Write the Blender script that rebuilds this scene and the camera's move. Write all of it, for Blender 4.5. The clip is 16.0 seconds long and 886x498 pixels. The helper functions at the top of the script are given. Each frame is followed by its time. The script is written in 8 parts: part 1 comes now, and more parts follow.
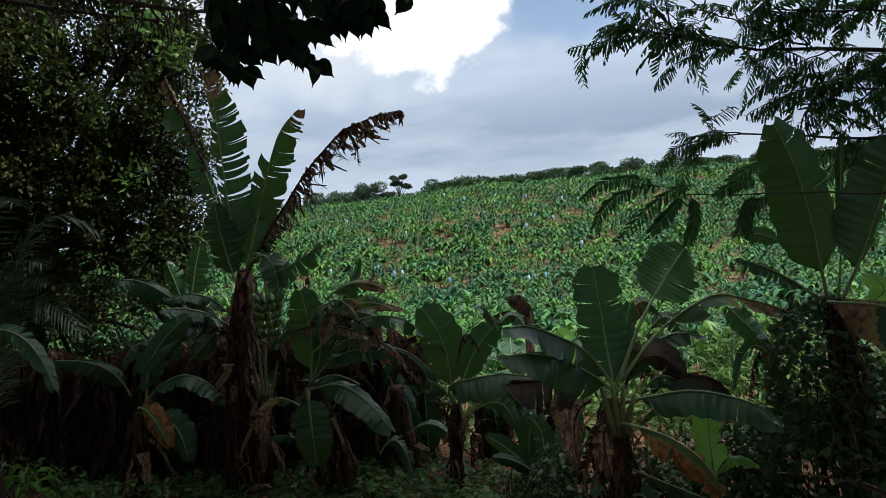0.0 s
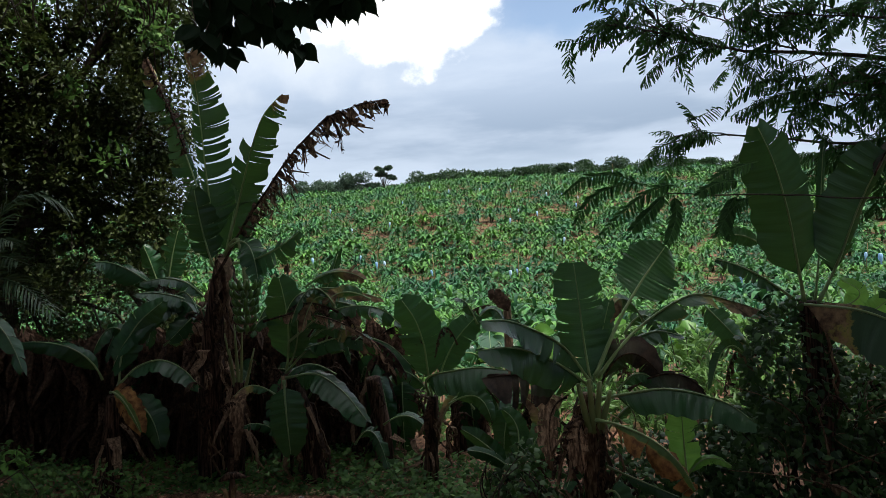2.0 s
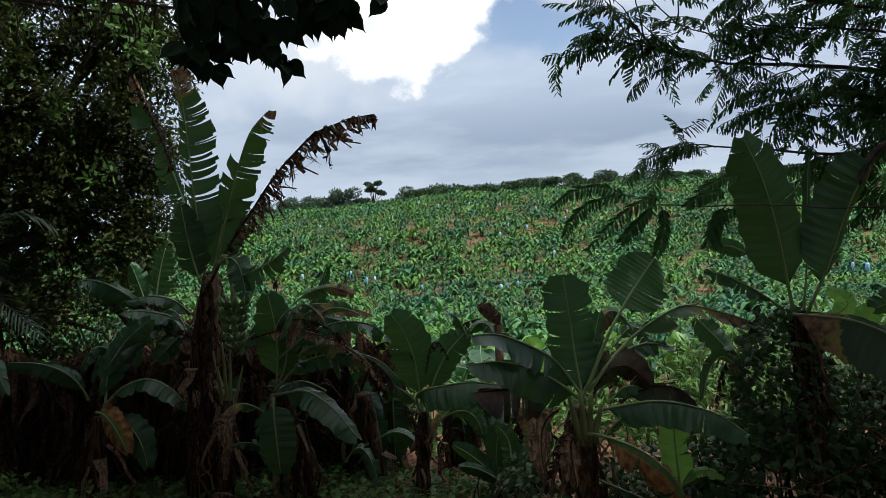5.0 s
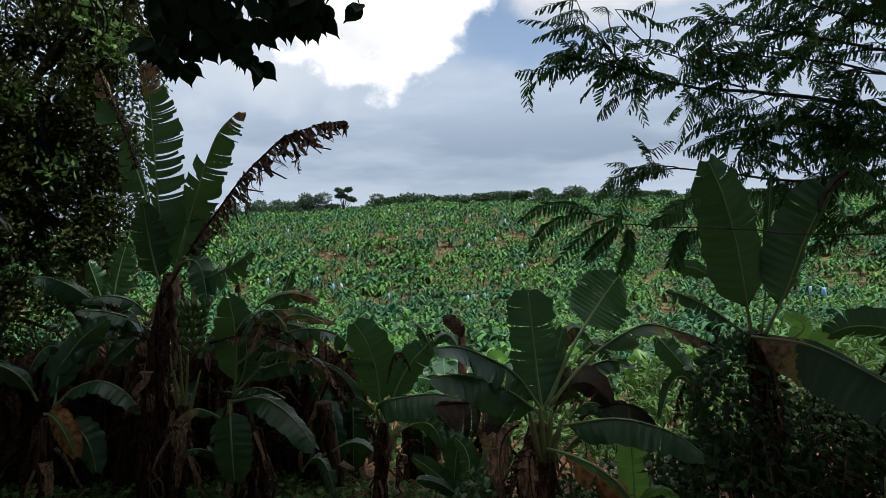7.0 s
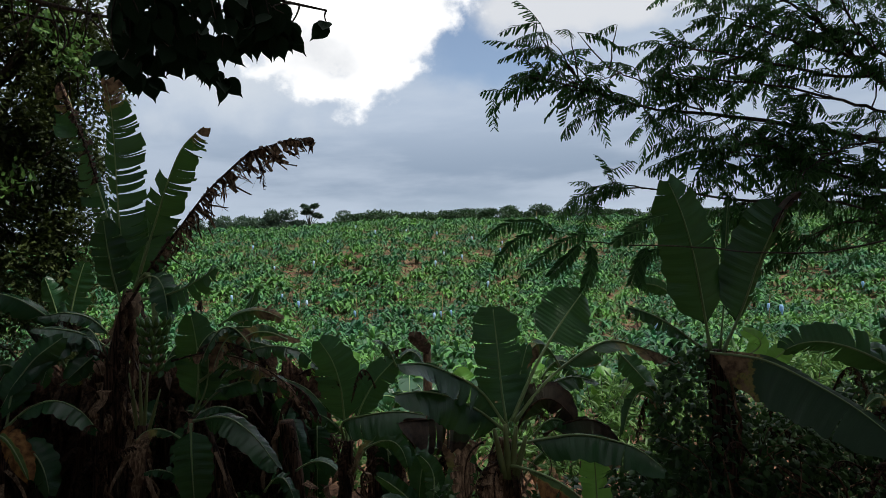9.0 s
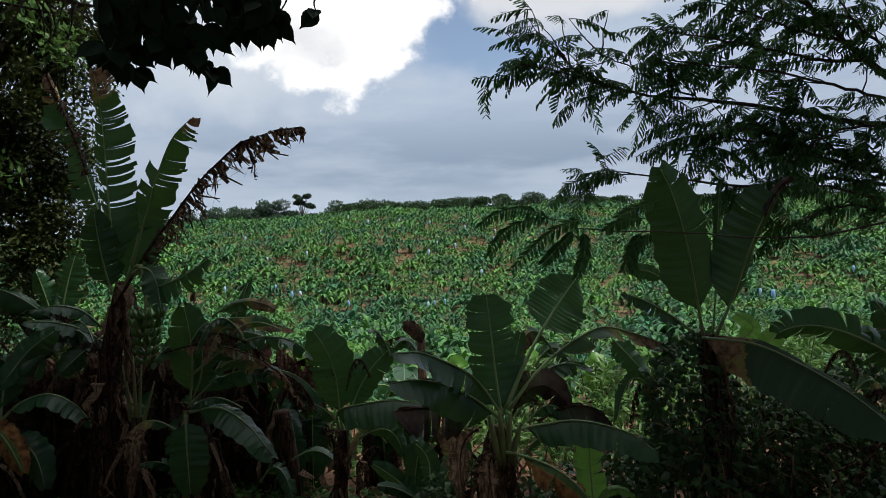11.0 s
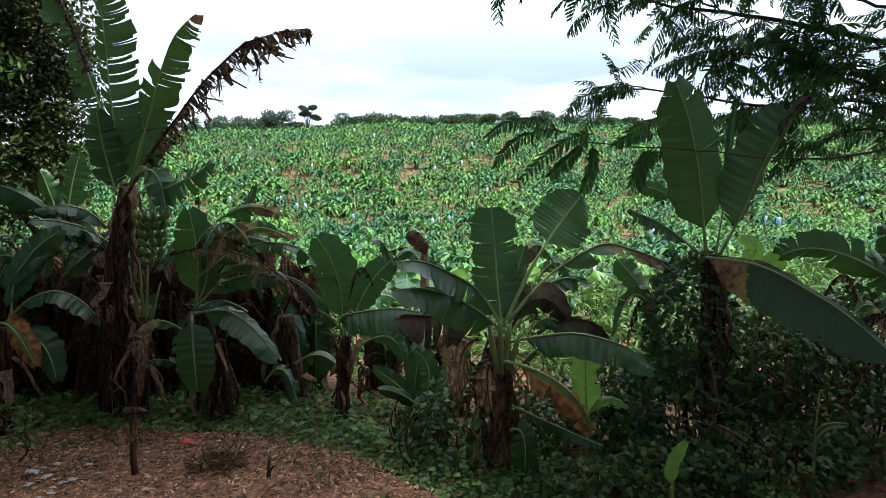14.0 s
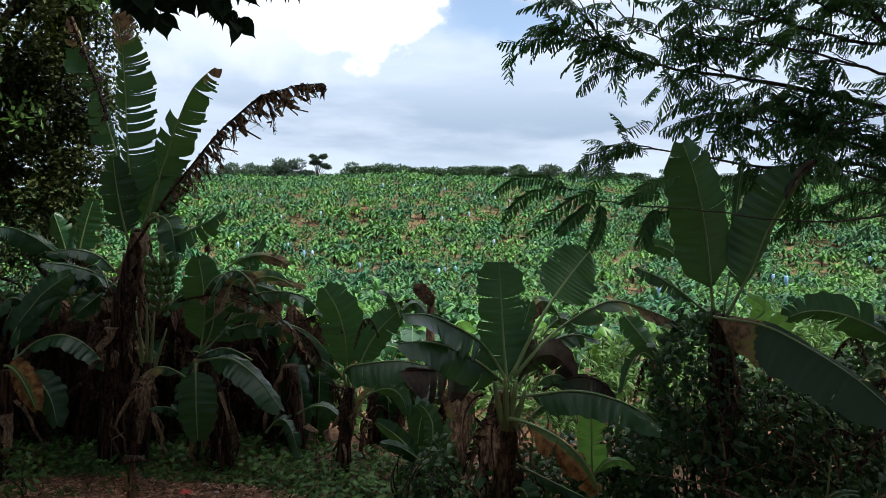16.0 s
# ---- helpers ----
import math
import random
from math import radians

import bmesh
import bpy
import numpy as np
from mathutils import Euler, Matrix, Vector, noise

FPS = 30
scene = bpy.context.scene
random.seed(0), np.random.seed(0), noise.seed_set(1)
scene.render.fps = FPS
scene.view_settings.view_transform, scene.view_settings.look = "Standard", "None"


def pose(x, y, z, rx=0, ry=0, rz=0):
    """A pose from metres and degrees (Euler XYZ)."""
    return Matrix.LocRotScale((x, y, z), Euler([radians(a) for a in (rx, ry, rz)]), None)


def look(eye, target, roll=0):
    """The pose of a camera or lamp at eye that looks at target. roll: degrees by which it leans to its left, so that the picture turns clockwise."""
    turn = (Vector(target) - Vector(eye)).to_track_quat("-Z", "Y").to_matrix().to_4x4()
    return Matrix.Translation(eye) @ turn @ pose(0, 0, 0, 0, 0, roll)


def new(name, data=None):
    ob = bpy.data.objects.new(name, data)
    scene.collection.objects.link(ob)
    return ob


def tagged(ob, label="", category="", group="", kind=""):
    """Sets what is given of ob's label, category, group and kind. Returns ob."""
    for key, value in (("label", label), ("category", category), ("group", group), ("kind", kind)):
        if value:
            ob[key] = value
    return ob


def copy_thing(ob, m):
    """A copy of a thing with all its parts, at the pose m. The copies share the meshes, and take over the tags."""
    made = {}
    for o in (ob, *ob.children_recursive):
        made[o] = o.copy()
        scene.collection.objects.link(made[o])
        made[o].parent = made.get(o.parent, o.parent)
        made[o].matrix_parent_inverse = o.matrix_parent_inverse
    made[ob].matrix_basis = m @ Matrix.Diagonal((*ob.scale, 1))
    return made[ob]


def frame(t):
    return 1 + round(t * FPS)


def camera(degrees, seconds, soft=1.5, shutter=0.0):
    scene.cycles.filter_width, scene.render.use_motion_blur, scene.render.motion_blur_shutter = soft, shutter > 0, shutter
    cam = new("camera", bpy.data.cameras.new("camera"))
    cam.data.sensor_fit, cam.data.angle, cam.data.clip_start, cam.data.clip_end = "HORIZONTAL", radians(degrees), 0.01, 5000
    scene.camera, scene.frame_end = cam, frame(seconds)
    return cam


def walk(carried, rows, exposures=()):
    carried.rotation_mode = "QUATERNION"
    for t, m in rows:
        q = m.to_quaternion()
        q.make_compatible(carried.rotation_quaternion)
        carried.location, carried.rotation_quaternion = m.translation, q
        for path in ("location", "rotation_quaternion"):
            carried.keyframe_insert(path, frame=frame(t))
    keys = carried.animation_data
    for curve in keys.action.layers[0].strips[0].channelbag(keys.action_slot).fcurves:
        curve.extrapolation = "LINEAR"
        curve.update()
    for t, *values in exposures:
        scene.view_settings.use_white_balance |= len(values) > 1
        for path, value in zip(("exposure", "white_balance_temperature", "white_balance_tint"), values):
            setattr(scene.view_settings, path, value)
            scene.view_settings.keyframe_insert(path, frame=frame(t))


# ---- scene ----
cam = camera(66.3, 16.0, soft=0.5)
PATH = [
    (0, (-0.06, -0.132, 2.403), (-0.19, 1.863, 2.372), -5.3),
    (0.5, (-0.06, -0.115, 2.39), (-0.209, 1.879, 2.362), -4.7),
    (1, (-0.046, -0.107, 2.389), (-0.166, 1.889, 2.337), -4.6),
    (1.5, (-0.05, -0.084, 2.382), (-0.146, 1.913, 2.324), -4.0),
    (2, (-0.045, -0.09, 2.39), (-0.127, 1.907, 2.334), -3.5),
    (2.5, (-0.026, -0.084, 2.393), (-0.078, 1.915, 2.353), -3.9),
    (3, (-0.027, -0.082, 2.39), (-0.046, 1.918, 2.366), -3.6),
    (3.5, (-0.031, -0.078, 2.392), (-0.088, 1.921, 2.385), -5.1),
    (4, (-0.037, -0.091, 2.39), (-0.099, 1.908, 2.394), -4.4),
    (4.2, (-0.038, -0.091, 2.383), (-0.092, 1.908, 2.376), -4.4),
    (6.3, (-0.029, -0.03, 2.386), (-0.088, 1.97, 2.369), -3.5),
    (6.5, (-0.03, -0.046, 2.386), (-0.079, 1.953, 2.385), -3.1),
    (7, (-0.016, -0.046, 2.393), (0.027, 1.954, 2.402), -1.9),
    (7.5, (-0.015, -0.057, 2.389), (0.074, 1.941, 2.411), -1.2),
    (8, (-0.014, -0.062, 2.393), (0.102, 1.934, 2.445), -1.5),
    (8.5, (-0.008, -0.072, 2.393), (0.129, 1.923, 2.453), -1.6),
    (11, (-0.004, -0.067, 2.387), (0.157, 1.927, 2.41), -2.4),
    (11.5, (0.001, -0.063, 2.391), (0.183, 1.929, 2.42), -2.4),
    (12, (-0.004, -0.07, 2.388), (0.168, 1.922, 2.42), -2.5),
    (12.5, (-0.002, -0.063, 2.393), (0.169, 1.929, 2.419), -2.5),
    (13, (-0.009, -0.055, 2.383), (0.161, 1.938, 2.41), -2.5),
    (13.5, (-0.007, -0.061, 2.379), (0.171, 1.931, 2.383), -2.9),
    (14, (-0.006, -0.045, 2.329), (0.134, 1.938, 2.11), -0.5),
    (14.5, (-0.011, -0.056, 2.345), (0.09, 1.938, 2.224), -1.4),
    (15, (-0.016, -0.057, 2.355), (0.057, 1.94, 2.284), 0.0),
    (15.5, (-0.021, -0.055, 2.356), (0.046, 1.941, 2.259), 0.2),
    (16, (-0.02, -0.063, 2.359), (0.103, 1.932, 2.287), 0.8),
]
walk(cam, [(t, look(eye, target, roll)) for t, eye, target, roll in PATH], [(0, 0.1), (0.5, 0.15), (1.5, 0.3), (3, 0.2), (4, 0.1), (6.5, 0.05), (8, -0.15), (11, -0.15), (13.6, -0.12), (14, 1.1), (14.5, 0.85), (15, 0.55), (16, 0.5)])

# ---- world and light ----
world = bpy.data.worlds.new("overcast_sky")
scene.world = world
world.use_nodes = True
wn, wl = world.node_tree.nodes, world.node_tree.links
for n in list(wn):
    wn.remove(n)


def wmath(op, a, b=None, c=None):
    n = wn.new("ShaderNodeMath")
    n.operation = op
    for k, v in enumerate((a, b, c)):
        if v is None:
            continue
        if isinstance(v, (int, float)):
            n.inputs[k].default_value = v
        else:
            wl.new(v, n.inputs[k])
    return n.outputs[0]


def wsmooth(value, lo, hi):
    n = wn.new("ShaderNodeMapRange")
    n.interpolation_type = "SMOOTHSTEP"
    wl.new(value, n.inputs[0])
    n.inputs[1].default_value, n.inputs[2].default_value = lo, hi
    return n.outputs[0]


def wmix(fac, a, b):
    n = wn.new("ShaderNodeMix")
    n.data_type = "RGBA"
    if isinstance(fac, float):
        n.inputs[0].default_value = fac
    else:
        wl.new(fac, n.inputs[0])
    for k, v in ((6, a), (7, b)):
        if isinstance(v, tuple):
            n.inputs[k].default_value = (*v, 1)
        else:
            wl.new(v, n.inputs[k])
    return n.outputs[2]


SUN_AZ, SUN_EL = 118.0, 58.0
coord = wn.new("ShaderNodeTexCoord")
split = wn.new("ShaderNodeSeparateXYZ")
wl.new(coord.outputs["Generated"], split.inputs[0])
az = wmath("MULTIPLY", wmath("ARCTAN2", split.outputs[0], split.outputs[1]), 57.2958)
el = wmath("MULTIPLY", wmath("ARCSINE", split.outputs[2]), 57.2958)


def wnoise(sx, sz, scale, detail, seed):
    m = wn.new("ShaderNodeMapping")
    wl.new(coord.outputs["Generated"], m.inputs[0])
    m.inputs[1].default_value = (seed, seed * 0.7, seed * 0.3)
    m.inputs[3].default_value = (sx, sx, sz)
    n = wn.new("ShaderNodeTexNoise")
    wl.new(m.outputs[0], n.inputs["Vector"])
    n.inputs["Scale"].default_value = scale
    n.inputs["Detail"].default_value = detail
    n.inputs["Roughness"].default_value = 0.55
    return n.outputs[0]


billow = wmath("ADD", wmath("SUBTRACT", wnoise(1, 1.3, 7, 2, 3.1), 0.5), wmath("MULTIPLY", wmath("SUBTRACT", wnoise(1, 1.2, 24, 7, 5.3), 0.5), 0.55))
streak = wmath("SUBTRACT", wnoise(1, 5.0, 4.5, 5, 7.7), 0.5)


def cloud_oval(ca, ce, ra, re, rag, soft):
    dx = wmath("DIVIDE", wmath("SUBTRACT", az, ca), ra)
    dy = wmath("DIVIDE", wmath("SUBTRACT", el, ce), re)
    d = wmath("SQRT", wmath("ADD", wmath("MULTIPLY", dx, dx), wmath("MULTIPLY", dy, dy)))
    d = wmath("ADD", d, wmath("MULTIPLY", billow, rag))
    return wsmooth(d, 1.0 + soft, 1.0 - soft)


sky = wn.new("ShaderNodeTexSky")
sky.sky_type, sky.sun_disc = "NISHITA", False
sky.sun_elevation, sky.sun_rotation = radians(SUN_EL), radians(SUN_AZ)
blue = wn.new("ShaderNodeVectorMath")
blue.operation = "SCALE"
wl.new(sky.outputs[0], blue.inputs[0])
blue.inputs[3].default_value = 0.15
# layered grey stratus, lighter towards the zenith and at the very horizon
grey = wmix(wsmooth(el, 3.0, 7.5), (0.55, 0.65, 0.77), (0.32, 0.41, 0.54))
grey = wmix(wsmooth(el, 7.0, 14.0), grey, (0.50, 0.60, 0.75))
grey = wmix(wmath("MULTIPLY", wsmooth(streak, -0.12, 0.20), 0.6), grey, (0.61, 0.70, 0.83))
grey = wmix(wsmooth(el, 28.0, 62.0), grey, (1.28, 1.33, 1.4))
# gap of blue sky, then the bright cumulus head in front of it
sky_col = wmix(cloud_oval(8.8, 18.6, 7.0, 3.8, 1.1, 0.4), grey, wmix(0.1, blue.outputs[0], (0.70, 0.76, 0.84)))
sky_col = wmix(cloud_oval(18.0, 21.5, 9.0, 3.5, 1.3, 0.35), sky_col, (0.80, 0.83, 0.88))
sky_col = wmix(cloud_oval(-14.0, 22.0, 13.0, 9.0, 1.0, 0.40), sky_col, (0.70, 0.77, 0.86))
sky_col = wmix(cloud_oval(-4.0, 26.0, 10.8, 11.6, 0.75, 0.07), sky_col, wmix(wsmooth(billow, -0.25, 0.3), (1.35, 1.35, 1.35), (0.92, 0.94, 0.97)))
back = wn.new("ShaderNodeBackground")
wl.new(sky_col, back.inputs[0])
back.inputs[1].default_value = 1.0
wout = wn.new("ShaderNodeOutputWorld")
wl.new(back.outputs[0], wout.inputs[0])

sun_data = bpy.data.lights.new("sun", "SUN")
sun_data.energy, sun_data.angle, sun_data.color = 5.0, radians(4), (1.0, 0.96, 0.9)
sun = new("sun", sun_data)
a0, e0 = radians(SUN_AZ), radians(SUN_EL)
sun.matrix_world = look((math.sin(a0) * math.cos(e0) * 60, math.cos(a0) * math.cos(e0) * 60, math.sin(e0) * 60), (0, 0, 0))

# ---- materials ----


def material(name):
    m = bpy.data.materials.new(name)
    m.use_nodes = True
    nt = m.node_tree
    for n in list(nt.nodes):
        nt.nodes.remove(n)
    return m, nt.nodes, nt.links


class Net:
    """Small wrapper to write node materials in few lines."""

    def __init__(self, name):
        self.m, self.n, self.l = material(name)

    def put(self, socket, v):
        if isinstance(v, tuple):
            socket.default_value = (*v, 1) if len(v) == 3 and len(socket.default_value) == 4 else v
        elif isinstance(v, (int, float)):
            socket.default_value = v
        else:
            self.l.new(v, socket)

    def math(self, op, a, b=0.0):
        n = self.n.new("ShaderNodeMath")
        n.operation = op
        self.put(n.inputs[0], a)
        self.put(n.inputs[1], b)
        return n.outputs[0]

    def ramp(self, v, lo, hi):
        n = self.n.new("ShaderNodeMapRange")
        n.interpolation_type = "SMOOTHSTEP"
        self.put(n.inputs[0], v)
        n.inputs[1].default_value, n.inputs[2].default_value = lo, hi
        return n.outputs[0]

    def mix(self, f, a, b, blend="MIX"):
        n = self.n.new("ShaderNodeMix")
        n.data_type, n.blend_type = "RGBA", blend
        self.put(n.inputs[0], f)
        self.put(n.inputs[6], a)
        self.put(n.inputs[7], b)
        return n.outputs[2]

    def coord(self, which="Object"):
        return self.n.new("ShaderNodeTexCoord").outputs[which]

    def noise(self, vec, scale, detail=4, rough=0.55, stretch=None):
        if stretch:
            mp = self.n.new("ShaderNodeMapping")
            self.l.new(vec, mp.inputs[0])
            mp.inputs[3].default_value = stretch
            vec = mp.outputs[0]
        n = self.n.new("ShaderNodeTexNoise")
        self.l.new(vec, n.inputs["Vector"])
        n.inputs["Scale"].default_value, n.inputs["Detail"].default_value = scale, detail
        n.inputs["Roughness"].default_value = rough
        return n.outputs[0]

    def bump(self, height, strength, distance=0.01):
        n = self.n.new("ShaderNodeBump")
        n.inputs["Strength"].default_value, n.inputs["Distance"].default_value = strength, distance
        self.l.new(height, n.inputs["Height"])
        return n.outputs[0]

    def done(self, color, rough=0.6, normal=None, spec=0.4, thin=0.0, thin_color=None):
        p = self.n.new("ShaderNodeBsdfPrincipled")
        self.put(p.inputs["Base Color"], color)
        self.put(p.inputs["Roughness"], rough)
        p.inputs["Specular IOR Level"].default_value = spec
        if normal is not None:
            self.l.new(normal, p.inputs["Normal"])
        out = self.n.new("ShaderNodeOutputMaterial")
        shader = p.outputs[0]
        if thin:
            tr = self.n.new("ShaderNodeBsdfTranslucent")
            self.put(tr.inputs[0], thin_color if thin_color is not None else color)
            mx = self.n.new("ShaderNodeMixShader")
            mx.inputs[0].default_value = thin
            self.l.new(shader, mx.inputs[1])
            self.l.new(tr.outputs[0], mx.inputs[2])
            shader = mx.outputs[0]
        self.l.new(shader, out.inputs[0])
        return self.m


def banana_leaf_material(name, deep, pale, brown_from, brown_soft, edge, rough=0.32, thin=0.2, scorch=False, dry_dark=(0.065, 0.035, 0.02), dry_pale=(0.30, 0.19, 0.10), halo=(0.30, 0.24, 0.05)):
    """Ribbed blade: fine cross veins, mottling, and dry brown patches that grow from tip and margin."""
    k = Net(name)
    uv = k.n.new("ShaderNodeUVMap").outputs[0]
    sp = k.n.new("ShaderNodeSeparateXYZ")
    k.l.new(uv, sp.inputs[0])
    u, v = sp.outputs[0], sp.outputs[1]
    off = k.math("ABSOLUTE", k.math("SUBTRACT", v, 0.5))
    obj = k.coord("Object")
    rnd = k.n.new("ShaderNodeObjectInfo").outputs["Random"]
    veins = k.noise(uv, 1.0, 3, 0.6, (110, 1.2, 1))
    broad = k.noise(uv, 1.0, 2, 0.5, (22, 1.0, 1))
    mott = k.noise(obj, 3.5, 4)
    base = k.mix(k.ramp(k.math("ADD", k.math("MULTIPLY", rnd, 0.5), k.math("MULTIPLY", mott, 0.6)), 0.1, 1.0), deep, pale)
    base = k.mix(k.math("MULTIPLY", k.ramp(veins, 0.42, 0.62), 0.28), base, pale)
    base = k.mix(k.math("MULTIPLY", k.ramp(broad, 0.55, 0.40), 0.35), base, deep)
    base = k.mix(k.math("MULTIPLY", k.ramp(off, 0.05, 0.0), 0.6), base, pale)
    dry_n = k.noise(obj, 6.0, 5, 0.65)
    along = k.math("SUBTRACT", 1.0, u) if scorch else u
    dry = k.math("ADD", k.math("MULTIPLY", k.math("SUBTRACT", dry_n, 0.5), 0.5), along)
    dry = k.ramp(dry, brown_from - brown_soft, brown_from + brown_soft)
    rim = k.ramp(k.math("ADD", off, k.math("MULTIPLY", k.math("SUBTRACT", dry_n, 0.5), 0.22)), 0.5 - edge * 0.5, 0.5 - edge * 0.5 + 0.05)
    dry = k.math("MAXIMUM", dry, rim)
    tan = k.mix(k.ramp(k.noise(obj, 14, 4, 0.6), 0.3, 0.7), dry_dark, dry_pale)
    ring = k.math("MULTIPLY", k.math("MULTIPLY", dry, k.math("SUBTRACT", 1.0, dry)), 3.0)
    col = k.mix(dry, base, tan)
    col = k.mix(k.math("MINIMUM", ring, 0.8), col, halo)
    bump = k.bump(k.math("ADD", k.math("MULTIPLY", veins, 0.5), broad), 0.45, 0.012)
    r = k.math("ADD", rough, k.math("MULTIPLY", dry, 0.35))
    lit = k.mix(dry, k.mix(0.5, pale, (0.16, 0.30, 0.03)), tan)
    return k.done(col, r, bump, 0.4, thin, lit)


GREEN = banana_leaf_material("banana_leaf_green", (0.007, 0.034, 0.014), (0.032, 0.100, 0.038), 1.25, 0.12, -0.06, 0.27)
# new growth, its light green raised further to stand in for sun on it
YOUNG_LIT = banana_leaf_material("banana_leaf_young_lit", (0.09, 0.26, 0.05), (0.21, 0.42, 0.09), 1.5, 0.1, -0.1, 0.4, 0.5)
# a step lighter than GREEN: fresh leaves, with backlight glow in the colour
FRESH_LIT = banana_leaf_material("banana_leaf_fresh_lit", (0.009, 0.045, 0.018), (0.042, 0.135, 0.045), 1.4, 0.1, -0.08, 0.34, 0.16)
TIPPED = banana_leaf_material("banana_leaf_brown_tip", (0.009, 0.040, 0.017), (0.036, 0.108, 0.042), 0.90, 0.05, -0.04)
HALF = banana_leaf_material("banana_leaf_half_dry", (0.014, 0.05, 0.021), (0.042, 0.11, 0.042), 0.55, 0.16, 0.10, 0.5, 0.25)
ORANGE = banana_leaf_material("banana_leaf_yellowing", (0.03, 0.10, 0.03), (0.12, 0.19, 0.05), 1.3, 0.2, 0.80, 0.55, 0.3, False, (0.11, 0.045, 0.018), (0.42, 0.21, 0.07))
DARK = banana_leaf_material("banana_leaf_blackened", (0.010, 0.022, 0.012), (0.026, 0.045, 0.022), 0.45, 0.3, 0.35, 0.45, 0.1, False, (0.012, 0.007, 0.005), (0.06, 0.035, 0.022), (0.045, 0.032, 0.018))
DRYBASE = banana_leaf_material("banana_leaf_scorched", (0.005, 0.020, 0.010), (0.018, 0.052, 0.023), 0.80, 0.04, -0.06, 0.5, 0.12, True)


def dry_material(name, dark, light, scale, stretch=None):
    k = Net(name)
    obj = k.coord("Object")
    n1 = k.noise(obj, scale, 5, 0.62, stretch)
    n2 = k.noise(obj, scale * 0.2, 3)
    rnd = k.n.new("ShaderNodeObjectInfo").outputs["Random"]
    c = k.mix(k.ramp(n1, 0.38, 0.72), dark, light)
    c = k.mix(k.math("MULTIPLY", k.ramp(n2, 0.4, 0.7), 0.5), c, dark)
    c = k.mix(k.math("MULTIPLY", k.math("POWER", rnd, 2.0), 0.35), c, light)
    return k.done(c, 0.85, k.bump(n1, 0.7, 0.01), 0.2, 0.3)


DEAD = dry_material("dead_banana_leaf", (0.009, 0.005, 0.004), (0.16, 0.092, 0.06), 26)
DRY_STRIP = dry_material("dry_sheath_strip", (0.07, 0.04, 0.025), (0.46, 0.30, 0.19), 20, (2, 2, 0.5))
SHEATH = dry_material("pseudostem_dry_sheath", (0.012, 0.007, 0.005), (0.21, 0.12, 0.085), 9, (5, 5, 0.3))
BARK = dry_material("tree_bark", (0.035, 0.026, 0.02), (0.15, 0.12, 0.095), 30, (2, 2, 0.5))
STRAW = dry_material("straw_stake", (0.16, 0.10, 0.05), (0.46, 0.33, 0.18), 30)


def plain_leaf(name, deep, pale, rough=0.45, thin=0.3, per="Random Per Island", lit=None, spec=0.35, patch=1.1, per_leaf=0.8, per_patch=0.4):
    k = Net(name)
    geo = k.n.new("ShaderNodeNewGeometry").outputs[per]
    obj = k.coord("Object")
    n = k.noise(obj, patch, 3)
    f = k.math("ADD", k.math("MULTIPLY", geo, per_leaf), k.math("MULTIPLY", n, per_patch))
    c = k.mix(k.ramp(f, 0.1, 1.05), deep, pale)
    return k.done(c, rough, k.bump(k.noise(obj, 60, 2), 0.25, 0.004), spec, thin, lit or k.mix(0.5, c, pale))


STALK = plain_leaf("banana_midrib", (0.12, 0.20, 0.075), (0.24, 0.32, 0.13), 0.4, 0.0)
STEM_GREEN = plain_leaf("banana_petiole_yellow_green", (0.075, 0.12, 0.038), (0.21, 0.24, 0.09), 0.45, 0.0)


def field_leaf():
    k = Net("plantation_leaf")
    geo = k.n.new("ShaderNodeNewGeometry").outputs["Random Per Island"]
    obj = k.coord("Object")
    f = k.math("ADD", k.math("MULTIPLY", geo, 0.6), k.math("MULTIPLY", k.noise(obj, 0.6, 3), 0.6))
    tone = k.ramp(k.noise(obj, 0.16, 4, 0.65), 0.36, 0.64)
    pale = k.mix(tone, (0.034, 0.15, 0.06), (0.115, 0.27, 0.045))
    deep = k.mix(tone, (0.006, 0.032, 0.018), (0.022, 0.075, 0.018))
    c = k.mix(k.ramp(f, 0.3, 1.0), deep, pale)
    return k.done(c, 0.5, k.bump(k.noise(obj, 60, 2), 0.25, 0.004), 0.28, 0.12, pale)


FIELD = field_leaf()
FIELD_DRY = plain_leaf("plantation_dry_leaf", (0.025, 0.015, 0.009), (0.17, 0.105, 0.065), 0.85, 0.15, per_leaf=0.9, per_patch=0.3)
FIELD_STEM = dry_material("plantation_stem", (0.02, 0.03, 0.012), (0.08, 0.085, 0.035), 12)
SHRUB = plain_leaf("glossy_tree_leaf", (0.007, 0.019, 0.006), (0.072, 0.098, 0.022), 0.55, 0.25, per_leaf=0.45, per_patch=0.8)
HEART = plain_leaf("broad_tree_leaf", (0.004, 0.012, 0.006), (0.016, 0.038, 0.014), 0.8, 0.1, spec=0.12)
MIMOSA = plain_leaf("feathery_leaflet", (0.012, 0.04, 0.012), (0.06, 0.15, 0.036), 0.6, 0.4, spec=0.2)
VINE = plain_leaf("vine_leaf", (0.008, 0.026, 0.009), (0.065, 0.14, 0.035), 0.45, 0.2, per_leaf=0.7, per_patch=0.6)
WEED = plain_leaf("ground_weed", (0.03, 0.085, 0.02), (0.14, 0.27, 0.065), 0.5, 0.3)
PALM = plain_leaf("palm_leaflet", (0.02, 0.045, 0.022), (0.07, 0.12, 0.055), 0.45, 0.2, spec=0.35)
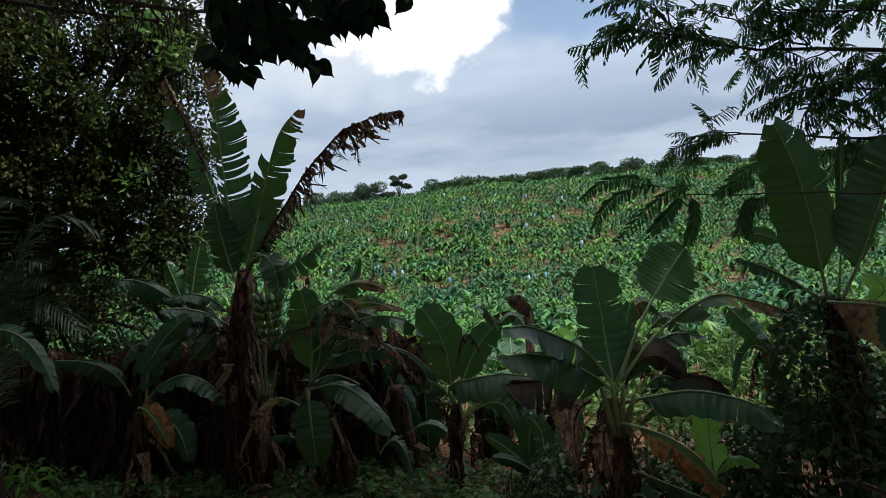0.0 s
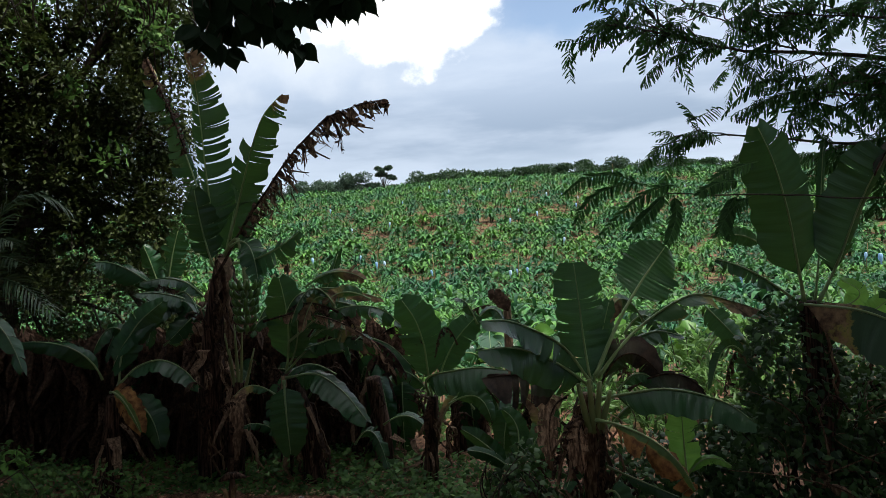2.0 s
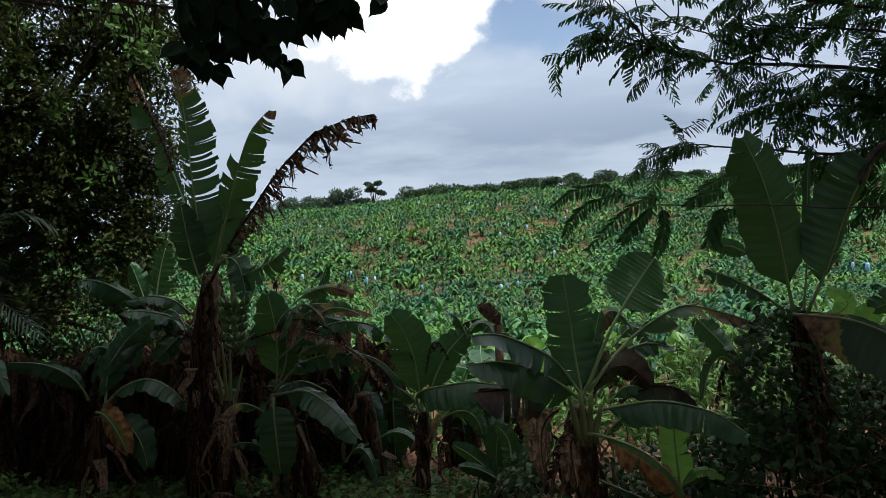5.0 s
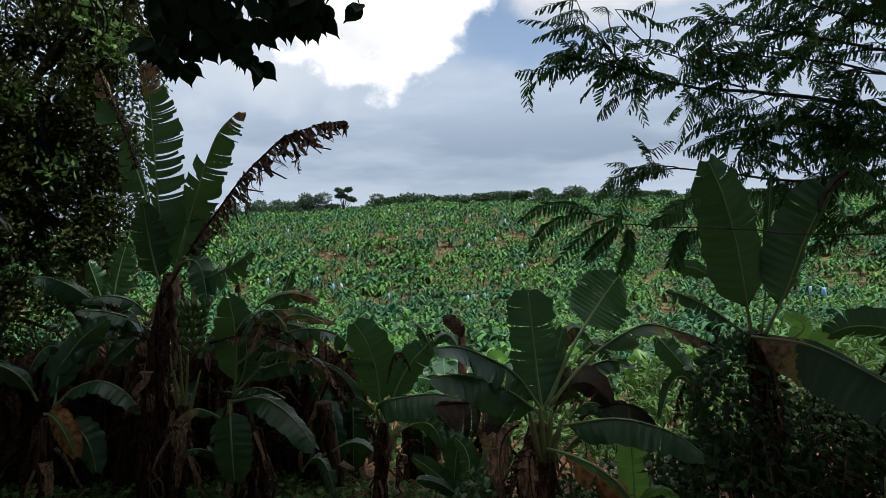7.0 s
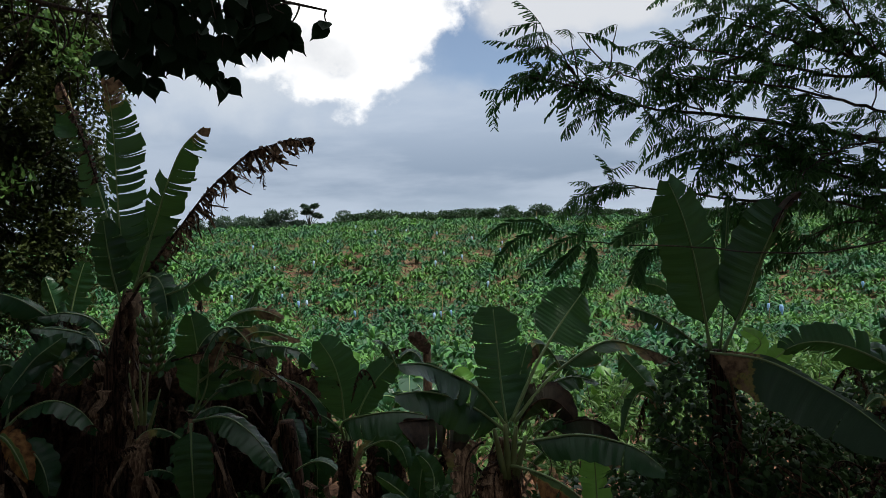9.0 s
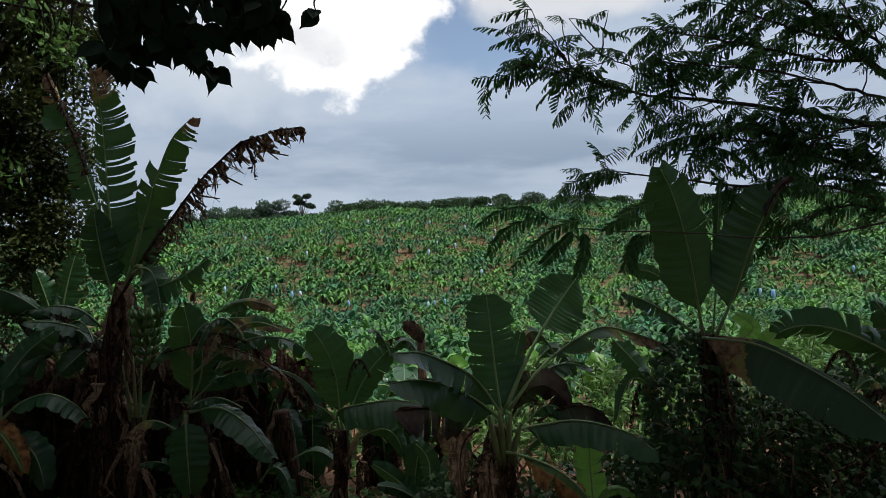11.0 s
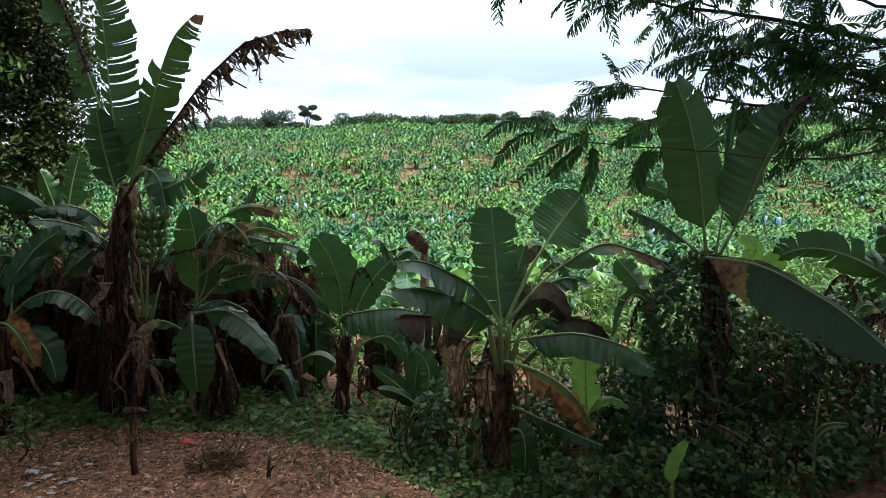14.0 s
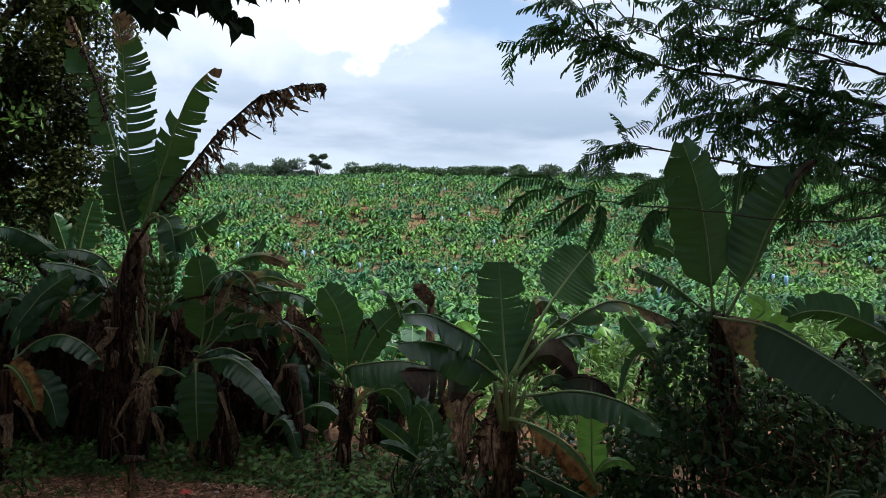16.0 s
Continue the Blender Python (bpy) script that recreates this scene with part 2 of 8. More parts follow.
# paler, bluer green: the haze of distance is put into this leaf colour
HAZED_TREE = plain_leaf("far_tree_leaf_hazed", (0.03, 0.06, 0.04), (0.085, 0.14, 0.085), 0.6, 0.2)
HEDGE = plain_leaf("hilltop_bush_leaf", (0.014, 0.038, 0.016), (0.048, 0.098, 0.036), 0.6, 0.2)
FRUIT = plain_leaf("green_banana_skin", (0.025, 0.07, 0.012), (0.085, 0.17, 0.035), 0.34, 0.0)
LITTER = plain_leaf("leaf_litter", (0.025, 0.012, 0.008), (0.62, 0.36, 0.24), 0.8, 0.1, per_leaf=0.95, per_patch=0.35, patch=2.5)


def plastic(name, color, thin=0.3, fade=0.6):
    k = Net(name)
    obj = k.coord("Object")
    n = k.noise(obj, 9, 4)
    rnd = k.n.new("ShaderNodeObjectInfo").outputs["Random"]
    c = k.mix(k.math("MULTIPLY", n, 0.83 * fade), color, (0.8, 0.85, 0.9))
    c = k.mix(k.math("MULTIPLY", rnd, fade), c, (0.72, 0.8, 0.86))
    return k.done(c, 0.35, k.bump(n, 0.6, 0.02), 0.5, thin)


BAG = plastic("blue_plastic_film", (0.17, 0.42, 0.75))
RED = plastic("red_plastic", (0.75, 0.05, 0.03), 0.1, 0.08)
WHITE = plastic("white_plastic", (0.34, 0.33, 0.31), 0.1, 0.35)


def ground_material():
    k = Net("soil_and_litter")
    obj = k.coord("Object")
    fine = k.noise(obj, 14, 6, 0.7)
    mid = k.noise(obj, 1.3, 4)
    wide = k.noise(obj, 0.09, 4, 0.6)
    sep = k.n.new("ShaderNodeSeparateXYZ")
    k.l.new(obj, sep.inputs[0])
    soil = k.mix(k.ramp(fine, 0.3, 0.7), (0.06, 0.03, 0.018), (0.38, 0.20, 0.12))
    soil = k.mix(k.math("MULTIPLY", k.ramp(wide, 0.45, 0.62), 0.6), soil, (0.17, 0.085, 0.048))
    far = k.math("MULTIPLY", k.ramp(k.math("ADD", k.math("MULTIPLY", fine, 3.0), sep.outputs[1]), 9.0, 15.0), 0.85)
    soil = k.mix(far, soil, k.mix(k.ramp(mid, 0.35, 0.65), (0.085, 0.045, 0.026), (0.215, 0.115, 0.064)))
    grass = k.mix(fine, (0.012, 0.045, 0.010), (0.06, 0.14, 0.035))
    field = k.math("MULTIPLY", k.ramp(sep.outputs[1], 7.0, 9.0), 0.12)
    c = k.mix(k.ramp(k.math("ADD", mid, field), 0.60, 0.72), soil, grass)
    return k.done(c, 0.9, k.bump(k.math("ADD", fine, mid), 0.8, 0.04), 0.2)


GROUND = ground_material()

# ---- building helpers ----
ORIGIN = {}


def mesh_data(name, verts, faces, mat, uv=None, smooth=True):
    me = bpy.data.meshes.new(name)
    me.from_pydata([tuple(v) for v in verts] if not isinstance(verts, np.ndarray) else verts.tolist(), [], faces)
    me.materials.append(mat)
    if uv is not None:
        layer = me.uv_layers.new(name="UVMap")
        loops = np.empty(len(me.loops), dtype=np.int32)
        me.loops.foreach_get("vertex_index", loops)
        layer.data.foreach_set("uv", np.asarray(uv, dtype=np.float32)[loops].ravel())
    if smooth:
        me.polygons.foreach_set("use_smooth", np.ones(len(me.polygons), dtype=bool))
    me.update()
    return me


def thing(name, at, label, category, group="", kind=""):
    e = new(name)
    e.empty_display_size = 0.2
    e.location = at
    ORIGIN[e] = np.array(at, dtype=float)
    return tagged(e, label, category, group, kind)


def part(name, verts, faces, mat, parent, label="", uv=None, smooth=True):
    """One mesh object, given in world places, under a thing or under a part of it."""
    o = ORIGIN[parent]
    ob = new(name, mesh_data(name, np.asarray(verts, dtype=float) - o, faces, mat, uv, smooth))
    ob.parent = parent
    ORIGIN[ob] = o
    if label:
        tagged(ob, label)
    return ob


def solo(name, verts, faces, mat, label, category, kind="", group="", smooth=True, uv=None):
    return tagged(new(name, mesh_data(name, np.asarray(verts, dtype=float), faces, mat, uv, smooth)), label, category, group, kind)


def unit(v):
    v = np.asarray(v, dtype=float)
    return v / np.maximum(np.linalg.norm(v, axis=-1, keepdims=True), 1e-9)


def bez(b, m, t, s):
    """Points and directions on the curve that passes b, m and t; m may hold several points."""
    if np.ndim(m) == 2:
        k = np.array([b, *m, t], dtype=float)
        cs = np.concatenate([[0], np.cumsum(np.linalg.norm(np.diff(k, axis=0), axis=1))])
        cs = cs / cs[-1]
        tan = np.gradient(k, cs, axis=0)
        s = np.asarray(s, dtype=float)
        i = np.clip(np.searchsorted(cs, s, side="right") - 1, 0, len(k) - 2)
        h = (cs[i + 1] - cs[i])[:, None]
        g = ((s - cs[i])[:, None]) / h
        a, c = k[i], k[i + 1]
        ta, tc = tan[i] * h, tan[i + 1] * h
        p = (2 * g ** 3 - 3 * g ** 2 + 1) * a + (g ** 3 - 2 * g ** 2 + g) * ta + (3 * g ** 2 - 2 * g ** 3) * c + (g ** 3 - g ** 2) * tc
        d = (6 * g ** 2 - 6 * g) * a + (3 * g ** 2 - 4 * g + 1) * ta + (6 * g - 6 * g ** 2) * c + (3 * g ** 2 - 2 * g) * tc
        return p, unit(d)
    b, m, t = (np.asarray(p, dtype=float) for p in (b, m, t))
    c = 2 * m - (b + t) / 2
    s = np.asarray(s)[:, None]
    return (1 - s) ** 2 * b + 2 * s * (1 - s) * c + s * s * t, unit(2 * (1 - s) * (c - b) + 2 * s * (t - c))


def tube(pts, radii, sides=8, wobble=0.0, rng=None, cap=True):
    """A tapered tube along pts."""
    pts, radii = np.asarray(pts, dtype=float), np.asarray(radii, dtype=float)
    d = unit(np.gradient(pts, axis=0))
    ref = np.array((0.31, 0.95, 0.05)) if abs(d[0, 2]) > 0.7 else np.array((0.0, 0.1, 1.0))
    s = unit(np.cross(d, ref))
    n = np.cross(s, d)
    a = np.linspace(0, 2 * np.pi, sides, endpoint=False)
    r = radii[:, None] * np.ones(sides)
    if wobble and rng is not None:
        r = r * (1 + rng.uniform(-wobble, wobble, r.shape))
    v = pts[:, None] + r[..., None] * (np.cos(a)[None, :, None] * s[:, None] + np.sin(a)[None, :, None] * n[:, None])
    k = len(pts)
    f = [(i * sides + j, i * sides + (j + 1) % sides, (i + 1) * sides + (j + 1) % sides, (i + 1) * sides + j) for i in range(k - 1) for j in range(sides)]
    if cap:
        f += [tuple(range(sides))[::-1], tuple(range((k - 1) * sides, k * sides))]
    return v.reshape(-1, 3), f


def joined(pieces):
    vs, fs, base = [], [], 0
    for v, f in pieces:
        vs.append(np.asarray(v))
        fs += [tuple(i + base for i in q) for q in f]
        base += len(v)
    return np.concatenate(vs), fs


def scatter(tv, tf, places, frames, sizes):
    """Copies of a small template (verts, quads) joined into one: frames are (n, 3, 3) with the axes as rows."""
    tv, tf = np.asarray(tv, dtype=float), np.asarray(tf)
    n = len(places)
    v = np.einsum("vk,nkj->nvj", tv, frames) * np.asarray(sizes).reshape(n, 1, 1) + places[:, None]
    f = tf[None] + (np.arange(n) * len(tv))[:, None, None]
    return v.reshape(-1, 3), f.reshape(-1, tf.shape[1]).tolist()


def frames_along(d, rng, up=(0, 0, 1), spread=0.5):
    """Axes: x along d, z roughly up, with some spin."""
    x = unit(d)
    z = unit(np.asarray(up) + rng.normal(0, spread, x.shape))
    y = unit(np.cross(z, x))
    return np.stack([x, y, np.cross(x, y)], 1)


LEAFLET = np.array([(0, 0, 0), (0.5, 0, 0.03), (1, 0, -0.06), (0.42, 0.26, -0.05), (0.42, -0.26, -0.05)])
LEAFLET_F = [(0, 4, 2, 1), (0, 1, 2, 3)]
HEARTLET = np.array([(0, 0, 0), (0.4, 0, 0.02), (0.78, 0, -0.05), (1.08, 0, -0.16), (-0.1, 0.22, -0.02), (0.18, 0.42, -0.08), (0.55, 0.3, -0.1),
                     (-0.1, -0.22, -0.02), (0.18, -0.42, -0.08), (0.55, -0.3, -0.1)])
HEARTLET_F = [(0, 1, 5, 4), (1, 2, 6, 5), (1, 8, 9, 2), (0, 7, 8, 1), (2, 9, 3, 6)]
# broad leaf with a rounded base and a drawn-out tip, folded along the rib
bl = [(0.0, 0.0), (0.05, 0.2), (0.2, 0.37), (0.42, 0.43), (0.63, 0.34), (0.8, 0.18), (0.92, 0.06), (1.12, 0.0)]
BROADLEAF = np.array([(u, 0, 0.03 - 0.14 * u * u) for u, _ in bl] + [(u, w, 0.03 - 0.14 * u * u - 0.22 * w) for u, w in bl[1:-1]] + [(u, -w, 0.03 - 0.14 * u * u - 0.22 * w) for u, w in bl[1:-1]])
BROADLEAF_F = [(0, 1, 8), (0, 14, 1)] + [(j, j + 1, 8 + j, 7 + j) for j in range(1, 6)] + [(j + 1, j, 13 + j, 14 + j) for j in range(1, 6)] + [(6, 7, 13), (7, 6, 19)]
# ---- land ----


def ground_z(x, y):
    """Height of the land: a yard, a shallow dip behind the row of plants, then the plantation hill and the plain beyond it."""
    x, y = np.asarray(x, dtype=float), np.asarray(y, dtype=float)
    yy = y - 0.10 * x * np.clip((y - 40) / 60, 0, 1) * np.clip(x / 30, -1, 0)
    z = np.interp(yy, [-2000, 0, 8, 12, 18, 28, 40, 50, 60, 72, 85, 100, 115, 130, 145, 165, 220, 400, 3000],
                  [-0.3, -0.28, -0.26, -0.4, -1.0, -1.7, -2.0, -1.3, 0.1, 2.1, 4.4, 7.0, 9.1, 10.7, 11.0, 9.5, 3, -12, -40])
    far = np.clip((y - 15) / 40, 0, 1)
    z = z + far * (0.5 * np.sin(x * 0.061 + 0.7) * np.cos(y * 0.043) + 0.25 * np.sin(x * 0.17 + y * 0.11))
    z = z - np.clip((-x - 32) / 40, 0, 3) * 3.5 * np.clip((y - 60) / 60, 0, 1)
    z = z + 0.03 * np.sin(x * 2.3 + 1) * np.sin(y * 1.9)
    return z


def spaced(lo, hi, near, step, grow):
    out, s = [near], step
    while out[-1] < hi:
        out.append(out[-1] + s)
        s *= grow
    back_out, s = [near], step
    while back_out[-1] > lo:
        back_out.append(back_out[-1] - s)
        s *= grow
    return np.array(sorted(set(back_out + out)))


gx, gy = spaced(-2500, 2500, 0.0, 0.4, 1.045), spaced(-1500, 2900, 6.0, 0.35, 1.04)
GX, GY = np.meshgrid(gx, gy)
GZ = ground_z(GX, GY)
nx = len(gx)
gv = np.stack([GX, GY, GZ], -1).reshape(-1, 3)
gf = [(j * nx + i, j * nx + i + 1, (j + 1) * nx + i + 1, (j + 1) * nx + i) for j in range(len(gy) - 1) for i in range(nx - 1)]
solo("ground", gv, gf, GROUND, "bare brown soil with litter rising to a green plantation hill", "ground", "structure")

# ---- plantation on the hill ----


def field_plant(rng, leaves, segs, wide=1.0):
    """A young banana plant as (verts, quads): a leaning stem of four sides and arching leaves folded along the rib."""
    vs, fs, base = [], [], 0
    h = rng.uniform(0.3, 0.6)
    stem = tube(np.array([(0, 0, -0.2), (0.03, 0.02, h * 0.6), (0, 0, h)]), [0.08, 0.065, 0.045], 4, cap=False)
    for i in range(leaves):
        a = i * 2.4 + rng.uniform(-0.4, 0.4)
        rise = rng.uniform(0.15, 1.0) if i > 1 else rng.uniform(1.1, 1.4)
        length = rng.uniform(0.85, 1.5)
        out = np.array((math.cos(a), math.sin(a), 0))
        b = np.array((0, 0, h * rng.uniform(0.7, 1.0)))
        m = b + out * length * 0.5 * math.cos(rise) + np.array((0, 0, length * 0.55 * math.sin(rise)))
        t = b + out * length * (0.9 * math.cos(rise) + 0.12) + np.array((0, 0, length * (0.72 * math.sin(rise) - 0.5 * math.cos(rise))))
        s = np.linspace(0, 1, segs + 1)
        p, d = bez(b, m, t, s)
        side = unit(np.cross(d, (0, 0, 1.0)) + np.array((1e-4, 0, 0)))
        w = wide * rng.uniform(0.085, 0.15) * np.sin(np.clip(s * 0.92 + 0.08, 0, 1) * np.pi) ** 0.6
        w[0] = 0.015
        nrm = np.cross(side, d)
        k = segs + 1
        v = np.concatenate([p, p + side * w[:, None] + nrm * (w * 0.35)[:, None], p - side * w[:, None] + nrm * (w * 0.35)[:, None]])
        f = []
        for j in range(segs):
            f += [(j, j + 1, k + j + 1, k + j), (j + 1, j, 2 * k + j, 2 * k + j + 1)]
        vs.append(v)
        fs += [tuple(q + base for q in g) for g in f]
        base += len(v)
    return np.concatenate(vs), fs, stem


BARE = [(-1.5, 61.8), (-10.8, 71.2), (-3.0, 71.2), (-12.8, 88.5), (-1.0, 90.2), (3.9, 78.5), (8.2, 77.5), (10.8, 84.2), (10.1, 65.2), (1.7, 73.0), (39.8, 61.8), (36.2, 53.5), (36.8, 51.8), (19.8, 47.5), (17.6, 53.5), (38.3, 106.8), (-5.5, 82.8)]


def bareness(x, y):
    """Where the plants thin out and the soil shows: above 0 is bare."""
    worn = max(1.0 - math.hypot((x - a) / (0.7 + b * 0.012), (y - b) / (0.8 + b * 0.03)) for a, b in BARE)
    return max(worn, noise.noise(Vector((x * 0.10, y * 0.075, 3.0))) - 0.5) + 0.7 * noise.noise(Vector((x * 0.31, y * 0.22, 9.0))) - 0.12


rng = np.random.default_rng(11)
spots, bald = [], []
yy = 10.8
while yy < 148:
    step = 0.82 + yy * 0.0042
    for x in np.arange(-0.80 * yy - 12, 0.92 * yy + 14, step):
        px, py = x + rng.uniform(-0.8, 0.8), yy + rng.uniform(-0.8, 0.8)
        if py > 22 and bareness(px, py) > 0.14 * rng.random() or rng.random() < 0.04:
            bald.append((px, py))
            continue
        spots.append((px, py))
    yy += step * 0.95
spots, bald = np.array(spots), np.array(bald)
kinds_near = [field_plant(rng, 17, 4, 1.0) for _ in range(7)]
kinds_mid = [field_plant(rng, 15, 3, 1.2) for _ in range(7)]
kinds_far = [field_plant(rng, 11, 2, 1.55) for _ in range(7)]
LEAF_V, LEAF_F, STEM_V, STEM_F = [], [], [], []
nl = ns_ = 0
for kinds, chosen in ((kinds_near, spots[(spots[:, 1] >= 15) & (spots[:, 1] < 46)]), (kinds_mid, spots[(spots[:, 1] >= 46) & (spots[:, 1] < 80)]), (kinds_far, spots[spots[:, 1] >= 80])):
    which = rng.integers(0, len(kinds), len(chosen))
    for q, (lv, lf, (sv, sf)) in enumerate(kinds):
        at = chosen[which == q]
        n = len(at)
        ang = rng.uniform(0, 2 * np.pi, n)
        fr = np.zeros((n, 3, 3))
        fr[:, 0, 0], fr[:, 0, 1], fr[:, 1, 0], fr[:, 1, 1], fr[:, 2, 2] = np.cos(ang), np.sin(ang), -np.sin(ang), np.cos(ang), 1
        fr[:, 2, :2] = rng.normal(0, 0.1, (n, 2))
        lush = np.array([0.95 + 0.45 * noise.noise(Vector((a * 0.2, b * 0.15, 21.0))) for a, b in at])
        size = rng.uniform(0.55, 1.15, n) * lush * np.clip(0.50 + at[:, 1] / 140, 0, 0.95)
        pos = np.column_stack([at, ground_z(at[:, 0], at[:, 1])])
        v, f = scatter(lv, lf, pos, fr, size)
        LEAF_V.append(v)
        LEAF_F.append(np.array(f) + nl)
        nl += len(v)
        v, f = scatter(sv, sf, pos, fr, size)
        STEM_V.append(v)
        STEM_F.append(np.array(f) + ns_)
        ns_ += len(v)
plantation = thing("plantation", (0, 60, 0), "rows of young green banana plants covering the hillside", "plantation", "", "stuff")
tagged(part("plant_leaves", np.concatenate(LEAF_V), np.concatenate(LEAF_F).tolist(), FIELD, plantation), kind="stuff")
tagged(part("plant_stems", np.concatenate(STEM_V), np.concatenate(STEM_F).tolist(), FIELD_STEM, plantation), kind="stuff")

# dead stalks and dry leaves on the bare patches
at = np.repeat(bald, 9, axis=0)
at = at + rng.normal(0, 0.55, at.shape)
n = len(at)
pos = np.column_stack([at, ground_z(at[:, 0], at[:, 1]) + rng.uniform(0.02, 0.2, n)])
v, f = scatter(LEAFLET * np.array((1, 0.4, 1)), LEAFLET_F, pos, frames_along(rng.normal(0, 1, (n, 3)) * np.array((1, 1, 0.5)) + np.array((0, 0, 0.1)), rng, (0, 0, 1), 0.5), rng.uniform(0.2, 0.75, n))
tagged(part("dry_litter", v, f, FIELD_DRY, plantation, "brown dry leaves between the plants"), kind="stuff")
# the nearest rows as plants of their own
near_models = []
for q in range(4):
    lv, lf, (sv, sf) = field_plant(rng, 12, 6, 0.66)
    e = thing("young_banana_plant", (0, 0, -50 - q), "bright green young banana plant in the sunlit field", "banana plant", "young plants in the field")
    o = np.array((0, 0, -50.0 - q))
    part("pseudostem", sv + o, sf, FIELD_STEM, e)
    per = len(lv) // 12
    for i in range(12):
        part("leaf", lv[i * per:(i + 1) * per] + o, [tuple(k - i * per for k in g) for g in lf[i * len(lf) // 12:(i + 1) * len(lf) // 12]], FIELD, e)
    near_models.append(e)
near_spots = [(x, y) for x, y in spots if y < 15]
for i, (x, y) in enumerate(near_spots):
    m = pose(x, y, float(ground_z(x, y)), rng.uniform(-6, 6), rng.uniform(-6, 6), rng.uniform(0, 360)) @ Matrix.Scale(rng.uniform(0.55, 0.85), 4)
    if i < 4:
        near_models[i].matrix_world = m
    else:
        copy_thing(near_models[i % 4], m)

# blue sleeves over the fruit bunches
sr = np.linspace(0, 1, 9)
bv, bf = tube(np.column_stack([0.02 * np.sin(sr * 5), 0.02 * np.cos(sr * 4), 0.95 * (1 - sr)]), 0.06 + 0.13 * np.sin(np.clip(sr * 1.15 + 0.12, 0, 1) * np.pi) ** 0.7, 10, 0.1, np.random.default_rng(5))
bag_mesh = mesh_data("bunch_bag", bv, bf, BAG)
BAG_SPOTS = [(-17.4, 84.8), (-12.5, 71.5), (-7.5, 53.0), (-7.0, 54.0), (-2.9, 48.2), (-13.0, 55.0), (-8.6, 72.5), (-9.4, 56.8), (5.8, 80.0), (7.7, 77.5), (4.2, 71.0), (12.4, 90.0), (14.1, 88.0), (13.0, 82.8), (7.9, 58.0), (2.5, 45.5), (3.0, 46.0), (3.8, 47.0), (10.6, 92.2), (6.2, 98.2), (55.7, 72.5), (37.3, 51.8), (23.2, 41.0), (21.2, 36.0), (13.1, 83.5), (12.0, 30.8), (38.3, 100.5), (30.1, 116.0), (65.3, 123.5), (-2.8, 101.2), (1.8, 103.0), (-6.3, 112.2), (26.2, 123.2), (-8.6, 88.2), (28.3, 89.8), (18.9, 103.5)]
for x, y in BAG_SPOTS:
    z = float(ground_z(x, y))
    ob = tagged(new("bunch_bag", bag_mesh), "pale blue plastic sleeve over a fruit bunch in the field", "bag", "blue sleeves in the field")
    k = rng.uniform(0.42, 0.62)
    ob.matrix_world = pose(x, y, z + rng.uniform(0.75, 1.0), rng.uniform(-8, 8), rng.uniform(-8, 8), rng.uniform(0, 360)) @ Matrix.Diagonal((k, k, k, 1))
# the props that carry the bunches
pole = tube(np.array([(0, 0, -0.3), (0.05, 0, 1.2), (0.04, 0.03, 2.5)]), [0.03, 0.026, 0.022], 6)
pole_mesh = mesh_data("prop_pole", *pole, STRAW)
for x, y in BAG_SPOTS[::2]:
    ob = tagged(new("prop_pole", pole_mesh), "weathered bamboo prop standing in the field", "pole", "props in the field")
    ob.matrix_world = pose(x + 0.13, y + 0.1, float(ground_z(x, y)), rng.uniform(-7, 7), rng.uniform(-7, 7), rng.uniform(0, 360)) @ Matrix.Scale(rng.uniform(0.75, 1.0), 4)

# ---- trees on the skyline ----


def far_tree(name, x, y, height, spread, label, flat=0.7, bare=0.35, seed=0, many=9, lump=1.0, mat=None):
    r = np.random.default_rng(seed)
    z = float(ground_z(x, y))
    e = thing(name, (x, y, z), label, "tree", "trees on the skyline")
    sp = np.linspace(0, 1, 5)
    pts = np.column_stack([x + 0.4 * np.sin(sp * 2 + seed), y + 0 * sp, z - 0.3 + sp * height * 0.75])
    part("trunk", *tube(pts, 0.25 * (1.1 - 0.8 * sp) * height / 8, 6), BARK, e)
    clumps = []
    for i in range(many):
        a, q = r.uniform(0, 2 * np.pi), r.uniform(0.2, 1)
        c = np.array((x + math.cos(a) * spread * 0.6 * q, y + math.sin(a) * spread * 0.6 * q, z + height * r.uniform(bare + 0.15, 0.92)))
        clumps.append((c, lump * spread * r.uniform(0.28, 0.5)))
        part("limb", *tube(np.linspace(pts[2], c, 4), [0.1, 0.08, 0.06, 0.03], 5), BARK, e)
    pos, dirs = [], []
    for c, rad in clumps:
        n = 300 if height < 4 else 420
        d = unit(r.normal(0, 1, (n, 3)))
        pos.append(c + d * np.array((1, 1, flat)) * rad * r.uniform(0.5, 1.05, (n, 1)))
        dirs.append(d + r.normal(0, 0.5, (n, 3)))
    pos, dirs = np.concatenate(pos), np.concatenate(dirs)
    v, f = scatter(LEAFLET, LEAFLET_F, pos, frames_along(dirs, r), r.uniform(0.5, 1.1, len(pos)) * (0.5 if height < 4 else 0.6))
    tagged(part("crown", v, f, mat or HAZED_TREE, e), kind="stuff")


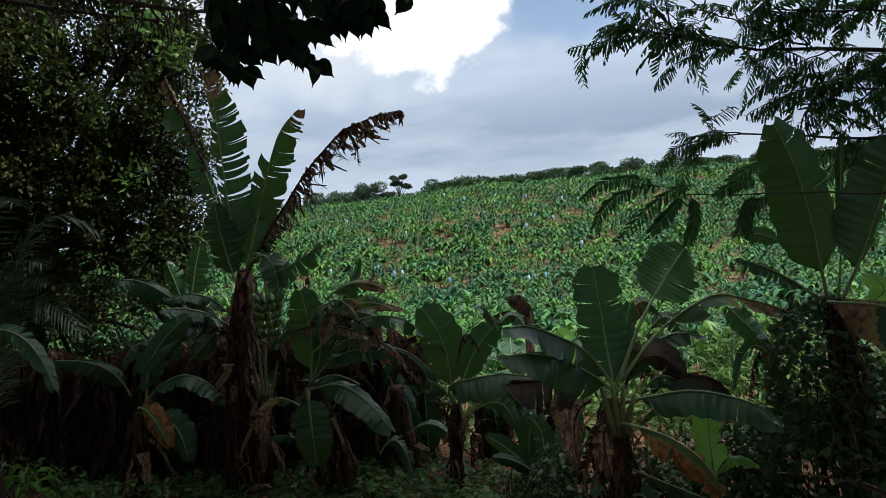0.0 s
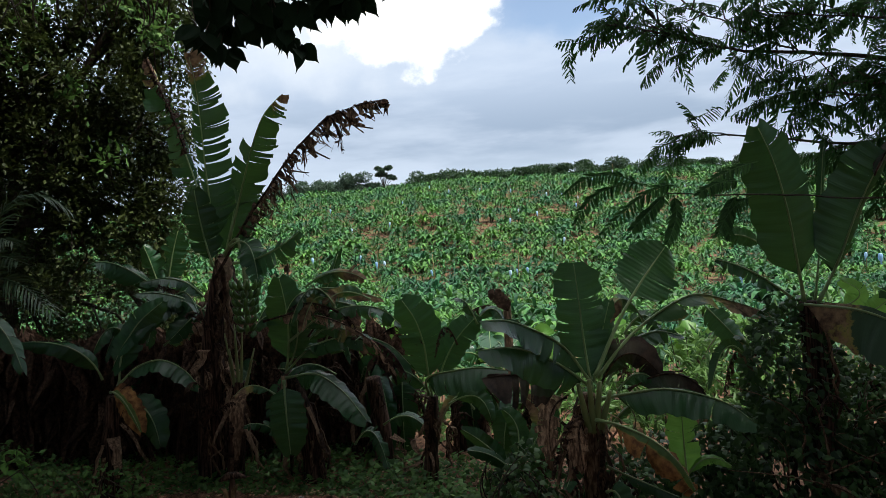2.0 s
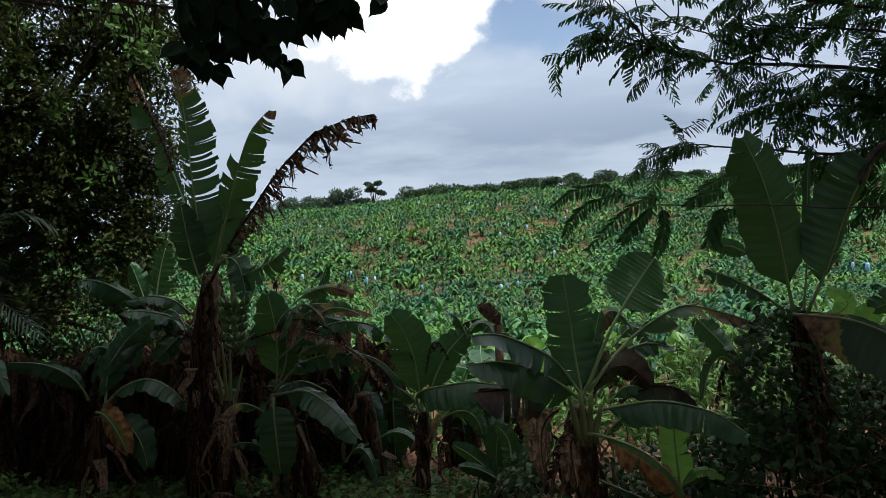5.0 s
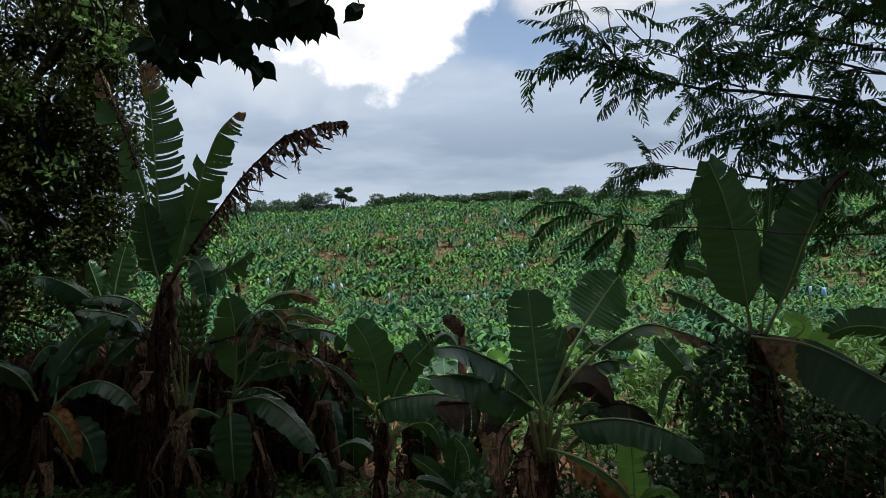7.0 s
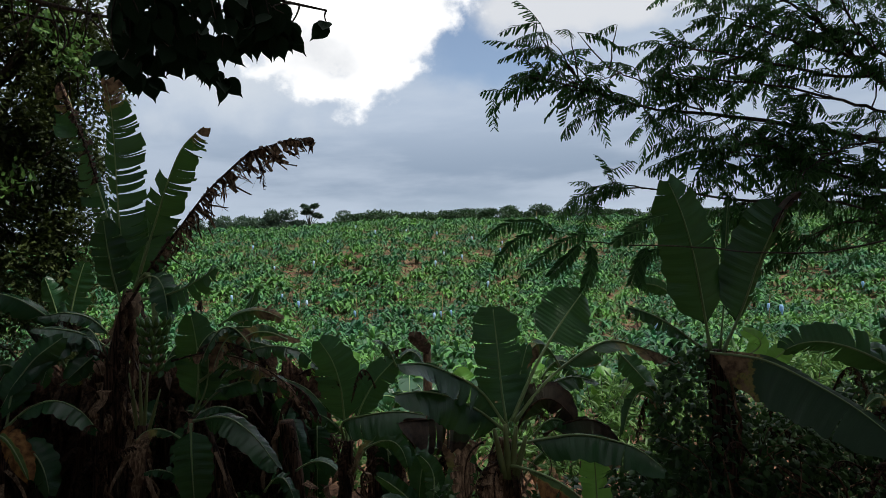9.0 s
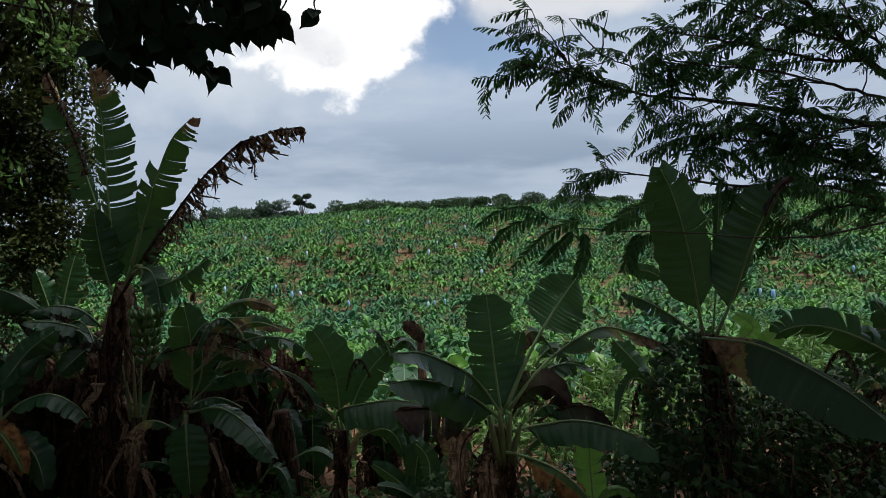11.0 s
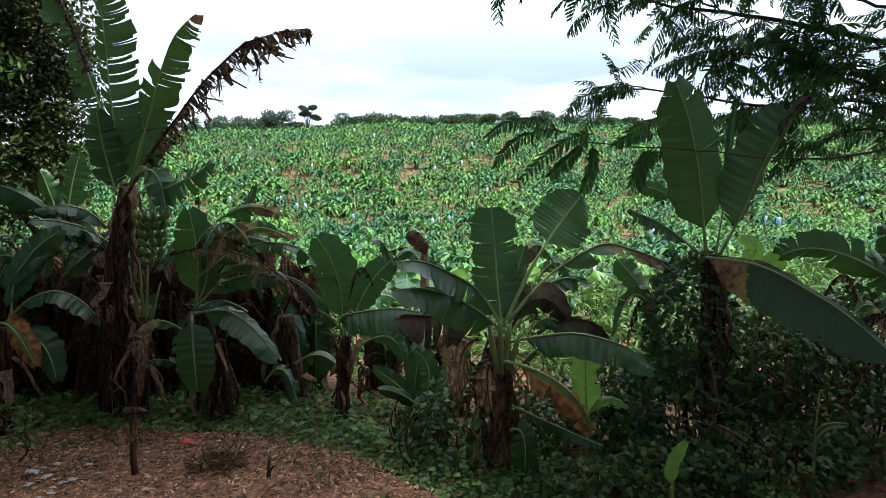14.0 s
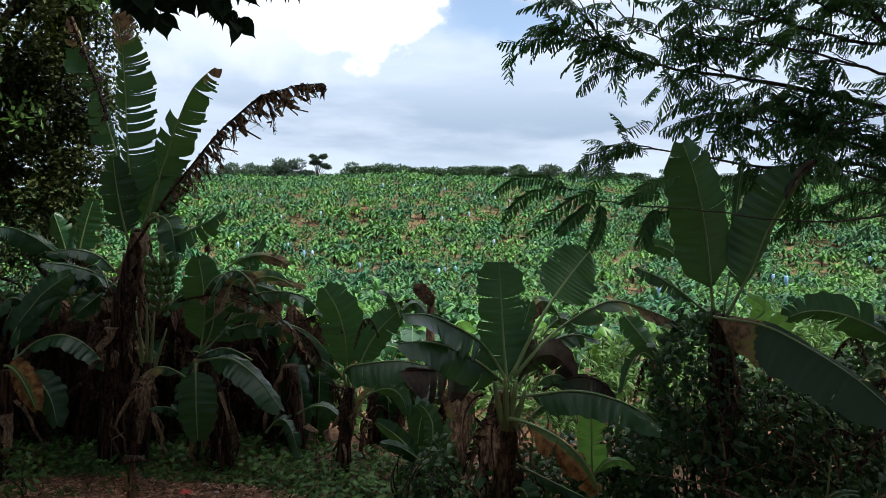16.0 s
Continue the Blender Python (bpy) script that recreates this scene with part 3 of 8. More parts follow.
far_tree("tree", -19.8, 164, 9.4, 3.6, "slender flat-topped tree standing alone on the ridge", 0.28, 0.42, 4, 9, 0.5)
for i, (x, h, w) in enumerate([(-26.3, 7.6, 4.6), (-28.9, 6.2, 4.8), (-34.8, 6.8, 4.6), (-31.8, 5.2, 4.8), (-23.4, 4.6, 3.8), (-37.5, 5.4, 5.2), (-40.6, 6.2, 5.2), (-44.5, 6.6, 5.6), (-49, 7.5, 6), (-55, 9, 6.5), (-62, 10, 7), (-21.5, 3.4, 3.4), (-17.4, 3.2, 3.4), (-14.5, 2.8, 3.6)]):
    far_tree("tree", x, 160 + (i % 3) * 3, h, w, "rounded green tree on the hazy ridge", 0.8, 0.0, 10 + i, 14, 0.75, HAZED_TREE if i < 11 else HEDGE)
r = np.random.default_rng(3)
for i in range(46):
    far_tree("tree", -9 + i * 2.4 + r.uniform(-1, 1), 142 + r.uniform(-3, 4), r.uniform(2.2, 3.4), r.uniform(4.0, 5.6), "low dark bushy tree along the hilltop", 0.4, -0.1, 40 + i, mat=HEDGE)
# ---- banana plants of the near row ----
OPEN_SIDE = np.array((0.0, -1.0, 0.22))


def profile(u):
    return np.clip(1 - np.exp(-u / 0.07), 0, 1) * np.clip(1 - np.clip((u - 0.45) / 0.57, 0, 1) ** 2.6, 0, 1) ** 0.62


def blade(b, m, t, w, twist, fold, tear, s0, dead, seed, half=(1.0, 1.0), cut=1.0, blunt=False):
    """Leaf blade as (verts, quads, uv): two halves along the rib, split into strips where the wind has torn them."""
    r = np.random.default_rng(seed)
    tw = radians(twist)
    vs, fs, uvs, base = [], [], [], 0
    length = np.linalg.norm(np.diff(bez(b, m, t, np.linspace(0, 1, 12))[0], axis=0), axis=1).sum()
    for sgn in (1, -1):
        whole = half[1] if sgn > 0 else half[0]
        slits = tear + (3 if tear != 1 else 1)
        cuts = sorted([0.0, 1.0, *r.uniform(0.06, 0.95, slits)])
        for c0, c1 in zip(cuts[:-1], cuts[1:]):
            if c1 - c0 < 0.008 or (sgn < 0 and c0 > cut):
                continue
            if sgn < 0:
                c1 = min(c1, cut)
            nu = max(3, int((c1 - c0) * 54) + 1)
            u = np.linspace(c0, c1, nu)
            hang = r.normal(0, 0.26) if tear > 1 else r.normal(0, 0.12)
            reach = r.uniform(0.95, 1.03) if tear < 3 else r.uniform(0.8, 1.05)
            if dead:
                hang, reach = r.uniform(0.2, 1.5), r.uniform(0.4, 1.2)
            gap = r.uniform(0.0, 0.06) if tear < 2 else r.uniform(0.04, 0.26) if not dead else r.uniform(0.45, 0.95)
            mid_u = (c0 + c1) / 2
            rows = []
            cols = 5
            for q in np.linspace(0, 1, cols):
                uq = mid_u + (u - mid_u) * (1 - gap * (0.35 + 0.65 * q if dead else q)) + 0.035 * q
                p, d = bez(b, m, t, np.clip(s0 + (1 - s0) * np.clip(u + 0.0 * uq, 0, 1), 0, 1))
                pq, _ = bez(b, m, t, np.clip(s0 + (1 - s0) * uq, 0, 1.03))
                side = unit(np.cross(d, OPEN_SIDE))
                nrm = np.cross(side, d)
                s2 = side * math.cos(tw) + nrm * math.sin(tw)
                n2 = nrm * math.cos(tw) - side * math.sin(tw)
                wid = (w * whole * (np.clip(1 - np.exp(-u / 0.1), 0, 1) * (1 - 0.2 * u) * np.clip((1.03 - u) / 0.16, 0, 1) ** (0.3 if sgn < 0 else 0.6) if blunt else profile(u)) * q * reach * (1 + 0.05 * np.sin(u * 41 + seed) * q))[:, None]
                phi = radians(fold * 1.4) * (0.7 + 0.5 * q) + hang * q
                off = sgn * s2 * math.cos(phi) * wid - n2 * math.sin(phi) * wid
                if dead:
                    drop = np.array((0, 0, -1.0)) + 0.35 * r.normal(0, 1, 3) * np.array((1, 1, 0.3))
                    k = min(1.0, 0.25 + 0.75 * q) * (0.35 if off[:, 2].mean() > 0 else 1.0)
                    off = off * (1 - k) + unit(drop) * wid * k
                    off = off + r.normal(0, 0.012, 3) * q
                rip = 0.003 * np.sin(u * length * 70 + seed) * min(1.0, 3 * q) + (0.012 * np.sin(u * 15 + seed * 1.7 + sgn) + 0.005 * np.sin(u * 37 + seed * 2.9 + sgn)) * q * q * min(1.0, w / 0.15)
                rows.append((pq if dead else pq * q + p * (1 - q)) + off + n2 * rip[:, None])
            v = np.stack(rows, 1).reshape(-1, 3)
            vs.append(v)
            qs = np.linspace(0, 1, cols)
            uvs.append(np.stack([np.repeat(u, cols), np.tile(0.5 + 0.5 * sgn * qs, nu)], 1))
            for i in range(nu - 1):
                for j in range(cols - 1):
                    a = base + i * cols + j
                    fs.append((a, a + 1, a + cols + 1, a + cols) if sgn > 0 else (a, a + cols, a + cols + 1, a + 1))
            base += len(v)
    return np.concatenate(vs), fs, np.concatenate(uvs)


LEAF_COUNT = [0]


def leaf(plant, b, m, t, w, twist=0, fold=12, tear=0, kind="green", s0=0.1, label="", half=(1.0, 1.0), cut=1.0, blunt=False):
    """A leaf of a banana plant: its blade, and its rib with the stalk."""
    LEAF_COUNT[0] += 1
    seed = LEAF_COUNT[0]
    mat = {"green": GREEN, "fresh_lit": FRESH_LIT, "young": YOUNG_LIT, "tip": TIPPED, "half": HALF, "orange": ORANGE, "dead": DEAD, "scorch": DRYBASE, "dark": DARK, "tan": DRY_STRIP, "husk": DRY_STRIP}[kind]
    v, f, uv = blade(b, m, t, w, twist, fold, tear, s0, kind in ("dead", "husk"), seed, half, cut, blunt)
    ob = part("leaf", v, f, mat, plant, label, uv)
    s = np.linspace(0, 0.985, 22)
    p, d = bez(b, m, t, s)
    side = unit(np.cross(d, OPEN_SIDE))
    nrm = np.cross(side, d)
    tw = radians(twist)
    p = p + (nrm * math.cos(tw) - side * math.sin(tw)) * 0.006
    rad = np.interp(s, [0, s0, 1], [0.02, 0.0125, 0.003]) * (0.5 + 0.5 * min(1.0, w / 0.2))
    part("midrib", *tube(p, rad, 7), DEAD if kind in ("dead", "husk", "dark", "tan") else STALK, ob, "dry brown rib" if kind in ("dead", "husk", "dark", "tan") else "pale green rib")
    return ob


def pseudostem(plant, pts, r0, r1, seed, skirts=10, mat=None, name="pseudostem"):
    """A stem of wrapped sheaths with dry flaps that hang down it."""
    r = np.random.default_rng(seed)
    pts = np.asarray(pts, dtype=float)
    s = np.linspace(0, 1, 14)
    path = np.column_stack([np.interp(s, np.linspace(0, 1, len(pts)), pts[:, k]) for k in range(3)])
    rad = (r0 + (r1 - r0) * s) * (1 + 0.05 * np.sin(s * 23 + seed))
    stem = part(name, *tube(path, rad, 12, 0.06, r), mat or SHEATH, plant)
    for i in range(skirts):
        q = r.uniform(0.2, 1.0)
        top = np.array([np.interp(q, s, path[:, k]) for k in range(3)])
        a = r.uniform(0, 2 * np.pi)
        out = np.array((math.cos(a), math.sin(a), 0))
        rr = r0 + (r1 - r0) * q
        ln = min(r.uniform(0.25, 0.9), max(0.15, top[2] + 0.15))
        k = 7
        big = 1.9 if i % 4 == 0 else 1.0
        w = r.uniform(0.012, 0.055) * big
        side = np.array((-out[1], out[0], 0))
        rows = []
        for j in range(k):
            g = j / (k - 1)
            c = top + out * (rr + 0.015 + 0.10 * big * math.sin(g * 2.2) * r.uniform(0.5, 1.2)) + np.array((0, 0, -ln * g)) + r.normal(0, 0.012, 3)
            ww = w * (1 - 0.75 * g) * r.uniform(0.7, 1.2)
            rows += [c - side * ww, c + out * 0.02, c + side * ww]
        f = []
        for j in range(k - 1):
            f += [(3 * j, 3 * j + 1, 3 * j + 4, 3 * j + 3), (3 * j + 1, 3 * j + 2, 3 * j + 5, 3 * j + 4)]
        part("dry_sheath", rows, f, DRY_STRIP if i % 2 == 0 else DEAD, stem, "curled brown strip of dry sheath")
    return stem


def fruit_bunch(plant, top, bottom, seed):
    """A hanging bunch: the stalk and hands of upturned green fingers."""
    r = np.random.default_rng(seed)
    top, bottom = np.array(top), np.array(bottom)
    s = np.linspace(0, 1, 8)
    bunch = part("fruit_bunch", *tube(top + (bottom - top) * s[:, None], 0.022 - 0.008 * s, 7), STEM_GREEN, plant, "hanging bunch of unripe green bananas")
    for tier in range(6):
        c = top + (bottom - top) * (0.16 + 0.15 * tier)
        n = 11 - tier
        for i in range(n):
            a = i * 2 * np.pi / n + tier * 0.4
            out = np.array((math.cos(a), math.sin(a), 0))
            ln = r.uniform(0.14, 0.17) * (1 - 0.06 * tier)
            p, _ = bez(c + out * 0.02, c + out * ln * 0.75 + np.array((0, 0, 0.01)), c + out * ln * 0.95 + np.array((0, 0, ln * 0.55)), np.linspace(0, 1, 6))
            part("banana", *tube(p, [0.009, 0.021, 0.026, 0.026, 0.019, 0.007], 6), FRUIT, bunch)


def banana_plant(base, label, group="banana plants of the near row"):
    return thing("banana_plant", base, label, "banana plant", group)


tall_plant = banana_plant((-3.05, 7.40, -0.20), "tall ragged banana plant with torn leaves and a green fruit bunch")
pseudostem(tall_plant, [(-3.09, 7.40, -0.24), (-3.09, 7.40, 0.33), (-3.01, 7.35, 0.97), (-2.94, 7.30, 1.52), (-2.83, 7.25, 1.94), (-2.75, 7.20, 2.26)], 0.17, 0.07, 1, 48)
pseudostem(tall_plant, [(-2.79, 7.25, -0.18), (-2.72, 7.20, 0.38), (-2.66, 7.20, 0.87)], 0.1, 0.07, 2, 24, name="sucker_stem")
leaf(tall_plant, (-2.79, 7.20, 2.05), [(-2.79, 7.14, 2.37), (-2.82, 7.08, 3.17), (-2.82, 7.02, 3.71), (-2.83, 6.96, 4.15)], (-2.85, 6.90, 4.38), 0.29, 0, 10, 38, "tip", 0.16, label="tall upright leaf torn into a comb", half=(0.38, 1.0))
leaf(tall_plant, (-2.84, 7.30, 2.17), [(-2.88, 7.35, 2.37), (-3.03, 7.40, 2.95), (-3.20, 7.45, 3.48), (-3.33, 7.50, 3.88), (-3.48, 7.55, 4.19)], (-3.60, 7.60, 4.52), 0.27, 0, 22, 34, "tip", 0.14, label="dark ragged leaf with a dry brown end", half=(1.0, 0.2))
leaf(tall_plant, (-3.11, 7.30, 3.40), [(-3.26, 7.38, 3.80), (-3.42, 7.47, 4.15)], (-3.60, 7.55, 4.55), 0.21, 0, 30, 34, "dead", 0.0, label="brown shreds at the end of the ragged leaf")
leaf(tall_plant, (-2.62, 7.10, 2.43), [(-2.37, 6.97, 3.07), (-2.23, 6.85, 3.37), (-2.04, 6.72, 3.67)], (-1.82, 6.60, 3.83), 0.25, 0, 12, 15, "tip", 0.2, label="green leaf with a scorched brown tip", half=(0.75, 1.0), cut=0.5)
leaf(tall_plant, (-2.80, 7.05, 2.15), (-2.87, 7.00, 2.53), (-2.91, 6.95, 2.98), 0.18, 0, 10, 2, "green", 0.1)
leaf(tall_plant, (-2.79, 7.35, 2.22), (-2.68, 7.40, 2.65), (-2.57, 7.45, 3.17), 0.26, 0, 8, 1, "green", 0.1)
leaf(tall_plant, (-2.77, 7.00, 2.02), [(-2.63, 7.03, 2.25), (-2.44, 7.06, 2.58), (-2.20, 7.09, 2.90), (-1.92, 7.12, 3.27), (-1.67, 7.15, 3.52), (-1.49, 7.18, 3.68), (-1.31, 7.21, 3.74), (-1.12, 7.24, 3.81), (-0.93, 7.27, 3.83)], (-0.86, 7.30, 3.85), 0.36, 10, 20, 75, "dead", 0.17, label="dead brown leaf hanging in shreds from its rib")
leaf(tall_plant, (-2.42, 7.00, 2.57), [(-2.18, 7.04, 2.90), (-1.91, 7.07, 3.25), (-1.66, 7.11, 3.50), (-1.48, 7.14, 3.66), (-1.30, 7.17, 3.72), (-1.11, 7.21, 3.79), (-0.93, 7.25, 3.81)], (-0.87, 7.28, 3.83), 0.27, 25, 20, 60, "husk", 0.0, label="paler brown shreds of the dead leaf")
leaf(tall_plant, (-1.58, 7.10, 3.57), [(-1.46, 7.10, 3.67), (-1.37, 7.10, 3.50)], (-1.35, 7.10, 3.28), 0.10, 10, 25, 6, "dead", 0.0, label="folded flap of the dead leaf")
leaf(tall_plant, (-2.58, 7.00, 2.35), (-2.36, 6.90, 2.35), (-2.25, 6.80, 1.97), 0.15, 20, 12, 2, "green", 0.1)
leaf(tall_plant, (-2.56, 7.00, 2.17), (-2.14, 6.80, 2.25), (-1.73, 6.60, 2.46), 0.19, 20, 18, 22, "fresh_lit", 0.12, label="leaf split into strips", half=(0.7, 1.0))
part("petiole", *tube(np.linspace((-2.69, 7.20, 0.62), (-2.75, 7.10, 1.42), 5), [0.022, 0.021, 0.018, 0.014, 0.007], 7), STEM_GREEN, tall_plant, "yellow-green leaf stalk")
part("petiole", *tube(np.linspace((-2.67, 7.20, 0.62), (-2.64, 7.10, 1.51), 5), [0.022, 0.021, 0.018, 0.014, 0.007], 7), STEM_GREEN, tall_plant, "yellow-green leaf stalk")
part("petiole", *tube(np.linspace((-2.66, 7.20, 0.62), (-2.56, 7.10, 1.42), 5), [0.022, 0.021, 0.018, 0.014, 0.007], 7), STEM_GREEN, tall_plant, "yellow-green leaf stalk")
part("petiole", *tube(np.linspace((-2.65, 7.20, 0.62), (-2.44, 7.10, 1.24), 5), [0.022, 0.021, 0.018, 0.014, 0.007], 7), STEM_GREEN, tall_plant, "yellow-green leaf stalk")
part("petiole", *tube(np.linspace((-2.69, 7.20, 0.56), (-2.71, 7.10, 1.25), 5), [0.022, 0.021, 0.018, 0.014, 0.007], 7), STEM_GREEN, tall_plant, "yellow-green leaf stalk")
part("fruit_stalk", *tube(bez((-2.70, 7.15, 2.23), (-2.49, 7.00, 2.40), (-2.36, 6.75, 1.91), np.linspace(0, 1, 10))[0], [0.03] * 10, 8), STEM_GREEN, tall_plant, "arching pale stalk")
leaf(tall_plant, (-3.07, 7.05, 1.56), (-3.01, 7.00, 1.51), (-2.98, 7.00, 1.42), 0.06, 10, 10, 0, "tan", 0.05, label="tan dry flap on the stem")
leaf(tall_plant, (-2.97, 7.05, 1.04), (-2.92, 7.00, 0.95), (-2.94, 7.00, 0.85), 0.04, 10, 10, 0, "tan", 0.05, label="tan dry flap on the stem")
fruit_bunch(tall_plant, (-2.36, 6.75, 2.01), (-2.39, 6.75, 1.44), 4)

left_plant = banana_plant((-4.07, 7.00, -0.24), "low banana plant with broad leaves and a yellowing leaf")
pseudostem(left_plant, [(-4.07, 7.00, -0.27), (-4.03, 7.00, 0.36), (-3.97, 7.00, 0.82)], 0.12, 0.07, 3, 8)
leaf(left_plant, (-3.90, 7.00, 0.93), [(-3.85, 7.07, 1.33), (-3.70, 7.13, 1.58)], (-3.44, 7.20, 1.80), 0.17, 0, 14, 1, "green", 0.12)
leaf(left_plant, (-3.91, 7.00, 0.93), [(-3.63, 6.95, 1.14), (-3.39, 6.90, 1.20), (-3.10, 6.85, 1.08)], (-2.94, 6.80, 0.91), 0.172, 44, 8, 1, "green", 0.12, half=(0.1, 1.0))
leaf(left_plant, (-3.94, 6.90, 0.89), (-3.75, 6.80, 0.81), (-3.54, 6.70, 0.50), 0.14, 0, 12, 1, "orange", 0.08, label="yellowing leaf with brown margins")
leaf(left_plant, (-3.80, 6.90, 0.78), (-3.51, 6.80, 0.69), (-3.35, 6.70, 0.34), 0.16, 5, 12, 0, "green", 0.1)
leaf(left_plant, (-4.02, 6.90, 1.03), (-4.18, 6.70, 1.39), (-4.59, 6.50, 1.52), 0.13, -40, 20, 1, "green", 0.1)

edge_leaf_plant = banana_plant((-4.19, 4.60, 0.75), "banana plant at the yard's shaded edge with a drooping leaf")
pseudostem(edge_leaf_plant, [(-4.21, 4.60, 0.73), (-4.13, 4.60, 1.34), (-4.01, 4.60, 2.00)], 0.09, 0.05, 77, 5)
leaf(edge_leaf_plant, (-4.01, 4.60, 1.96), (-3.48, 4.50, 2.01), (-3.15, 4.40, 1.60), 0.08, 40, 20, 2, "green", 0.1)

behind_plant = banana_plant((-3.71, 8.00, -0.50), "dark banana plant behind the tall one, leaves catching the sky")
pseudostem(behind_plant, [(-3.71, 8.00, -0.51), (-3.56, 8.00, 0.72), (-3.23, 7.80, 1.69)], 0.14, 0.07, 5, 12)
leaf(behind_plant, (-3.15, 7.70, 1.59), [(-3.35, 7.53, 1.78), (-3.56, 7.37, 1.87)], (-3.75, 7.20, 1.90), 0.138, -44, 8, 1, "green", 0.08, half=(1.0, 0.3))
leaf(behind_plant, (-3.17, 7.80, 1.71), [(-3.40, 7.67, 1.97), (-3.57, 7.53, 2.03)], (-3.79, 7.40, 2.00), 0.127, -44, 8, 2, "green", 0.08, half=(1.0, 0.3))
leaf(behind_plant, (-3.84, 8.20, 1.83), (-3.76, 8.20, 2.23), (-3.65, 8.20, 2.59), 0.18, 10, 10, 5, "green", 0.1)
leaf(behind_plant, (-3.48, 7.80, 1.60), (-3.96, 7.50, 2.15), (-4.23, 7.20, 2.25), 0.18, -45, 26, 2, "green", 0.1)
leaf(behind_plant, (-3.59, 7.60, 1.37), (-3.74, 7.40, 1.64), (-3.96, 7.00, 1.11), 0.19, -30, 20, 1, "green", 0.1)
leaf(behind_plant, (-3.27, 7.80, 1.60), (-3.56, 7.40, 1.73), (-3.87, 7.00, 1.29), 0.17, -55, 24, 1, "green", 0.1)
leaf(behind_plant, (-3.96, 8.30, 1.69), (-4.03, 8.30, 2.03), (-4.16, 8.30, 2.43), 0.17, -10, 12, 3, "green", 0.1)
leaf(behind_plant, (-3.19, 7.70, 1.67), (-3.27, 7.50, 1.56), (-3.45, 7.30, 1.35), 0.15, 20, 15, 1, "green", 0.1)

ragged_plant = banana_plant((-1.90, 7.20, -0.32), "banana plant with layered drooping leaves, some dry")
pseudostem(ragged_plant, [(-1.88, 7.20, -0.33), (-1.93, 7.20, 0.36), (-2.08, 7.10, 0.96)], 0.13, 0.07, 6, 26)
pseudostem(ragged_plant, [(-1.17, 7.60, -0.50), (-1.18, 7.60, 0.16), (-1.24, 7.50, 0.77)], 0.12, 0.08, 7, 12, name="old_stem")
leaf(ragged_plant, (-2.10, 7.10, 1.00), (-2.04, 7.05, 1.48), (-2.09, 7.00, 1.99), 0.22, -8, 12, 1, "green", 0.1)
leaf(ragged_plant, (-2.22, 6.80, 1.56), [(-1.88, 6.72, 1.63), (-1.54, 6.64, 1.58), (-1.26, 6.56, 1.47), (-1.04, 6.48, 1.31)], (-0.84, 6.40, 1.04), 0.11, 20, 20, 18, "husk", 0.05, label="dead leaf with a pinkish brown rib")
leaf(ragged_plant, (-2.11, 7.10, 0.95), [(-1.81, 7.00, 1.22), (-1.50, 6.90, 1.33), (-1.17, 6.80, 1.34), (-0.91, 6.70, 1.25)], (-0.70, 6.60, 1.05), 0.149, 44, 8, 2, "green", 0.12, half=(0.1, 1.0))
leaf(ragged_plant, (-2.08, 7.00, 0.92), [(-1.71, 6.77, 0.99), (-1.41, 6.53, 0.87)], (-1.13, 6.30, 0.61), 0.196, 44, 8, 1, "green", 0.1, half=(0.55, 1.0))
leaf(ragged_plant, (-2.02, 7.00, 1.31), [(-1.61, 6.92, 1.58), (-1.25, 6.85, 1.66), (-0.96, 6.78, 1.60)], (-0.79, 6.70, 1.45), 0.149, 44, 8, 9, "green", 0.15, half=(0.1, 1.0))
leaf(ragged_plant, (-2.04, 7.10, 1.65), [(-1.68, 7.03, 1.84), (-1.38, 6.97, 1.83)], (-0.99, 6.90, 1.71), 0.103, 44, 8, 3, "half", 0.1, half=(0.2, 1.0), label="long leaf with a brown dry margin")
leaf(ragged_plant, (-2.06, 7.10, 1.05), (-1.93, 7.00, 1.36), (-1.95, 7.00, 1.71), 0.13, 10, 14, 2, "green", 0.1)
leaf(ragged_plant, (-1.86, 7.20, 1.86), (-1.51, 7.10, 2.01), (-1.18, 7.00, 1.92), 0.12, 10, 20, 3, "half", 0.1, label="curled brown leaf")
leaf(ragged_plant, (-2.05, 6.80, 0.94), (-2.02, 6.70, 0.61), (-2.00, 6.70, 0.19), 0.20, 0, 10, 1, "green", 0.1)
leaf(ragged_plant, (-1.31, 6.80, 1.33), (-0.96, 6.60, 1.26), (-0.75, 6.50, 0.97), 0.14, 20, 20, 12, "dead", 0.1)
leaf(ragged_plant, (-1.75, 7.00, 1.36), (-1.44, 6.90, 1.43), (-1.15, 6.80, 1.20), 0.14, 30, 20, 6, "half", 0.1)
leaf(ragged_plant, (-1.95, 7.20, 1.21), (-1.61, 7.20, 1.51), (-1.39, 7.30, 1.68), 0.12, 20, 20, 2, "green", 0.1)
leaf(ragged_plant, (-2.04, 7.20, 1.10), (-1.87, 7.40, 1.37), (-1.55, 7.60, 2.22), 0.11, 20, 16, 5, "green", 0.1)
leaf(ragged_plant, (-1.91, 7.20, 1.39), (-2.04, 7.30, 1.69), (-2.13, 7.50, 2.13), 0.13, 10, 16, 12, "dead", 0.1)

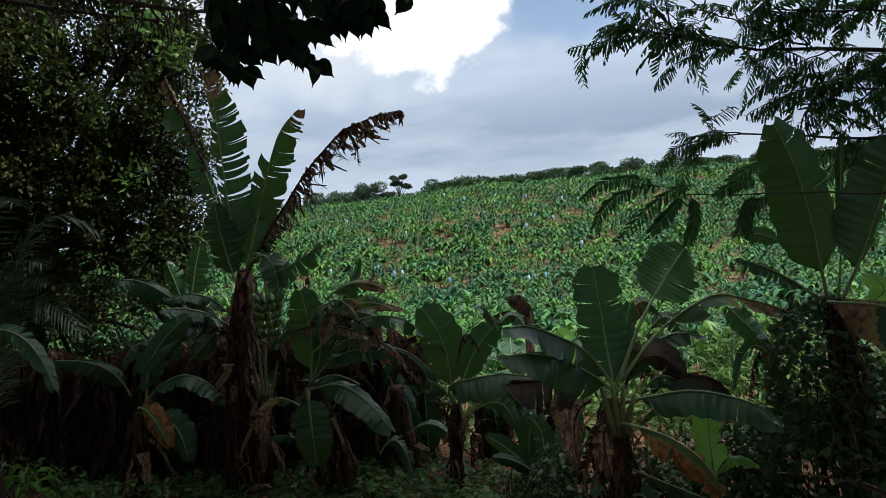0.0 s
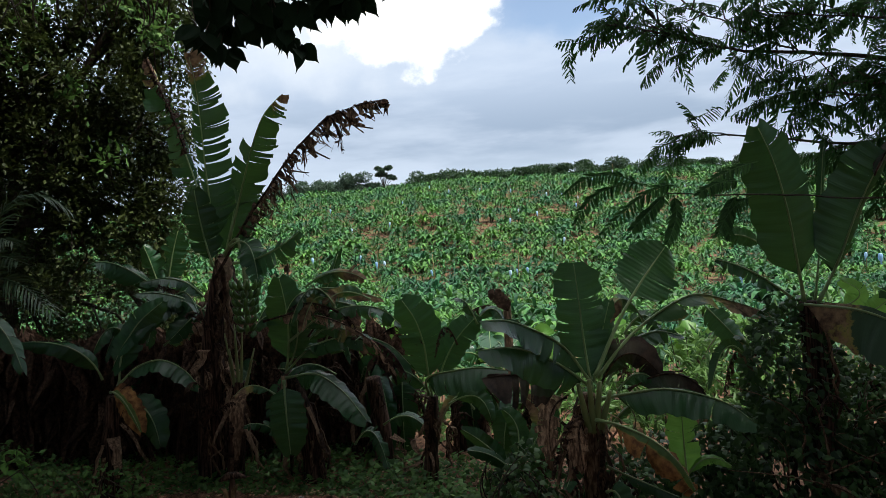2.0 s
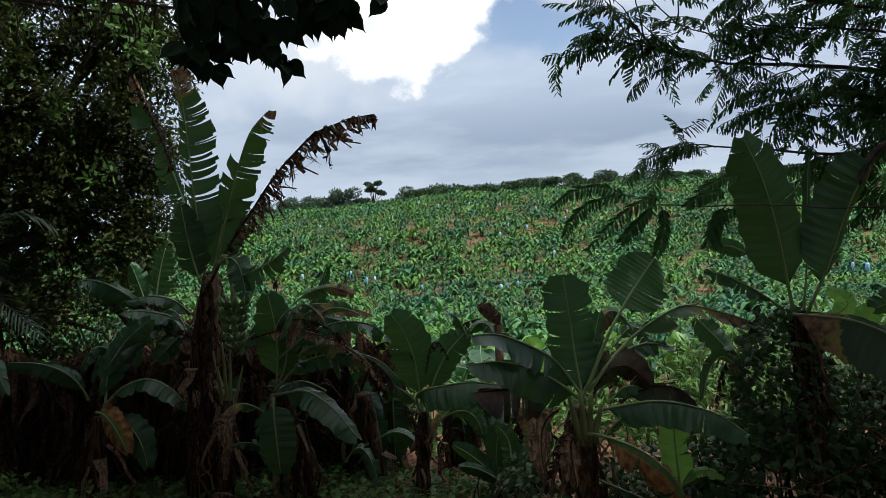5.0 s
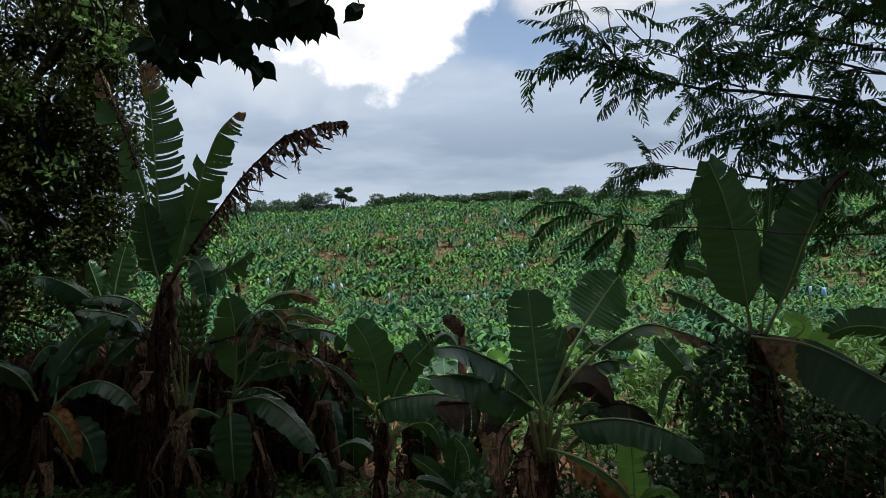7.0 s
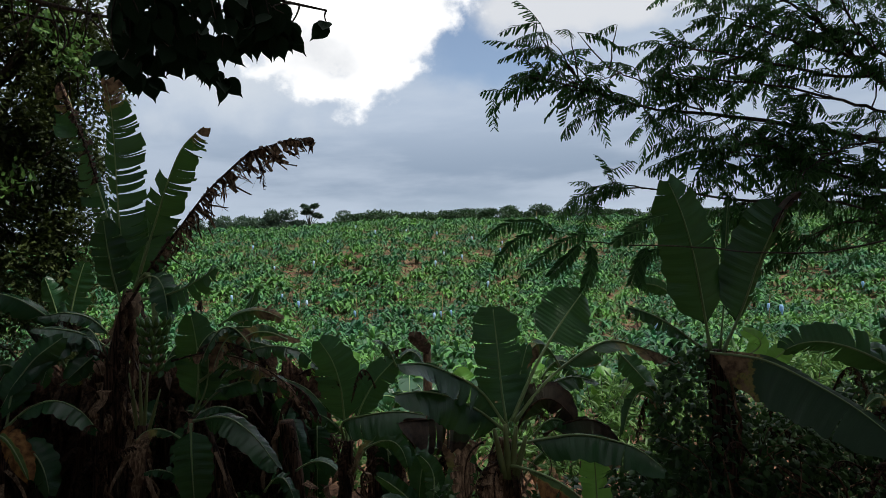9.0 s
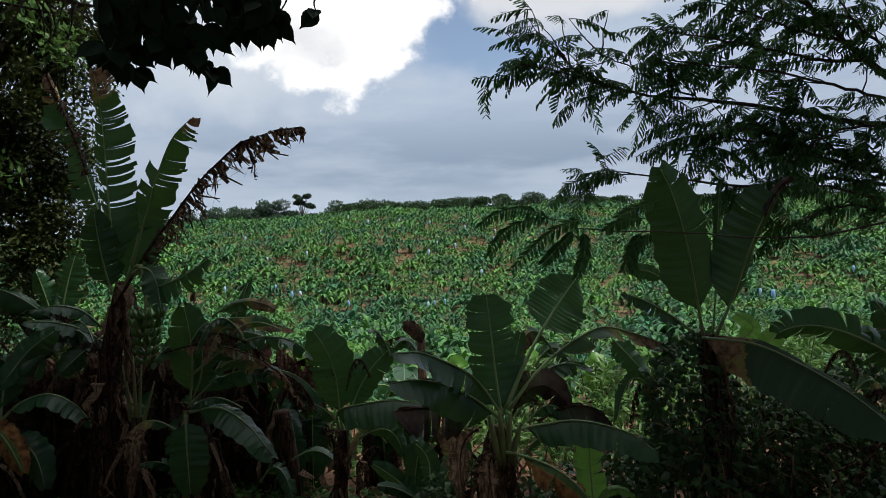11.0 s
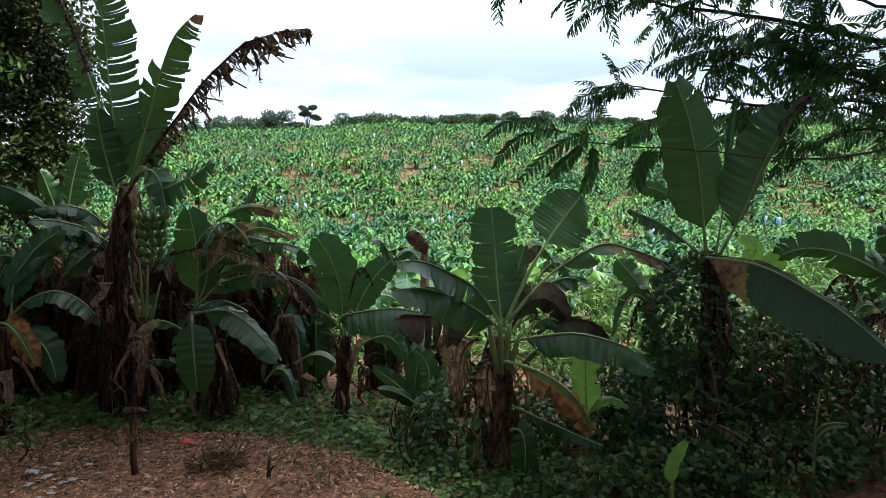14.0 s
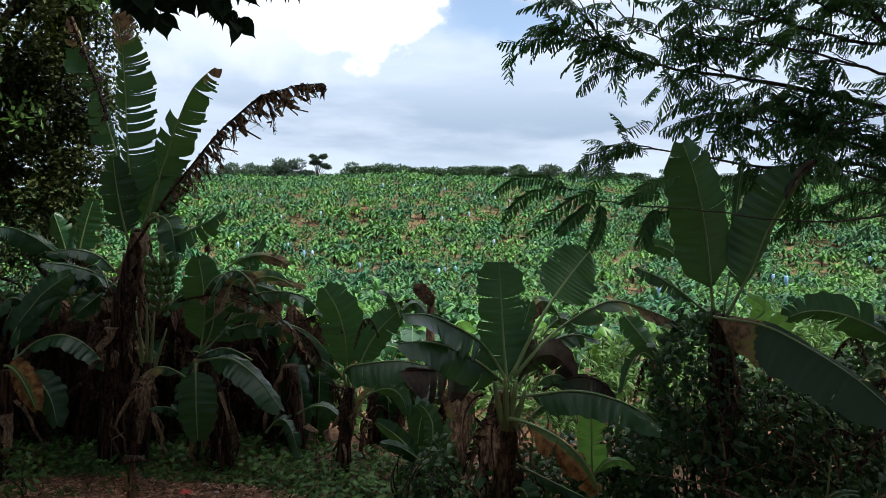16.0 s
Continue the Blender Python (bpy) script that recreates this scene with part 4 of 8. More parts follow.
small_plant = banana_plant((-0.64, 7.00, -0.29), "small banana plant with three upright young leaves")
pseudostem(small_plant, [(-0.62, 7.00, -0.32), (-0.58, 7.00, 0.13), (-0.53, 7.00, 0.65)], 0.09, 0.05, 8, 9)
leaf(small_plant, (-0.54, 7.00, 0.60), [(-0.57, 6.97, 0.90), (-0.60, 6.95, 1.23), (-0.68, 6.92, 1.50)], (-0.80, 6.90, 1.70), 0.235, 0, 8, 0, "fresh_lit", 0.22, label="upright leaf seen against the light")
leaf(small_plant, (-0.51, 7.05, 0.62), [(-0.42, 7.10, 0.93), (-0.25, 7.15, 1.22)], (-0.02, 7.20, 1.45), 0.17, 0, 12, 1, "fresh_lit", 0.25)
leaf(small_plant, (-0.57, 6.95, 0.68), [(-0.58, 6.84, 0.86), (-0.30, 6.72, 0.96), (-0.01, 6.61, 1.00)], (0.25, 6.50, 0.98), 0.253, 44, 8, 1, "green", 0.14, half=(0.06, 1.0))
leaf(small_plant, (-0.37, 6.90, 0.58), (-0.08, 6.80, 0.67), (0.06, 6.70, 0.44), 0.10, 0, 16, 1, "green", 0.1)
leaf(small_plant, (-0.57, 6.95, 0.69), (-0.70, 6.78, 0.91), (-0.87, 6.60, 1.04), 0.092, -44, 8, 2, "green", 0.1, half=(1.0, 0.4))
leaf(small_plant, (-0.23, 7.60, 1.28), (-0.08, 7.50, 1.46), (0.13, 7.50, 1.52), 0.13, 10, 20, 8, "dead", 0.1)

wide_plant = banana_plant((0.89, 5.60, -0.46), "vigorous banana plant with wide spreading leaves and dry stem skirts")
pseudostem(wide_plant, [(0.90, 5.60, -0.47), (0.89, 5.60, 0.12), (0.84, 5.60, 0.63), (0.86, 5.60, 0.95)], 0.12, 0.06, 9, 34, mat=DRY_STRIP)
leaf(wide_plant, (0.90, 5.60, 0.97), [(0.87, 5.67, 1.29), (0.85, 5.73, 1.67)], (0.83, 5.80, 2.04), 0.245, 0, 8, 2, "fresh_lit", 0.08, label="upright leaf with a pale rib", blunt=True)
leaf(wide_plant, (0.93, 5.60, 1.09), [(1.20, 5.70, 1.58), (1.42, 5.80, 1.87)], (1.65, 5.90, 2.13), 0.26, 0, 6, 0, "fresh_lit", 0.58, label="rounded paddle leaf on a long stalk")
leaf(wide_plant, (0.89, 5.60, 1.03), [(0.64, 5.47, 1.39), (0.40, 5.35, 1.55), (0.19, 5.22, 1.65)], (-0.01, 5.10, 1.67), 0.253, -44, 8, 2, "green", 0.1, half=(1.0, 0.12))
leaf(wide_plant, (0.88, 5.60, 1.00), [(0.64, 5.42, 1.22), (0.39, 5.25, 1.38), (0.18, 5.08, 1.46)], (-0.04, 4.90, 1.48), 0.247, -44, 8, 1, "green", 0.08, half=(1.0, 0.12))
leaf(wide_plant, (0.72, 5.70, 0.98), (0.37, 5.60, 1.12), (-0.02, 5.50, 1.14), 0.287, -44, 8, 4, "dark", 0.1, label="blackened dry leaf hanging under the green ones", half=(1.0, 0.1))
leaf(wide_plant, (0.94, 5.60, 0.89), [(1.19, 5.48, 0.96), (1.43, 5.36, 1.01), (1.65, 5.24, 0.99), (1.84, 5.12, 0.93)], (2.00, 5.00, 0.80), 0.213, 44, 8, 1, "green", 0.12, half=(0.12, 1.0))
leaf(wide_plant, (1.22, 5.70, 0.93), (1.59, 5.70, 1.05), (1.87, 5.70, 0.87), 0.172, 44, 8, 1, "dark", 0.1, label="curled blackened leaf", half=(0.2, 1.0))
leaf(wide_plant, (0.92, 5.65, 1.03), (1.01, 5.75, 1.34), (1.13, 5.85, 1.69), 0.11, 0, 12, 0, "fresh_lit", 0.15)
leaf(wide_plant, (0.97, 5.70, 1.05), [(1.28, 5.80, 1.37), (1.61, 5.90, 1.58), (1.90, 6.00, 1.68), (2.26, 6.10, 1.59)], (2.67, 6.20, 1.43), 0.172, 44, 8, 4, "half", 0.3, label="long arching leaf, dry along the margin", half=(0.2, 1.0))
leaf(wide_plant, (1.06, 5.80, 0.97), [(1.27, 5.87, 1.29), (1.52, 5.93, 1.38)], (1.79, 6.00, 1.32), 0.138, 44, 8, 6, "green", 0.15, half=(0.3, 1.0))
leaf(wide_plant, (0.97, 5.75, 0.92), (1.22, 5.72, 1.24), (1.49, 5.70, 1.05), 0.17, 0, 20, 3, "dark", 0.1)
leaf(wide_plant, (1.15, 5.75, 0.92), (1.30, 5.72, 1.06), (1.46, 5.70, 0.99), 0.081, 44, 8, 0, "green", 0.1, half=(0.3, 1.0))
leaf(wide_plant, (0.88, 5.50, 0.75), (1.25, 5.00, 0.70), (1.49, 4.90, 0.36), 0.18, 44, 26, 2, "orange", 0.14, label="drooping leaf scorched orange and brown")
leaf(wide_plant, (0.94, 5.40, 0.19), (1.03, 5.30, 0.13), (1.02, 5.30, -0.30), 0.12, 0, 12, 1, "green", 0.1)
leaf(wide_plant, (0.85, 5.60, 0.73), (0.68, 5.40, 0.74), (0.51, 5.40, 0.31), 0.11, 10, 20, 12, "dead", 0.1)
leaf(wide_plant, (0.88, 5.60, 0.72), (0.94, 5.40, 0.54), (0.82, 5.40, 0.05), 0.10, 10, 20, 12, "dead", 0.1)
leaf(wide_plant, (0.80, 5.60, 0.68), (0.69, 5.50, 0.51), (0.74, 5.50, -0.04), 0.09, 10, 20, 12, "dead", 0.1)
leaf(wide_plant, (0.80, 5.50, 0.75), (0.73, 5.35, 0.67), (0.75, 5.30, 0.39), 0.11, 10, 24, 4, "tan", 0.05, label="pale tan dry leaf curled against the stem")
leaf(wide_plant, (0.70, 5.75, 0.89), (0.54, 5.70, 0.71), (0.56, 5.70, 0.27), 0.12, 10, 24, 9, "tan", 0.05, label="pale tan dry leaf hanging in folds")
leaf(wide_plant, (0.96, 5.50, 0.36), (1.40, 5.40, 0.17), (1.69, 5.30, 0.06), 0.07, 40, 20, 1, "green", 0.1)
part("petiole", *tube(np.linspace((0.84, 5.50, 0.66), (0.76, 5.45, 1.07), 5), [0.034, 0.03, 0.026, 0.022, 0.016], 7), STEM_GREEN, wide_plant, "yellow-green leaf stalk")
part("petiole", *tube(np.linspace((0.88, 5.50, 0.65), (0.85, 5.45, 1.10), 5), [0.034, 0.03, 0.026, 0.022, 0.016], 7), STEM_GREEN, wide_plant, "yellow-green leaf stalk")
part("petiole", *tube(np.linspace((0.90, 5.50, 0.68), (0.94, 5.45, 1.08), 5), [0.034, 0.03, 0.026, 0.022, 0.016], 7), STEM_GREEN, wide_plant, "yellow-green leaf stalk")
part("petiole", *tube(np.linspace((0.93, 5.50, 0.65), (1.02, 5.45, 1.00), 5), [0.034, 0.03, 0.026, 0.022, 0.016], 7), STEM_GREEN, wide_plant, "yellow-green leaf stalk")

sucker_plant = banana_plant((1.58, 5.50, -0.46), "young sucker with one bright backlit leaf")
pseudostem(sucker_plant, [(1.58, 5.50, -0.46), (1.60, 5.50, -0.07), (1.59, 5.45, 0.23)], 0.05, 0.025, 10, 2, mat=STEM_GREEN)
leaf(sucker_plant, (1.59, 5.40, 0.22), (1.58, 5.42, 0.53), (1.58, 5.45, 0.86), 0.15, 0, 8, 3, "young", 0.08, label="bright yellow-green new leaf")
leaf(sucker_plant, (1.57, 5.40, 0.25), (1.74, 5.40, 0.42), (1.94, 5.40, 0.35), 0.05, 30, 14, 1, "young", 0.1)

low_sucker = banana_plant((0.19, 6.20, -0.09), "low sucker leaning out of the weeds")
pseudostem(low_sucker, [(0.19, 6.20, -0.10), (0.19, 6.20, 0.08)], 0.04, 0.03, 12, 2, mat=STEM_GREEN)
leaf(low_sucker, (0.21, 6.20, 0.11), (0.00, 6.20, 0.35), (-0.23, 6.20, 0.52), 0.09, 10, 14, 1, "green", 0.1)
leaf(low_sucker, (0.21, 6.20, 0.11), (0.03, 6.10, 0.29), (-0.18, 6.00, 0.38), 0.07, -30, 14, 1, "green", 0.1)
leaf(low_sucker, (0.21, 6.20, 0.11), (0.30, 6.30, 0.43), (0.17, 6.40, 0.63), 0.10, 10, 14, 1, "green", 0.1)
leaf(low_sucker, (0.21, 6.20, 0.11), (0.52, 6.30, 0.48), (0.39, 6.40, 0.74), 0.11, 10, 14, 1, "half", 0.1)

right_plant = banana_plant((2.81, 5.60, -0.61), "banana plant with two great upright leaves above a vine-covered stem")
pseudostem(right_plant, [(2.86, 5.65, -0.64), (2.82, 5.65, 0.03), (2.74, 5.60, 0.87), (2.70, 5.60, 1.62)], 0.14, 0.07, 13, 14)
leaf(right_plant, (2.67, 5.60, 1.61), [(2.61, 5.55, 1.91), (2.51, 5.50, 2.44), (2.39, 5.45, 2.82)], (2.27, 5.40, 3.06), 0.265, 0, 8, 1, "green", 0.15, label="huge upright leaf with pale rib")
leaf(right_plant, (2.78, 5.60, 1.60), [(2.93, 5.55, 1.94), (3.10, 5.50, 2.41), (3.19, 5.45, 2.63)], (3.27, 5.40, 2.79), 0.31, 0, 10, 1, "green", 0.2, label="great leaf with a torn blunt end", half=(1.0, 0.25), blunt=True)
leaf(right_plant, (2.78, 5.65, 1.60), [(2.83, 5.63, 2.09), (2.86, 5.62, 2.58)], (2.88, 5.60, 2.90), 0.04, 10, 20, 0, "fresh_lit", 0.3, label="narrow rolled new leaf")
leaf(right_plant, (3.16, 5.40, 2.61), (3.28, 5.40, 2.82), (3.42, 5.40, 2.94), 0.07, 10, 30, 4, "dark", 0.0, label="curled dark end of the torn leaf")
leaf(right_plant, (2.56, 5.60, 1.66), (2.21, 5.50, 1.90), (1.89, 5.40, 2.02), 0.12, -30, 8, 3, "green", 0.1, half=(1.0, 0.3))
leaf(right_plant, (2.54, 5.80, 2.00), (2.31, 5.80, 2.17), (2.13, 5.80, 2.18), 0.075, 0, 14, 0, "fresh_lit", 0.25)
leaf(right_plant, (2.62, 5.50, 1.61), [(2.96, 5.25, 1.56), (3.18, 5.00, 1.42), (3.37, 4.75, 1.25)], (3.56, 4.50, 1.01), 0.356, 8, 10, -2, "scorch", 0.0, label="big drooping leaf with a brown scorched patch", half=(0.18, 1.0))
leaf(right_plant, (2.40, 7.20, 1.41), (2.54, 7.10, 1.23), (2.71, 7.00, 1.01), 0.14, 0, 14, 1, "fresh_lit", 0.05)
leaf(right_plant, (4.49, 5.20, 1.12), (3.67, 5.20, 1.64), (3.10, 5.20, 1.65), 0.18, 20, 24, 6, "green", 0.1)
leaf(right_plant, (3.29, 6.40, 1.41), (3.56, 6.40, 1.54), (3.39, 6.40, 1.69), 0.10, 0, 10, 0, "young", 0.1)
leaf(right_plant, (3.40, 6.50, 1.22), (3.70, 6.40, 1.40), (3.89, 6.40, 1.57), 0.11, 0, 10, 1, "young", 0.1)
leaf(right_plant, (2.75, 5.60, 1.57), (2.93, 5.50, 1.53), (3.09, 5.40, 1.11), 0.11, 10, 20, 14, "dead", 0.1)

edge_plant = banana_plant((4.44, 5.00, 0.22), "banana plant half hidden by the tree, leaves dark against the field")
pseudostem(edge_plant, [(4.43, 5.00, 0.20), (4.41, 5.00, 0.67), (4.30, 5.00, 1.21)], 0.13, 0.07, 14, 14)
leaf(edge_plant, (4.05, 5.00, 0.99), (3.92, 5.10, 1.15), (3.62, 5.20, 0.95), 0.11, 20, 20, 12, "dead", 0.1)
leaf(edge_plant, (4.21, 5.00, 1.35), (4.09, 5.30, 1.59), (3.89, 5.50, 1.52), 0.12, -30, 20, 3, "green", 0.1)
leaf(edge_plant, (3.98, 4.90, 0.83), (3.70, 4.90, 0.79), (3.53, 4.90, 0.48), 0.11, 10, 20, 12, "dead", 0.1)
leaf(edge_plant, (4.13, 5.00, 1.17), (4.01, 5.00, 1.58), (3.87, 5.10, 1.89), 0.13, 10, 14, 3, "green", 0.1)

yellow_sucker = banana_plant((2.04, 4.70, -0.07), "single bright sucker leaf rising from the undergrowth")
pseudostem(yellow_sucker, [(2.04, 4.70, -0.15), (2.04, 4.70, -0.03)], 0.02, 0.015, 15, 0, mat=STEM_GREEN)
leaf(yellow_sucker, (2.05, 4.70, -0.04), (2.05, 4.70, 0.13), (2.14, 4.70, 0.32), 0.06, 0, 10, 0, "young", 0.1)

old_plant = banana_plant((-4.39, 8.20, -0.52), "old banana stem wrapped in dry brown leaves")
pseudostem(old_plant, [(-4.39, 8.20, -0.54), (-4.32, 8.20, 0.10), (-4.31, 8.20, 0.70)], 0.12, 0.08, 30, 14)
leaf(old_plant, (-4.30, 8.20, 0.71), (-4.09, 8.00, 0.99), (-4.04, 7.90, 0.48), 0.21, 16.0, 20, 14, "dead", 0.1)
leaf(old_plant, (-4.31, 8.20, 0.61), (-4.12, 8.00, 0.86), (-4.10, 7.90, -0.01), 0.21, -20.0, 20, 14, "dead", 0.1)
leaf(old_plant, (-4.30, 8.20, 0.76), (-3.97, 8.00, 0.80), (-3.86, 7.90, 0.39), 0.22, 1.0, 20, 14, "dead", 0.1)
leaf(old_plant, (-4.30, 8.20, 0.68), (-4.30, 8.00, 1.00), (-4.34, 7.90, 0.43), 0.20, 5.0, 20, 3, "green", 0.1)
leaf(old_plant, (-4.30, 8.20, 0.69), (-4.12, 8.00, 0.73), (-4.10, 7.90, -0.03), 0.20, 6.0, 20, 3, "green", 0.1)

old_plant = banana_plant((-2.73, 8.00, -0.55), "old banana stem wrapped in dry brown leaves")
pseudostem(old_plant, [(-2.73, 8.00, -0.58), (-2.67, 8.00, 0.08), (-2.68, 8.00, 0.70)], 0.12, 0.08, 31, 14)
leaf(old_plant, (-2.67, 8.00, 0.57), (-2.58, 7.80, 0.96), (-2.60, 7.70, -0.00), 0.17, -4.0, 20, 14, "dead", 0.1)
leaf(old_plant, (-2.67, 8.00, 0.68), (-2.39, 7.80, 0.85), (-2.29, 7.70, 0.48), 0.20, 1.0, 20, 14, "dead", 0.1)
leaf(old_plant, (-2.67, 8.00, 0.61), (-2.70, 7.80, 0.92), (-2.74, 7.70, 0.27), 0.15, -4.0, 20, 14, "dead", 0.1)
leaf(old_plant, (-2.67, 8.00, 0.71), (-2.78, 7.80, 0.81), (-2.85, 7.70, 0.36), 0.18, 19.0, 20, 3, "green", 0.1)
leaf(old_plant, (-2.67, 8.00, 0.62), (-2.31, 7.80, 0.85), (-2.18, 7.70, 0.34), 0.16, 18.0, 20, 3, "green", 0.1)

old_plant = banana_plant((-1.89, 8.40, -0.77), "old banana stem wrapped in dry brown leaves")
pseudostem(old_plant, [(-1.90, 8.40, -0.80), (-1.84, 8.40, -0.12), (-1.86, 8.40, 0.52)], 0.12, 0.08, 32, 14)
leaf(old_plant, (-1.84, 8.40, 0.53), (-1.95, 8.20, 0.62), (-2.01, 8.10, 0.27), 0.20, 9.0, 20, 14, "dead", 0.1)
leaf(old_plant, (-1.84, 8.40, 0.58), (-2.00, 8.20, 0.77), (-2.10, 8.10, -0.05), 0.20, -14.0, 20, 14, "dead", 0.1)
leaf(old_plant, (-1.85, 8.40, 0.45), (-1.84, 8.20, 0.73), (-1.87, 8.10, -0.04), 0.23, 7.0, 20, 14, "dead", 0.1)
leaf(old_plant, (-1.84, 8.40, 0.56), (-1.86, 8.20, 0.75), (-1.90, 8.10, 0.03), 0.22, 11.0, 20, 3, "green", 0.1)
leaf(old_plant, (-1.85, 8.40, 0.40), (-1.91, 8.20, 0.72), (-1.97, 8.10, -0.07), 0.16, -16.0, 20, 3, "green", 0.1)

old_plant = banana_plant((-1.54, 8.00, -0.61), "old banana stem wrapped in dry brown leaves")
pseudostem(old_plant, [(-1.54, 8.00, -0.64), (-1.49, 8.00, -0.07), (-1.51, 8.00, 0.47)], 0.12, 0.08, 33, 14)
leaf(old_plant, (-1.50, 8.00, 0.49), (-1.72, 7.80, 0.57), (-1.83, 7.70, -0.03), 0.15, -3.0, 20, 14, "dead", 0.1)
leaf(old_plant, (-1.50, 8.00, 0.50), (-1.47, 7.80, 0.58), (-1.47, 7.70, 0.21), 0.17, 0.0, 20, 14, "dead", 0.1)
leaf(old_plant, (-1.50, 8.00, 0.41), (-1.50, 7.80, 0.58), (-1.53, 7.70, -0.24), 0.17, 5.0, 20, 14, "dead", 0.1)
leaf(old_plant, (-1.50, 8.00, 0.47), (-1.33, 7.80, 0.78), (-1.29, 7.70, -0.26), 0.17, -8.0, 20, 3, "green", 0.1)
leaf(old_plant, (-1.50, 8.00, 0.41), (-1.21, 7.80, 0.65), (-1.11, 7.70, -0.15), 0.15, 8.0, 20, 3, "green", 0.1)

old_plant = banana_plant((-1.03, 8.30, -0.76), "old banana stem wrapped in dry brown leaves")
pseudostem(old_plant, [(-1.03, 8.30, -0.79), (-0.99, 8.30, -0.22), (-1.02, 8.30, 0.31)], 0.12, 0.08, 34, 14)
leaf(old_plant, (-1.00, 8.30, 0.27), (-0.68, 8.10, 0.36), (-0.56, 8.00, 0.05), 0.20, -5.0, 20, 14, "dead", 0.1)
leaf(old_plant, (-1.00, 8.30, 0.34), (-0.78, 8.10, 0.39), (-0.70, 8.00, -0.21), 0.22, -1.0, 20, 14, "dead", 0.1)
leaf(old_plant, (-1.01, 8.30, 0.21), (-1.02, 8.10, 0.36), (-1.05, 8.00, -0.10), 0.23, 17.0, 20, 14, "dead", 0.1)
leaf(old_plant, (-1.00, 8.30, 0.25), (-1.19, 8.10, 0.45), (-1.29, 8.00, -0.41), 0.20, -15.0, 20, 3, "green", 0.1)
leaf(old_plant, (-1.00, 8.30, 0.28), (-0.98, 8.10, 0.50), (-0.99, 8.00, -0.43), 0.18, -12.0, 20, 3, "green", 0.1)

old_plant = banana_plant((-0.31, 8.00, -0.69), "old banana stem wrapped in dry brown leaves")
pseudostem(old_plant, [(-0.32, 8.00, -0.72), (-0.28, 8.00, -0.23), (-0.31, 8.00, 0.23)], 0.12, 0.08, 35, 14)
leaf(old_plant, (-0.30, 8.00, 0.13), (-0.09, 7.80, 0.41), (-0.01, 7.70, -0.13), 0.15, -5.0, 20, 14, "dead", 0.1)
leaf(old_plant, (-0.30, 8.00, 0.29), (-0.34, 7.80, 0.54), (-0.39, 7.70, -0.51), 0.20, -11.0, 20, 14, "dead", 0.1)
leaf(old_plant, (-0.30, 8.00, 0.09), (-0.33, 7.80, 0.31), (-0.36, 7.70, -0.42), 0.17, -1.0, 20, 14, "dead", 0.1)
leaf(old_plant, (-0.30, 8.00, 0.28), (-0.17, 7.80, 0.40), (-0.13, 7.70, -0.12), 0.21, -18.0, 20, 3, "green", 0.1)
leaf(old_plant, (-0.30, 8.00, 0.11), (-0.17, 7.80, 0.49), (-0.13, 7.70, -0.46), 0.21, -20.0, 20, 3, "green", 0.1)

old_plant = banana_plant((-0.04, 7.80, -0.66), "old banana stem wrapped in dry brown leaves")
pseudostem(old_plant, [(-0.04, 7.80, -0.69), (-0.01, 7.80, -0.26), (-0.04, 7.80, 0.14)], 0.12, 0.08, 36, 14)
leaf(old_plant, (-0.03, 7.80, 0.13), (0.00, 7.60, 0.36), (0.00, 7.50, -0.25), 0.22, 5.0, 20, 14, "dead", 0.1)
leaf(old_plant, (-0.03, 7.80, 0.14), (0.09, 7.60, 0.27), (0.13, 7.50, -0.12), 0.14, 14.0, 20, 14, "dead", 0.1)
leaf(old_plant, (-0.03, 7.80, 0.00), (-0.34, 7.60, 0.25), (-0.48, 7.50, -0.45), 0.14, -12.0, 20, 14, "dead", 0.1)
leaf(old_plant, (-0.03, 7.80, 0.11), (0.20, 7.60, 0.28), (0.29, 7.50, -0.12), 0.15, -1.0, 20, 3, "green", 0.1)
leaf(old_plant, (-0.03, 7.80, 0.09), (0.14, 7.60, 0.42), (0.20, 7.50, -0.52), 0.15, -3.0, 20, 3, "green", 0.1)

old_plant = banana_plant((-4.14, 8.50, -0.63), "old banana stem wrapped in dry brown leaves")
pseudostem(old_plant, [(-4.14, 8.50, -0.66), (-4.06, 8.50, 0.08), (-4.06, 8.50, 0.77)], 0.12, 0.08, 37, 14)
leaf(old_plant, (-4.05, 8.50, 0.65), (-3.87, 8.30, 0.86), (-3.82, 8.20, 0.42), 0.18, 14.0, 20, 14, "dead", 0.1)
leaf(old_plant, (-4.05, 8.50, 0.66), (-4.26, 8.30, 0.87), (-4.39, 8.20, 0.30), 0.18, -9.0, 20, 14, "dead", 0.1)
leaf(old_plant, (-4.05, 8.50, 0.74), (-4.10, 8.30, 0.94), (-4.17, 8.20, 0.25), 0.24, 11.0, 20, 14, "dead", 0.1)
leaf(old_plant, (-4.05, 8.50, 0.63), (-3.86, 8.30, 1.02), (-3.82, 8.20, 0.46), 0.20, -19.0, 20, 3, "green", 0.1)
leaf(old_plant, (-4.05, 8.50, 0.73), (-4.24, 8.30, 0.96), (-4.38, 8.20, 0.06), 0.21, 0.0, 20, 3, "green", 0.1)

